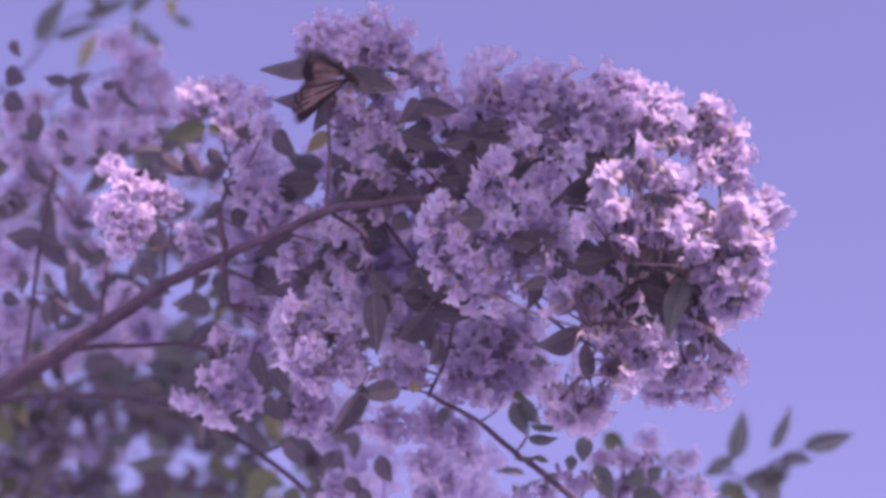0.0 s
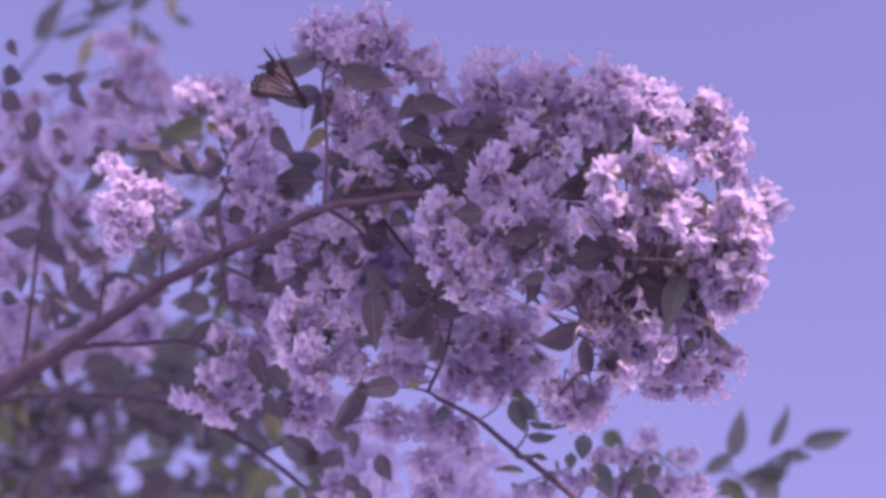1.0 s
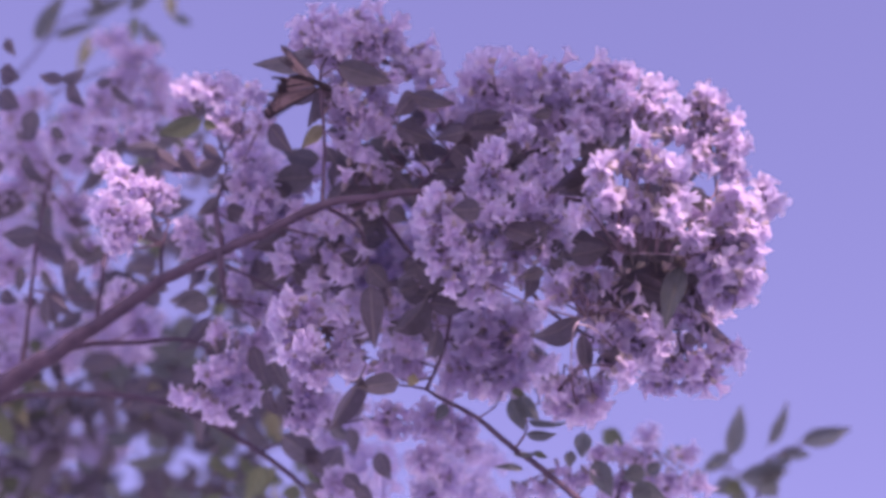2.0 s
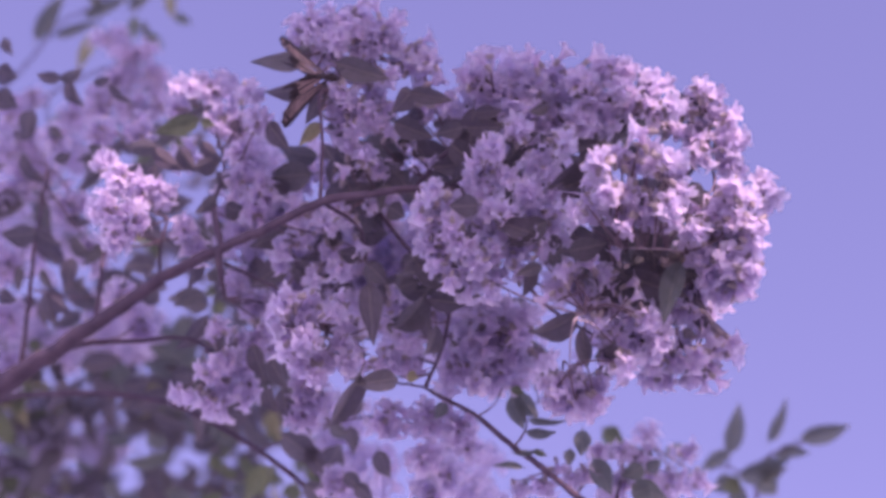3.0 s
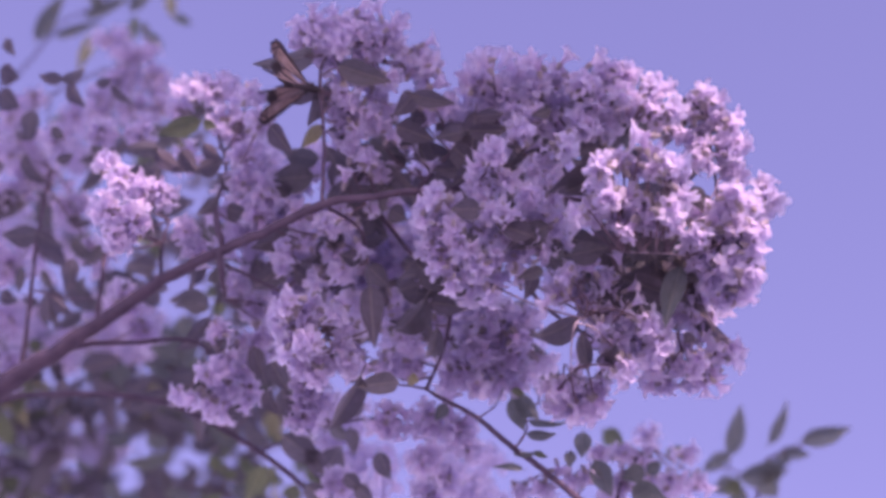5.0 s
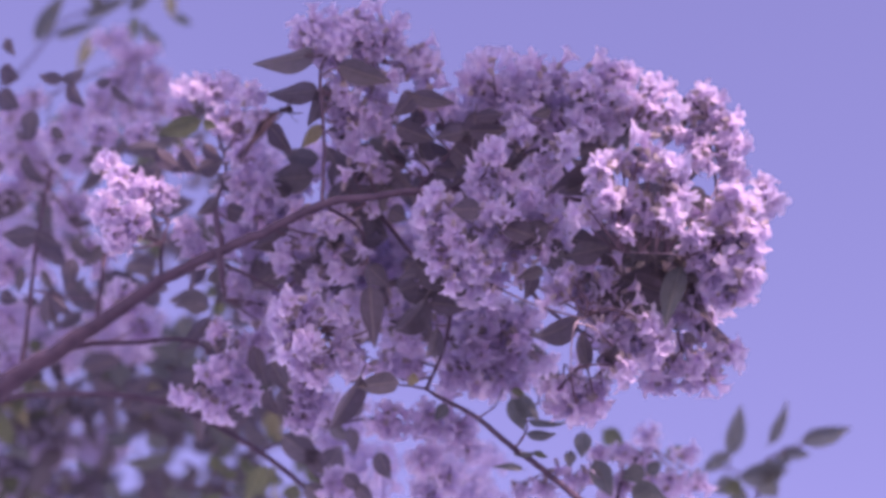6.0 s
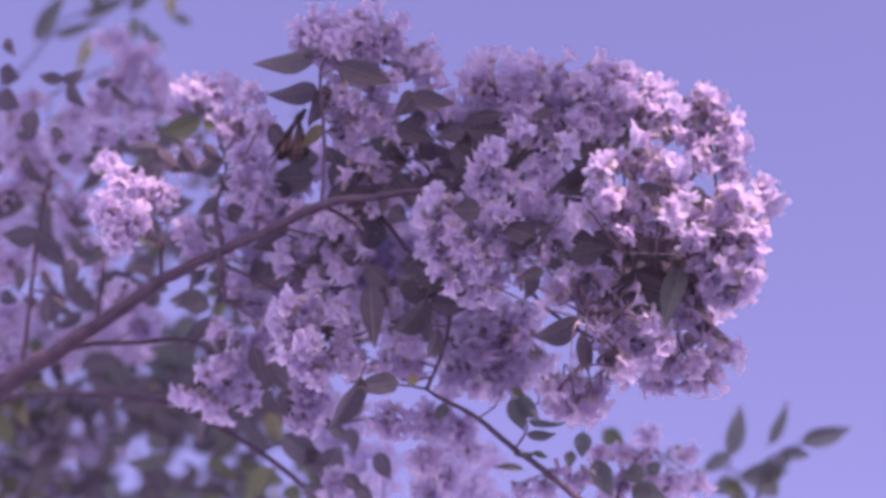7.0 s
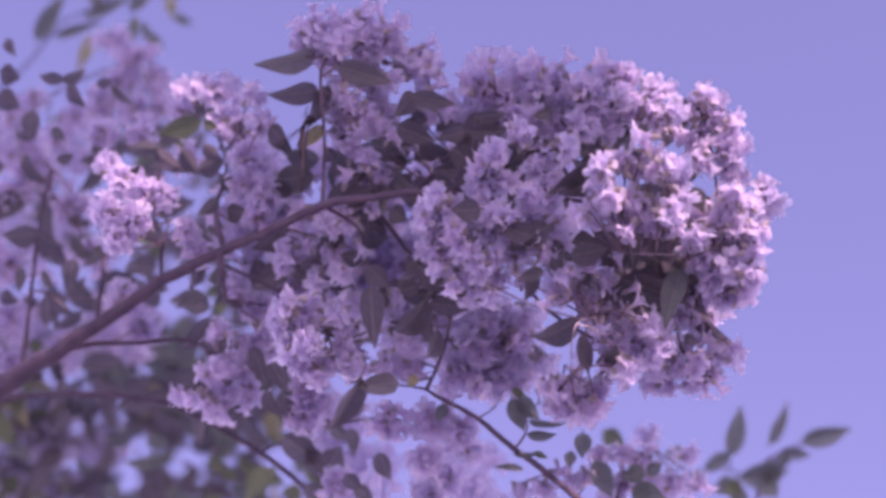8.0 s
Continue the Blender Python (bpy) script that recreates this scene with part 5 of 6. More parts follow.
low_left_branch = branch("flowering_branch", -0.5024, -0.2885, 0.3, "shaded low branch with drooping pale pink flowers", "branch", "flowering branches of the shrub")
stem(low_left_branch, "main_stem", (-0.5024, -0.2885, 0.3, 17.0804), (-0.4691, -0.1995, 0.3, 12.3359), (-0.4336, -0.1499, 0.29, 6.1679), (-0.3455, -0.1395, 0.26, 5.6935), (-0.2652, -0.1455, 0.23, 6.1679), (-0.2265, -0.1608, 0.22, 5.6935), (-0.1713, -0.1898, 0.2, 5.219), (-0.1178, -0.2309, 0.19, 4.7446), (-0.0757, -0.273, 0.19, 3.7957))
stem(low_left_branch, "side_stem", (-0.1713, -0.1898, 0.2, 2.8467), (-0.1166, -0.1661, 0.17, 2.3723), (-0.0428, -0.1524, 0.13, 1.8978), (-0.002, -0.182, 0.12, 1.4234))
cluster(low_left_branch, -0.0471, -0.1525, 0.1, 0.0231, 19, 0, -0.2, -0.9)
cluster(low_left_branch, -0.012, -0.15, 0.1, 0.0231, 19, 0.2, -0.2, -0.9)
cluster(low_left_branch, 0.013, -0.16, 0.1, 0.0201, 15, 0.5, -0.2, -0.8)
cluster(low_left_branch, -0.0169, -0.1905, 0.08, 0.0198, 15, 0, 0.5, -0.8)
cluster(low_left_branch, 0.003, -0.2051, 0.1, 0.0171, 10, 0.3, 0, -0.9)
cluster(low_left_branch, -0.1136, -0.1364, 0.12, 0.0223, 18, 0, 0, -1)
cluster(low_left_branch, -0.1244, -0.1524, 0.13, 0.0204, 15, -0.2, 0, -1)
cluster(low_left_branch, -0.0948, -0.2158, 0.15, 0.0206, 15, 0, 0, -1)
cluster(low_left_branch, -0.0122, -0.2226, 0.12, 0.0203, 15, 0, 0, -1)
cluster(low_left_branch, -0.1237, -0.1262, 0.12, 0.0183, 12, 0, 0, -1)
cluster(low_left_branch, 0.0233, -0.182, 0.12, 0.0132, 8, 0.5, 0, -0.8)
leaf(low_left_branch, -0.1471, -0.1704, 0.16, -0.1082, -0.2014, 0.16, 0.0259, 0)
leaf(low_left_branch, -0.1238, -0.1807, 0.16, -0.1005, -0.2222, 0.16, 0.0207, 10)
leaf(low_left_branch, -0.1264, -0.217, 0.16, -0.0953, -0.2377, 0.16, 0.0207, 0)
leaf(low_left_branch, -0.0569, -0.1791, 0.09, -0.0469, -0.204, 0.09, 0.017, 20)
leaf(low_left_branch, -0.0882, -0.2023, 0.12, -0.073, -0.2175, 0.12, 0.0152, 0)
leaf(low_left_branch, -0.0781, -0.2124, 0.12, -0.0629, -0.2276, 0.12, 0.0152, 0)
leaf(low_left_branch, -0.144, -0.1262, 0.12, -0.1364, -0.1567, 0.12, 0.0172, 0)
foliage(low_left_branch, -0.3684, -0.2678, -0.158, -0.0787, 0.4, 0.6, 10, size=0.05, kind="mid", seed=51)
foliage(low_left_branch, -0.387, -0.1772, -0.1859, -0.116, 0.3, 0.5, 24, size=0.045, kind="dark", seed=12)
foliage(low_left_branch, -0.4417, -0.222, -0.2739, -0.1946, 0.4, 0.6, 14, size=0.04, kind="mid", seed=15)
foliage(low_left_branch, -0.2413, -0.1306, -0.2676, -0.1976, 0.3, 0.5, 8, size=0.045, kind="fresh", seed=13)
foliage(low_left_branch, -0.119, -0.0128, -0.2333, -0.1376, 0.18, 0.24, 4, size=0.035, kind="dark", seed=14)
leaf(low_left_branch, -0.2513, -0.2239, 0.5, -0.2342, -0.2422, 0.5, 0.0146, 0, "fresh")
leaf(low_left_branch, -0.1915, -0.2434, 0.5, -0.1702, -0.2544, 0.5, 0.0146, 0, "fresh")
leaf(low_left_branch, -0.4417, -0.097, 0.5, -0.438, -0.1129, 0.5, 0.0146, 0, "fresh")
leaf(low_left_branch, -0.4539, -0.1458, 0.5, -0.4417, -0.158, 0.5, 0.0146, 0, "fresh")
leaf(low_left_branch, -0.2098, -0.2556, 0.5, -0.1885, -0.2678, 0.5, 0.0146, 0, "fresh")
leaf(low_left_branch, -0.2464, -0.0726, 0.5, -0.2342, -0.0482, 0.5, 0.0146, 0, "fresh")
leaf(low_left_branch, -0.2403, -0.0421, 0.5, -0.2586, -0.0512, 0.5, 0.0146, 0, "fresh")
right_sprig = branch("leafy_sprig", 0.3405, -0.361, 0.55, "leafy green shoot without flowers, out of focus", "branch", "leafy shoots")
stem(right_sprig, "main_stem", (0.3405, -0.361, 0.55, 6.6424), (0.3392, -0.28, 0.5, 4.2701), (0.3377, -0.2341, 0.47, 3.7957), (0.3601, -0.2151, 0.46, 2.8467), (0.3871, -0.2061, 0.46, 1.8978))
stem(right_sprig, "side_stem", (0.3374, -0.2533, 0.48, 2.8467), (0.3046, -0.2341, 0.47, 2.3723), (0.2835, -0.2371, 0.47, 1.4234))
stem(right_sprig, "side_stem", (0.3046, -0.2341, 0.47, 1.8978), (0.3058, -0.2161, 0.47, 1.4234))
leaf(right_sprig, 0.3044, -0.2187, 0.46, 0.3164, -0.1648, 0.46, 0.0204, 0, "mid")
leaf(right_sprig, 0.3463, -0.2067, 0.46, 0.3679, -0.16, 0.46, 0.0156, 10, "mid")
leaf(right_sprig, 0.3800, -0.2030, 0.46, 0.4338, -0.1900, 0.46, 0.0215, 10, "mid")
leaf(right_sprig, 0.3595, -0.2127, 0.46, 0.3907, -0.2187, 0.46, 0.0144, 20, "mid")
leaf(right_sprig, 0.3032, -0.2163, 0.46, 0.2732, -0.2367, 0.46, 0.0156, 10, "mid")
leaf(right_sprig, 0.3361, -0.2283, 0.46, 0.3601, -0.2451, 0.46, 0.024, 0, "mid")
leaf(right_sprig, 0.3152, -0.2421, 0.46, 0.3691, -0.2361, 0.46, 0.0264, 10, "mid")
leaf(right_sprig, 0.3092, -0.2451, 0.46, 0.2864, -0.2582, 0.46, 0.0216, 0, "mid")
leaf(right_sprig, 0.3391, -0.2451, 0.46, 0.3547, -0.263, 0.46, 0.024, 0, "mid")
leaf(right_sprig, 0.3212, -0.257, 0.46, 0.3032, -0.269, 0.46, 0.024, 0, "mid")
leaf(right_sprig, 0.3631, -0.2151, 0.46, 0.3571, -0.2343, 0.46, 0.0156, 0, "mid")
leaf(right_sprig, 0.3018, -0.244, 0.45, 0.3137, -0.2618, 0.45, 0.0203, 0, "fresh")

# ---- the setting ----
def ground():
    # out of view; kept this pale to bounce fill light up under the blossom
    m, n, b = material("pale_bounce_ground", 0.9)
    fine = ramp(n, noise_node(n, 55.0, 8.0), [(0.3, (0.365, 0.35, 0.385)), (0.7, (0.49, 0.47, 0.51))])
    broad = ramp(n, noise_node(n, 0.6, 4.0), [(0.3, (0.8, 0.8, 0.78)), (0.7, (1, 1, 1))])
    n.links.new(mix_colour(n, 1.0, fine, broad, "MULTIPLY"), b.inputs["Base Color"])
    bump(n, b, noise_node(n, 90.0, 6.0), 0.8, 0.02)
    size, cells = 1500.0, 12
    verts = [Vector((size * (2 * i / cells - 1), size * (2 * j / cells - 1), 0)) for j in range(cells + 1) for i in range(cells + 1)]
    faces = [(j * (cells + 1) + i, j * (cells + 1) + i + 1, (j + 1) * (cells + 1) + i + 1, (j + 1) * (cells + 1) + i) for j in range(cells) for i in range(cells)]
    tagged(new("ground", mesh_of("ground", verts, faces, [m], smooth=False)), "unseen pale ground that bounces light up into the shrub", "ground", kind="structure")


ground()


def island_random(m):
    """The same surface for joined leaves or flowers: tones vary from piece to piece."""
    c = m.copy()
    n = c.node_tree
    info = next(k for k in n.nodes if k.bl_idname == "ShaderNodeObjectInfo")
    geo = n.nodes.new("ShaderNodeNewGeometry")
    for link in list(n.links):
        if link.from_node == info:
            n.links.new(geo.outputs["Random Per Island"], link.to_socket)
    return c


LEAF_MANY, PETAL_MANY, FRESH_MANY, YELLOW_MANY = (island_random(m_) for m_ in (LEAF, PETAL, FRESH, YELLOW_LIT))


def scatter(name, shapes, poses, mats, picks, label, category):
    """Many small pieces joined into one object."""
    verts, faces, which = [], [], []
    for k, (m, s) in enumerate(poses):
        v, f = shapes[s % len(shapes)][:2]
        n0 = len(verts)
        verts += [m @ q for q in v]
        faces += [tuple(i + n0 for i in q) for q in f]
        which += [picks(k)] * len(f)
    ob = new(name, mesh_of(name, verts, faces, mats, which))
    return tagged(ob, label, category, kind="stuff")


def random_turn(rng):
    return Euler((rng.uniform(0, 6.28), rng.uniform(0, 6.28), rng.uniform(0, 6.28))).to_matrix().to_4x4()


def thicket():
    rng = random.Random(5)
    poses = []

    # openings through which the sky shows, by their slope from the eye and their width
    holes = ((-0.1760, -0.1000, 0.0064), (-0.1551, -0.1014, 0.0085), (-0.1440, -0.1033, 0.0060), (-0.1375, -0.0938, 0.0058), (-0.1225, -0.1014, 0.0066), (-0.1150, -0.1028, 0.0070), (-0.1502, -0.1141, 0.0070), (-0.1575, -0.0824, 0.0060), (-0.1868, -0.0607, 0.0060), (-0.0784, -0.0987, 0.0098), (-0.1231, -0.0892, 0.0053), (-0.1285, -0.0588, 0.0053))

    def leaves(u0, u1, v0, v1, w0, w1, n, size):
        for _ in range(n):
            u, v, w = rng.uniform(u0, u1), rng.uniform(v0, v1), rng.uniform(w0, w1)
            if any(math.hypot(u / (REACH + w) - x, v / (REACH + w) - y) < r for x, y, r in holes):
                continue
            a = spot(u, v, w)
            L = size * rng.uniform(0.6, 1.3)
            poses.append((Matrix.Translation(a) @ random_turn(rng) @ Matrix.Diagonal((L, L * 0.55, L, 1)), rng.randrange(4)))
    leaves(-0.692, -0.19, -0.2202, -0.1064, 0.55, 1.1, 500, 0.036)
    leaves(-0.715, -0.1895, -0.4212, -0.2206, 0.55, 1.2, 860, 0.038)
    leaves(-0.2447, -0.0996, -0.3865, -0.1929, 0.6, 1, 30, 0.045)
    leaves(-0.6457, -0.2102, -0.1376, 0.1528, 0.6, 1, 150, 0.045)
    leaves(-0.6331, -0.4433, -0.3789, -0.0807, 0.5, 1, 60, 0.045)
    scatter("background_leaves", LEAF_SHAPES, poses, [LEAF_MANY, FRESH_MANY, YELLOW_MANY], lambda k: 2 if k % 19 == 4 else 1 if k % 7 == 0 else 0,
            "shaded green leaves deep in the shrub, out of focus", "foliage")
    poses = []
    bells = [flower_geometry(90 + k, 0.9)[:2] for k in range(3)]

    def blossom(u0, u1, v0, v1, w0, w1, n):
        for _ in range(n):
            c = spot(rng.uniform(u0, u1), rng.uniform(v0, v1), rng.uniform(w0, w1))
            for _ in range(18):
                d = Vector([rng.gauss(0, 1) for _ in range(3)]).normalized()
                m = Matrix.Translation(c + d * rng.uniform(0.004, 0.016)) @ d.to_track_quat("Z", "Y").to_matrix().to_4x4()
                poses.append((m, rng.randrange(3)))
    blossom(-0.56, -0.42, -0.34, -0.21, 0.6, 1.0, 22)
    blossom(-0.5692, -0.4082, -0.1153, 0.1681, 0.5, 0.75, 18)
    blossom(-0.1648, 0.1985, -0.1079, 0.0981, 0.2, 0.3, 40)
    blossom(0.02, 0.135, 0.105, 0.155, 0.09, 0.13, 12)
    blossom(-0.1944, -0.0128, -0.0636, 0.086, 0.18, 0.26, 34)
    blossom(-0.3848, -0.2893, -0.114, -0.0631, 0.5, 0.7, 6)
    blossom(-0.1218, 0.0433, -0.2613, -0.1588, 0.28, 0.42, 9)
    scatter("background_blossom", bells, poses, [PETAL_MANY], lambda k: 0,
            "pale pink blossom further back in the shrub, out of focus", "flowers")


thicket()


# ---- unseen tree overhead, added so its crown shades most of the spray ----
def overhead_tree():
    tree = tagged(new("shade_tree"), "unseen leafy tree added to shade the shrub", "tree")
    base = Vector((1.9, 0.9, 0.0))
    tree.matrix_world = Matrix.Translation(base)
    heart = HEART + SUN_WAY * 2.25

    def limb(name, pts, thick):
        p, r = smooth_path([Vector(q) - base for q in pts], thick, 8)
        v, f = tube(p, r, 10, 0.08, random.Random(3))
        part(name, mesh_of(name, v, f, [BARK]), tree)

    limb("trunk", [base + Vector((0, 0, -0.1)), base + Vector((0.05, 0, 2.0)), base + Vector((-0.1, 0.1, 4.2)), base + Vector((0, 0.1, 6.0))], [0.16, 0.13, 0.10, 0.06])
    fork = base + Vector((-0.1, 0.1, 4.2))
    limb("bough", [fork, fork.lerp(heart, 0.5) + Vector((0, 0, 0.45)), heart + SUN_WAY * 0.22 + Vector((0.1, 0, 0.15)), heart + Vector((-0.5, 0.1, 0.35))], [0.07, 0.05, 0.03, 0.008])
    top = base + Vector((-0.05, 0.1, 5.0))
    for tip in ((-1.9, 1.6, 5.6), (-1.6, -0.9, 5.5), (0.4, -1.3, 5.6), (3.3, 1.9, 5.6), (3.2, -1.0, 5.5)):
        limb("bough", [top, top.lerp(Vector(tip), 0.5) + Vector((0, 0, 0.3)), Vector(tip)], [0.055, 0.035, 0.008])
    # openings left between the leaves to place the sun patches on the blossom
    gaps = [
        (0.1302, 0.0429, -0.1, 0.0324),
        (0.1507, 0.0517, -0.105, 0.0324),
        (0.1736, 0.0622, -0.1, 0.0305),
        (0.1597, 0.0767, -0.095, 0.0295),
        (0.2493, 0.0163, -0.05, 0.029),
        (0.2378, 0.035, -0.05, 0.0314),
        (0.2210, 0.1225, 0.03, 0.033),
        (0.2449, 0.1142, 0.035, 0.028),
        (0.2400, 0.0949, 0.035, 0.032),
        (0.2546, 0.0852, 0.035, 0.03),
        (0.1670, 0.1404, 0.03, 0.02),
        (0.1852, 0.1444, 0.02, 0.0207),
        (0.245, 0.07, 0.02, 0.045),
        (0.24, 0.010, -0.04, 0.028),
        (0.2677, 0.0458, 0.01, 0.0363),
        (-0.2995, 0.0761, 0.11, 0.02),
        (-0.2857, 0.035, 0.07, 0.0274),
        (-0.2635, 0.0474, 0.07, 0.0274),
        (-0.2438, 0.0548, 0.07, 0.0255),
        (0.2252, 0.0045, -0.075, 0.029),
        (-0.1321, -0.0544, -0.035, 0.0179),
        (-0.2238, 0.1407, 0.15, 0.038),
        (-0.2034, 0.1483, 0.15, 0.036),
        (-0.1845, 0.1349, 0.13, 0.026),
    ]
    rng = random.Random(21)
    verts, faces = [], []
    plain = leaf_geometry(3, 0.2, 4, 1)
    plain = (plain[0][:15], [q for q in plain[1] if max(q) < 15])
    side = SUN_WAY.cross(Vector((0, 0, 1))).normalized()
    rise = side.cross(SUN_WAY)

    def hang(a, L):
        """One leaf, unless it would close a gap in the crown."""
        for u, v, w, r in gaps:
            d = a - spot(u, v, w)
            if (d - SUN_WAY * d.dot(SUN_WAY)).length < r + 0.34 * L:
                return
        m = Matrix.Translation(a - base) @ random_turn(rng) @ Matrix.Diagonal((L, L * 0.55, L, 1))
        n0 = len(verts)
        verts.extend([m @ q for q in plain[0]])
        faces.extend([tuple(i + n0 for i in q) for q in plain[1]])

    # the low bough
    for _ in range(84000):
        s, h = rng.uniform(-0.95, 0.95), rng.uniform(-0.75, 1.6)
        edge = (s / 0.86) ** 2 + ((h - 0.42) / 1.06) ** 2
        ragged = noise.noise(Vector((s * 3.4, h * 3.4, 0.3))) + 0.5 * noise.noise(Vector((s * 9, h * 9, 2.1)))
        if edge > 0.86 + 0.75 * ragged and edge > 0.52:
            continue
        if h > 0.75 and rng.random() < 0.5:
            continue
        deep = 0.80 * math.sqrt(max(0.06, 1.15 - edge)) * (1.0 + 0.5 * ragged)
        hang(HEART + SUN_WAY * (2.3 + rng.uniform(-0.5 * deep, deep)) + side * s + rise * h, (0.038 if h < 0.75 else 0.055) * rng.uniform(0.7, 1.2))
    # the wide crown above it, added to dim the sky from above
    for _ in range(11000):
        x, y = rng.uniform(-2.2, 3.6), rng.uniform(-1.9, 1.7)
        z = 5.3 + 0.9 * noise.noise(Vector((x * 0.8, y * 0.8, 1.7))) + rng.uniform(-0.35, 0.45)
        if noise.noise(Vector((x * 1.6, y * 1.6, 5.2))) > -0.28:
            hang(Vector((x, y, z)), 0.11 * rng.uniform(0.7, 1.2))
    # leafy clumps at the top of the trunk and along the bough
    for at, wide, n in ((base + Vector((0, 0.1, 5.9)), 0.9, 2600), (base + Vector((0.3, -0.3, 5.1)), 0.7, 1300), (fork.lerp(heart, 0.35) + Vector((0, 0, 0.7)), 0.45, 700), (base + Vector((-0.5, 0.2, 5.3)), 0.6, 900)):
        for _ in range(n):
            d = Vector([rng.gauss(0, 1) for _ in range(3)]).normalized() * wide * rng.uniform(0.3, 1.0) ** 0.6
            d *= 0.75 + 0.5 * noise.noise(d * 3.0 + at)
            m = Matrix.Translation(at + d - base) @ random_turn(rng) @ Matrix.Diagonal((0.07, 0.04, 0.07, 1))
            n0 = len(verts)
            verts += [m @ q for q in plain[0]]
            faces += [tuple(i + n0 for i in q) for q in plain[1]]
    crown = part("crown", mesh_of("crown", verts, faces, [LEAF_MANY]), tree)
    crown["kind"] = "stuff"


overhead_tree()


# ---- the butterfly ----
def wing_material(name, colour, share):
    m, n, b = material(name, 0.7)
    scales = ramp(n, noise_node(n, 300.0, 3.0), [(0.3, tuple(0.75 * c for c in colour)), (0.7, colour)])
    n.links.new(scales, b.inputs["Base Color"])
    see_through(m, n, b, scales, share)
    return m


WING_PALE = wing_material("wing_pale", (0.30, 0.215, 0.175), 0.5)
WING_DARK = wing_material("wing_dark", (0.035, 0.025, 0.025), 0.1)


def wing_mesh(name, side, hind):
    """One wing, hinged on the x axis: dark stripes and a dark rim with pale dots."""
    na, nr = 44, 40
    verts, faces, picks = [], [], []
    for j in range(nr + 1):
        s = j / nr
        for i in range(na + 1):
            f = i / na
            if not hind:
                a = radians(80 + 52 * f)
                R = 0.066 * (1 - 0.50 * f ** 1.1 + 0.015 * math.sin(f * 25))
                if f < 0.12:
                    R *= 0.90 + 0.10 * (f / 0.12) ** 0.5
                x0 = 0.004
            else:
                a = radians(112 + 68 * f)
                R = 0.034 * (1 + 0.10 * math.sin(math.pi * f) - 0.12 * f + 0.03 * math.cos(f * 30))
                if 0.60 < f < 0.74:
                    R += 0.013 * math.sin(math.pi * (f - 0.60) / 0.14) ** 0.7
                x0 = -0.003
            x, y = x0 + s * R * math.cos(a), s * R * math.sin(a)
            z = 0.0016 * math.sin(3.0 * s) * math.sin(math.pi * f) + (0.0006 if hind else 0.0)
            verts.append(Vector((x, side * y, z)))
    for j in range(nr):
        for i in range(na):
            q = (j * (na + 1) + i, j * (na + 1) + i + 1, (j + 1) * (na + 1) + i + 1, (j + 1) * (na + 1) + i)
            faces.append(q if side > 0 else q[::-1])
            s, f = (j + 0.5) / nr, (i + 0.5) / na
            dark = s > 0.86 or s < 0.14
            if 0.89 < s < 0.94 and (f * 8) % 1 > 0.4:
                dark = False
            if not hind:
                dark |= f < 0.13 + 0.05 * (1 - s)
                dark |= s > 0.70 and (f * 8) % 1 < 0.34          # short bars along the outer rim
                for at, wide, far in ((0.36, 0.07, 0.62), (0.66, 0.11, 0.92)):
                    dark |= abs(f - at - 0.08 * (s - 0.5)) < wide * (1.1 - s / far) + 0.014 and s < far
                dark |= f > 0.93
            else:
                dark |= f > 0.58 + 0.16 * s
                dark |= abs(f - 0.20 - 0.2 * (1 - s)) < 0.07 and s < 0.8
                dark |= s > 0.74
                dark |= 0.60 < f < 0.74 and s > 0.7
            picks.append(1 if dark else 0)
    return mesh_of(name, verts, faces, [WING_PALE, WING_DARK], picks)


def build_butterfly():
    fly = tagged(new("butterfly"), "swallowtail butterfly with tan wings and black stripes, flapping", "butterfly")
    fly.empty_display_size = 0.02
    rings = [(-0.023, 0.0006), (-0.020, 0.0017), (-0.014, 0.0024), (-0.007, 0.0023), (-0.004, 0.0019), (-0.001, 0.0031), (0.004, 0.0036), (0.008, 0.0026),
             (0.0092, 0.0017), (0.0105, 0.0022), (0.0125, 0.0019), (0.0135, 0.0005)]
    v, f = tube([Vector((x, 0, -0.001 - 0.0012 * math.cos(x * 90))) for x, r in rings], [r for x, r in rings], 10)
    part("body", mesh_of("body", v, f, [WING_DARK]), fly)
    for side in (1, -1):
        pts, radii = smooth_path([Vector((0.0125, side * 0.001, 0)), Vector((0.020, side * 0.005, 0.002)), Vector((0.028, side * 0.009, 0.002)), Vector((0.031, side * 0.010, 0.002))],
                                 [0.0003, 0.00022, 0.0003, 0.0006], 3)
        v, f = tube(pts, radii, 5)
        part("antenna", mesh_of("antenna", v, f, [WING_DARK]), fly)
    for k in range(3):
        for side in (1, -1):
            v, f = tube([Vector((0.006 - 0.004 * k, side * 0.002, -0.003)), Vector((0.007 - 0.005 * k, side * 0.006, -0.006)), Vector((0.008 - 0.006 * k, side * 0.007, -0.012))], [0.0003, 0.00025, 0.0002], 4)
            part("leg", mesh_of("leg", v, f, [WING_DARK]), fly)
    wings = {}
    for side in (1, -1):
        wings[side] = (part("forewing", wing_mesh("forewing", side, False), fly, label="tan forewing with black stripes"),
                       part("hindwing", wing_mesh("hindwing", side, True), fly, label="tan tailed hindwing with black rim"))
    return fly, wings


BUTTERFLY, WINGS = build_butterfly()


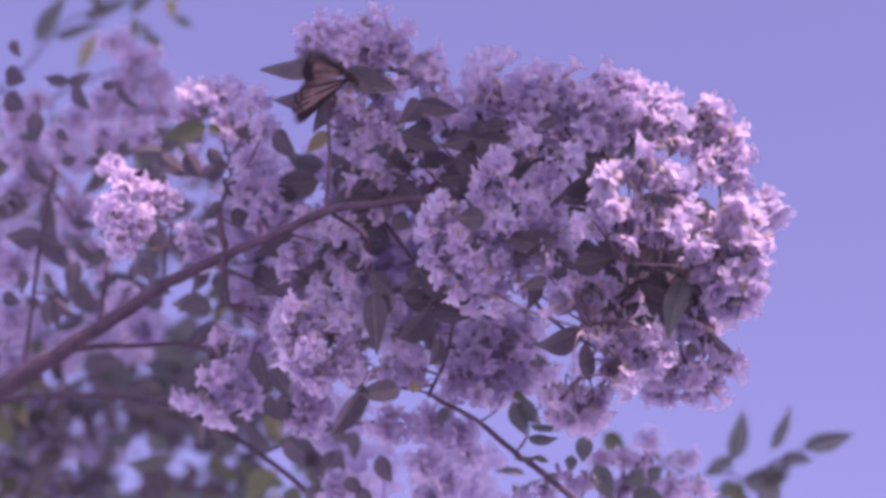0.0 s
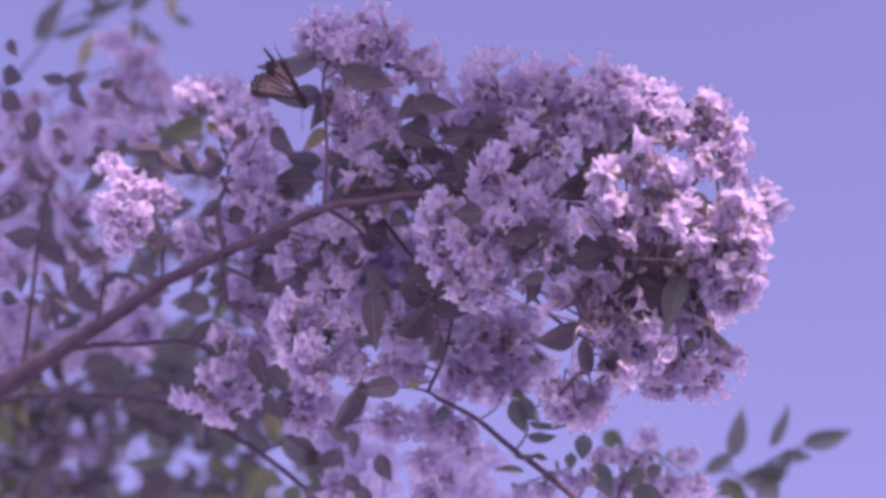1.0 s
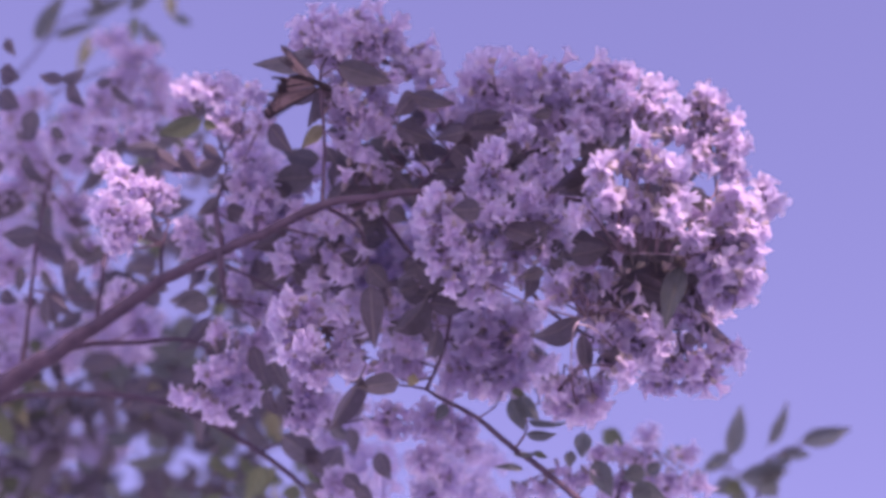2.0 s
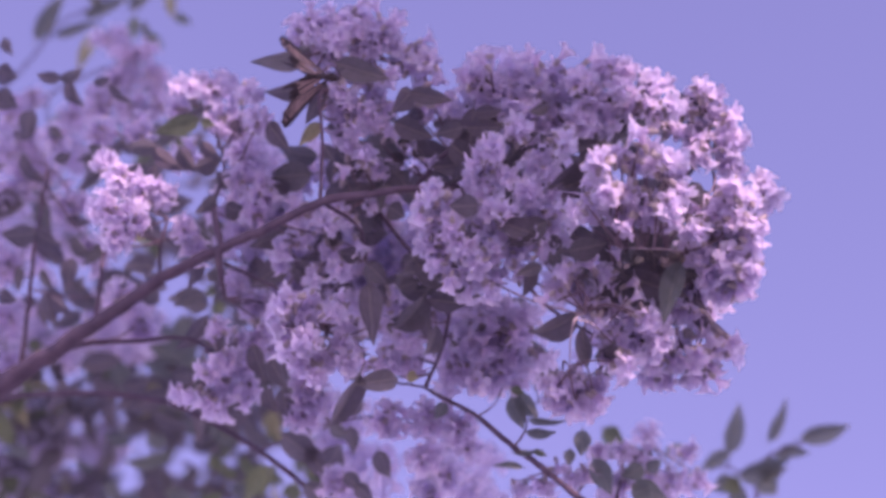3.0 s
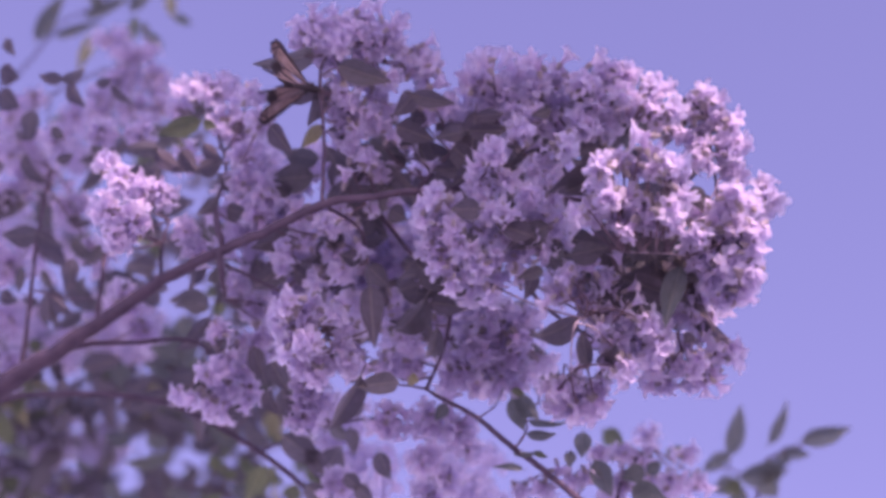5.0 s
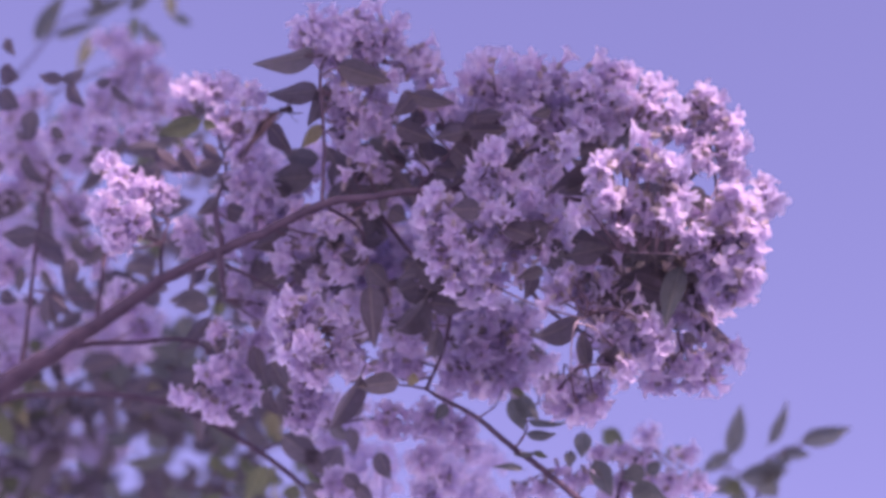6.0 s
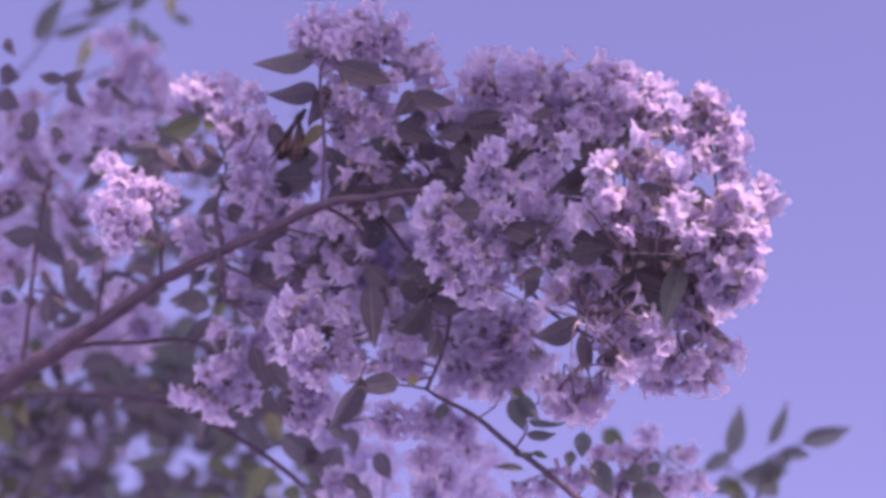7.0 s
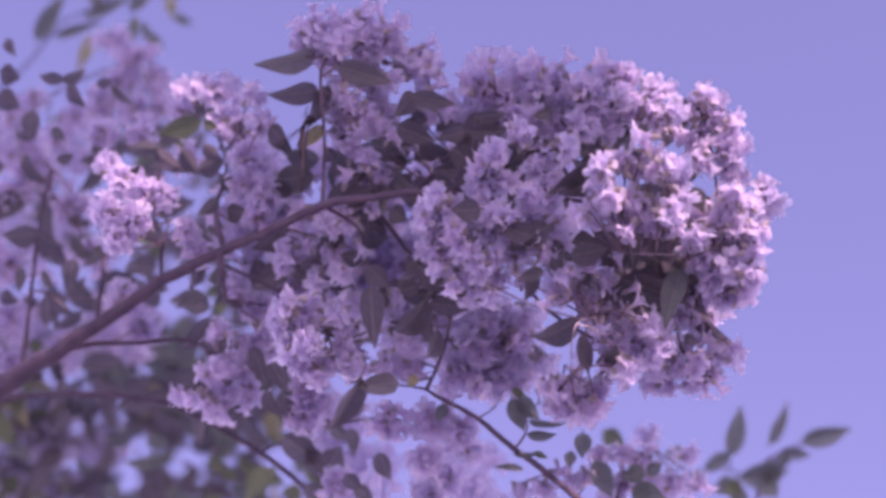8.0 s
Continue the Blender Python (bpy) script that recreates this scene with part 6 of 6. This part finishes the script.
# ---- what moves ----
def sway(ob, foot, share):
    """A slow swing of a branch about its foot in the wind."""
    rest = ob.matrix_basis.copy()
    p = spot(*foot)
    rows = []
    for t, f in ((0.0, 1.0), (0.5, 0.68), (1.0, 0.52), (1.5, 0.27), (2.2, 0.02), (2.8, -0.20), (3.0, -0.38), (3.25, -0.20), (3.5, 0.03), (4.0, -0.01), (4.5, 0.0), (6.0, 0.0), (7.0, 0.03), (7.5, 0.12), (8.0, 0.10)):
        m = Matrix.Translation(p) @ Matrix.Rotation(0.0134 * share * f, 4, AWAY) @ Matrix.Translation(-p)
        rows.append((t, m @ rest))
    walk(ob, rows)


def motions():
    sway(main_branch, (-0.5119, -0.238, 0.25), 1)
    sway(upper_branch, (-0.6027, -0.1043, 0.4), 0.9)
    sway(tall_sprig, (-0.6263, 0.1227, 0.75), 0.5)
    sway(low_left_branch, (-0.5024, -0.2885, 0.3), 0.55)
    sway(lower_branch, (-0.4989, -0.3341, 0.12), 0.5)
    sway(right_sprig, (-0.1147, -0.4421, 0.55), 0.86)
    walk(BUTTERFLY, [
        (0, pose(-0.0786, 0.9933, 3.0053, -63.9, -4.8, 52.6)),
        (0.1, pose(-0.0814, 0.9933, 3.0053, -41.6, -55.8, 21.7)),
        (0.2, pose(-0.0851, 0.9933, 3.0053, -61.5, -11.8, 41.7)),
        (0.3, pose(-0.0865, 0.9923, 3.0061, -23.4, -56.3, -7.1)),
        (0.4, pose(-0.0967, 0.9977, 3.0016, -52.3, -4.8, 56.5)),
        (0.5, pose(-0.0911, 0.9977, 3.0016, -49.7, -18.9, 20.8)),
        (0.6, pose(-0.0832, 0.9995, 3.0002, -65.7, -7.2, 42.4)),
        (0.7, pose(-0.0869, 1.0012, 2.9987, -66.6, -5.7, 51.0)),
        (0.8, pose(-0.1014, 1.0073, 2.9936, -64.3, -11.8, 65.7)),
        (0.9, pose(-0.1167, 1.0038, 2.9965, -41.8, 0.7, 88.5)),
        (1, pose(-0.1181, 1.0055, 2.9951, -34.0, 0.0, 70.5)),
        (1.1, pose(-0.1265, 1.0038, 2.9965, -26.6, 3.0, 89.7)),
        (1.2, pose(-0.1274, 1.0026, 2.9975, -26.1, -2.8, 49.4)),
        (1.3, pose(-0.1167, 1.0026, 2.9975, -52.2, -1.1, 73.0)),
        (1.4, pose(-0.1111, 1.0026, 2.9975, -52.5, -28.6, 50.4)),
        (1.5, pose(-0.1181, 1.0026, 2.9975, -49.3, -13.6, 61.6)),
        (1.6, pose(-0.0990, 1.0016, 2.9983, -35.2, -59.3, 13.8)),
        (1.7, pose(-0.1004, 0.9970, 3.0022, -53.3, -39.2, 30.9)),
        (1.9, pose(-0.0972, 0.9987, 3.0007, -55.2, -37.1, 48.8)),
        (2.1, pose(-0.1042, 0.9995, 3.0002, -52.5, -22.7, 56.6)),
        (2.3, pose(-0.0958, 0.9980, 3.0014, -50.6, -24.6, 44.2)),
        (2.5, pose(-0.0995, 1.0005, 2.9992, -56.7, -40.5, 56.6)),
        (2.8, pose(-0.0972, 1.0005, 2.9992, -56.6, -37.2, 54.8)),
        (2.9, pose(-0.0939, 0.9952, 3.0037, -59.0, -41.5, 51.2)),
        (3, pose(-0.0944, 0.9941, 3.0046, -62.0, -43.3, 50.2)),
        (3.1, pose(-0.1144, 0.9995, 3.0002, -42.9, -13.8, 46.2)),
        (3.2, pose(-0.1325, 0.9923, 3.0061, -31.5, 7.1, 74.4)),
        (3.3, pose(-0.1265, 0.9888, 3.0091, -22.8, -35.3, 13.7)),
        (3.4, pose(-0.0990, 0.9931, 3.0055, -54.3, -27.0, 57.0)),
        (3.5, pose(-0.0814, 1.0055, 2.9951, -49.6, -13.6, 54.2)),
        (3.6, pose(-0.1018, 1.0038, 2.9965, -38.6, -26.4, 48.7)),
        (3.7, pose(-0.1042, 1.0055, 2.9951, -43.1, -31.6, 57.6)),
        (3.8, pose(-0.0990, 1.0026, 2.9975, -48.2, -38.5, 47.1)),
        (3.9, pose(-0.1074, 1.0044, 2.9960, -59.1, -44.4, 72.1)),
        (4, pose(-0.1111, 0.9991, 3.0004, -49.9, -42.8, 75.1)),
        (4.1, pose(-0.1079, 0.9991, 3.0004, -50.7, -43.2, 75.3)),
        (4.2, pose(-0.1042, 1.0026, 2.9975, -62.5, -45.6, 73.6)),
        (4.3, pose(-0.1009, 1.0016, 2.9983, -65.7, -46.3, 72.6)),
        (4.4, pose(-0.1023, 1.0016, 2.9983, -63.1, -45.6, 72.5)),
        (4.5, pose(-0.0935, 0.9987, 3.0007, -58.7, -41.4, 52.6)),
        (4.6, pose(-0.0865, 0.9995, 3.0002, -62.1, -43.4, 50.1)),
        (4.7, pose(-0.0958, 1.0016, 2.9983, -50.1, -42.9, 35.3)),
        (4.9, pose(-0.1046, 1.0088, 3.0028, -51.8, -42.4, 45.7)),
        (5.1, pose(-0.1192, 1.0080, 3.0138, -43.8, -33.3, 42.7)),
        (5.3, pose(-0.1339, 1.0181, 3.0158, -45.3, -38.1, 32.0)),
        (5.5, pose(-0.1487, 1.0246, 3.0208, -42.7, -31.7, 29.1)),
        (5.8, pose(-0.1521, 1.0364, 3.0266, -40.7, -9.9, 37.9)),
        (5.9, pose(-0.1381, 1.0402, 3.0286, -48.9, -29.9, 31.3)),
        (6, pose(-0.1346, 1.0536, 3.0396, -100.4, -53.1, 73.7)),
        (6.1, pose(-0.1337, 1.0584, 3.0355, -50.5, -46.8, -12.3)),
        (6.2, pose(-0.1298, 1.0625, 3.0321, -15.1, -60.5, -67.2)),
        (6.3, pose(-0.1317, 1.0584, 3.0355, 17.9, -63.2, -109.2)),
        (6.4, pose(-0.1332, 1.0551, 3.0383, -1.3, -117.8, -89.6)),
        (6.5, pose(-0.1337, 1.0573, 3.0365, -1.3, -115.2, -89.4)),
        (6.6, pose(-0.1317, 1.0532, 3.0399, 12.8, -119.8, -93.6)),
        (6.7, pose(-0.1284, 1.0595, 3.0346, 14.3, -112.2, -96.9)),
        (6.8, pose(-0.1322, 1.0569, 3.0368, 41.0, -115.7, -107.4)),
        (6.9, pose(-0.1289, 1.0569, 3.0368, 27.2, -117.6, -99.5)),
        (7, pose(-0.1245, 1.0606, 3.0337, -44.8, -56.8, -27.6)),
        (7.1, pose(-0.1260, 1.0595, 3.0346, -52.1, -39.7, -13.0)),
        (7.2, pose(-0.1250, 1.0577, 3.0361, -56.3, -33.5, -4.1)),
        (7.3, pose(-0.1240, 1.0577, 3.0361, -31.2, -68.1, -53.4)),
        (7.4, pose(-0.1197, 1.0565, 3.0371, 47.7, -120.1, -105.3)),
        (7.5, pose(-0.1187, 1.0547, 3.0386, 43.9, -120.2, -103.4)),
        (7.6, pose(-0.1202, 1.0565, 3.0371, 55.0, -120.5, -107.9)),
        (7.7, pose(-0.1192, 1.0584, 3.0355, 61.1, -121.1, -110.0)),
        (7.8, pose(-0.1149, 1.0573, 3.0365, 61.7, -121.9, -108.7)),
        (7.9, pose(-0.1139, 1.0591, 3.0349, 60.1, -121.4, -108.8)),
        (8, pose(-0.1153, 1.0610, 3.0333, 38.0, -121.0, -100.3)),
    ])
    left = [
        (0, pose(0, 0, 0, 62.1)),
        (0.1, pose(0, 0, 0, 74.6)),
        (0.2, pose(0, 0, 0, 70.4)),
        (0.3, pose(0, 0, 0, 73.8)),
        (0.4, pose(0, 0, 0, 71.3)),
        (0.5, pose(0, 0, 0, 65.9)),
        (0.6, pose(0, 0, 0, 65.0)),
        (0.7, pose(0, 0, 0, 63.7)),
        (0.8, pose(0, 0, 0, 75.2)),
        (0.9, pose(0, 0, 0, 71.4)),
        (1, pose(0, 0, 0, 71.6)),
        (1.1, pose(0, 0, 0, 74.3)),
        (1.2, pose(0, 0, 0, 74.0)),
        (1.3, pose(0, 0, 0, 70.3)),
        (1.4, pose(0, 0, 0, 74.3)),
        (1.5, pose(0, 0, 0, 70.4)),
        (1.6, pose(0, 0, 0, 65.2)),
        (1.7, pose(0, 0, 0, 61.1)),
        (1.9, pose(0, 0, 0, 53.3)),
        (2.1, pose(0, 0, 0, 65.0)),
        (2.3, pose(0, 0, 0, 47.5)),
        (2.5, pose(0, 0, 0, 60.2)),
        (2.8, pose(0, 0, 0, 58.7)),
        (2.9, pose(0, 0, 0, 51.4)),
        (3, pose(0, 0, 0, 52.1)),
        (3.1, pose(0, 0, 0, 68.7)),
        (3.2, pose(0, 0, 0, 70.3)),
        (3.3, pose(0, 0, 0, 76.0)),
        (3.4, pose(0, 0, 0, 56.7)),
        (3.5, pose(0, 0, 0, 48.8)),
        (3.6, pose(0, 0, 0, 47.7)),
        (3.7, pose(0, 0, 0, 46.8)),
        (3.8, pose(0, 0, 0, 50.2)),
        (3.9, pose(0, 0, 0, 48.6)),
        (4, pose(0, 0, 0, 52.6)),
        (4.1, pose(0, 0, 0, 55.0)),
        (4.2, pose(0, 0, 0, 57.1)),
        (4.3, pose(0, 0, 0, 54.9)),
        (4.4, pose(0, 0, 0, 52.5)),
        (4.5, pose(0, 0, 0, 53.6)),
        (4.6, pose(0, 0, 0, 52.0)),
        (4.7, pose(0, 0, 0, 46.6)),
        (4.9, pose(0, 0, 0, 54.7)),
        (5.1, pose(0, 0, 0, 54.0)),
        (5.3, pose(0, 0, 0, 61.7)),
        (5.5, pose(0, 0, 0, 63.1)),
        (5.8, pose(0, 0, 0, 77.4)),
        (5.9, pose(0, 0, 0, 68.1)),
        (6, pose(0, 0, 0, 70.2)),
        (6.1, pose(0, 0, 0, 77.9)),
        (6.2, pose(0, 0, 0, 72.9)),
        (6.3, pose(0, 0, 0, 68.1)),
        (6.4, pose(0, 0, 0, 55.0)),
        (6.5, pose(0, 0, 0, 42.7)),
        (6.6, pose(0, 0, 0, 72.8)),
        (6.7, pose(0, 0, 0, 33.7)),
        (6.8, pose(0, 0, 0, 36.2)),
        (6.9, pose(0, 0, 0, 48.1)),
        (7, pose(0, 0, 0, 76.3)),
        (7.1, pose(0, 0, 0, 77.6)),
        (7.2, pose(0, 0, 0, 79.1)),
        (7.3, pose(0, 0, 0, 80.3)),
        (7.4, pose(0, 0, 0, 49.2)),
        (7.5, pose(0, 0, 0, 53.2)),
        (7.6, pose(0, 0, 0, 45.6)),
        (7.7, pose(0, 0, 0, 43.3)),
        (7.8, pose(0, 0, 0, 47.2)),
        (7.9, pose(0, 0, 0, 46.2)),
        (8, pose(0, 0, 0, 67.0)),
    ]
    right = [
        (0, pose(0, 0, 0, -62.1)),
        (0.1, pose(0, 0, 0, -74.6)),
        (0.2, pose(0, 0, 0, -70.4)),
        (0.3, pose(0, 0, 0, -73.8)),
        (0.4, pose(0, 0, 0, -71.3)),
        (0.5, pose(0, 0, 0, -65.9)),
        (0.6, pose(0, 0, 0, -65.0)),
        (0.7, pose(0, 0, 0, -63.7)),
        (0.8, pose(0, 0, 0, -75.2)),
        (0.9, pose(0, 0, 0, -71.4)),
        (1, pose(0, 0, 0, -71.6)),
        (1.1, pose(0, 0, 0, -74.3)),
        (1.2, pose(0, 0, 0, -74.0)),
        (1.3, pose(0, 0, 0, -70.3)),
        (1.4, pose(0, 0, 0, -74.3)),
        (1.5, pose(0, 0, 0, -70.4)),
        (1.6, pose(0, 0, 0, -65.2)),
        (1.7, pose(0, 0, 0, -61.1)),
        (1.9, pose(0, 0, 0, -53.3)),
        (2.1, pose(0, 0, 0, -65.0)),
        (2.3, pose(0, 0, 0, -47.5)),
        (2.5, pose(0, 0, 0, -60.2)),
        (2.8, pose(0, 0, 0, -58.7)),
        (2.9, pose(0, 0, 0, -51.4)),
        (3, pose(0, 0, 0, -52.1)),
        (3.1, pose(0, 0, 0, -68.7)),
        (3.2, pose(0, 0, 0, -70.3)),
        (3.3, pose(0, 0, 0, -76.0)),
        (3.4, pose(0, 0, 0, -56.7)),
        (3.5, pose(0, 0, 0, -48.8)),
        (3.6, pose(0, 0, 0, -47.7)),
        (3.7, pose(0, 0, 0, -46.8)),
        (3.8, pose(0, 0, 0, -50.2)),
        (3.9, pose(0, 0, 0, -48.6)),
        (4, pose(0, 0, 0, -52.6)),
        (4.1, pose(0, 0, 0, -55.0)),
        (4.2, pose(0, 0, 0, -57.1)),
        (4.3, pose(0, 0, 0, -54.9)),
        (4.4, pose(0, 0, 0, -52.5)),
        (4.5, pose(0, 0, 0, -53.6)),
        (4.6, pose(0, 0, 0, -52.0)),
        (4.7, pose(0, 0, 0, -46.6)),
        (4.9, pose(0, 0, 0, -54.7)),
        (5.1, pose(0, 0, 0, -54.0)),
        (5.3, pose(0, 0, 0, -61.7)),
        (5.5, pose(0, 0, 0, -63.1)),
        (5.8, pose(0, 0, 0, -77.4)),
        (5.9, pose(0, 0, 0, -68.1)),
        (6, pose(0, 0, 0, -70.2)),
        (6.1, pose(0, 0, 0, -77.9)),
        (6.2, pose(0, 0, 0, -72.9)),
        (6.3, pose(0, 0, 0, -68.1)),
        (6.4, pose(0, 0, 0, -55.0)),
        (6.5, pose(0, 0, 0, -42.7)),
        (6.6, pose(0, 0, 0, -72.8)),
        (6.7, pose(0, 0, 0, -33.7)),
        (6.8, pose(0, 0, 0, -36.2)),
        (6.9, pose(0, 0, 0, -48.1)),
        (7, pose(0, 0, 0, -76.3)),
        (7.1, pose(0, 0, 0, -77.6)),
        (7.2, pose(0, 0, 0, -79.1)),
        (7.3, pose(0, 0, 0, -80.3)),
        (7.4, pose(0, 0, 0, -49.2)),
        (7.5, pose(0, 0, 0, -53.2)),
        (7.6, pose(0, 0, 0, -45.6)),
        (7.7, pose(0, 0, 0, -43.3)),
        (7.8, pose(0, 0, 0, -47.2)),
        (7.9, pose(0, 0, 0, -46.2)),
        (8, pose(0, 0, 0, -67.0)),
    ]
    for wing in WINGS[1]:
        walk(wing, left)
    for wing in WINGS[-1]:
        walk(wing, right)


motions()
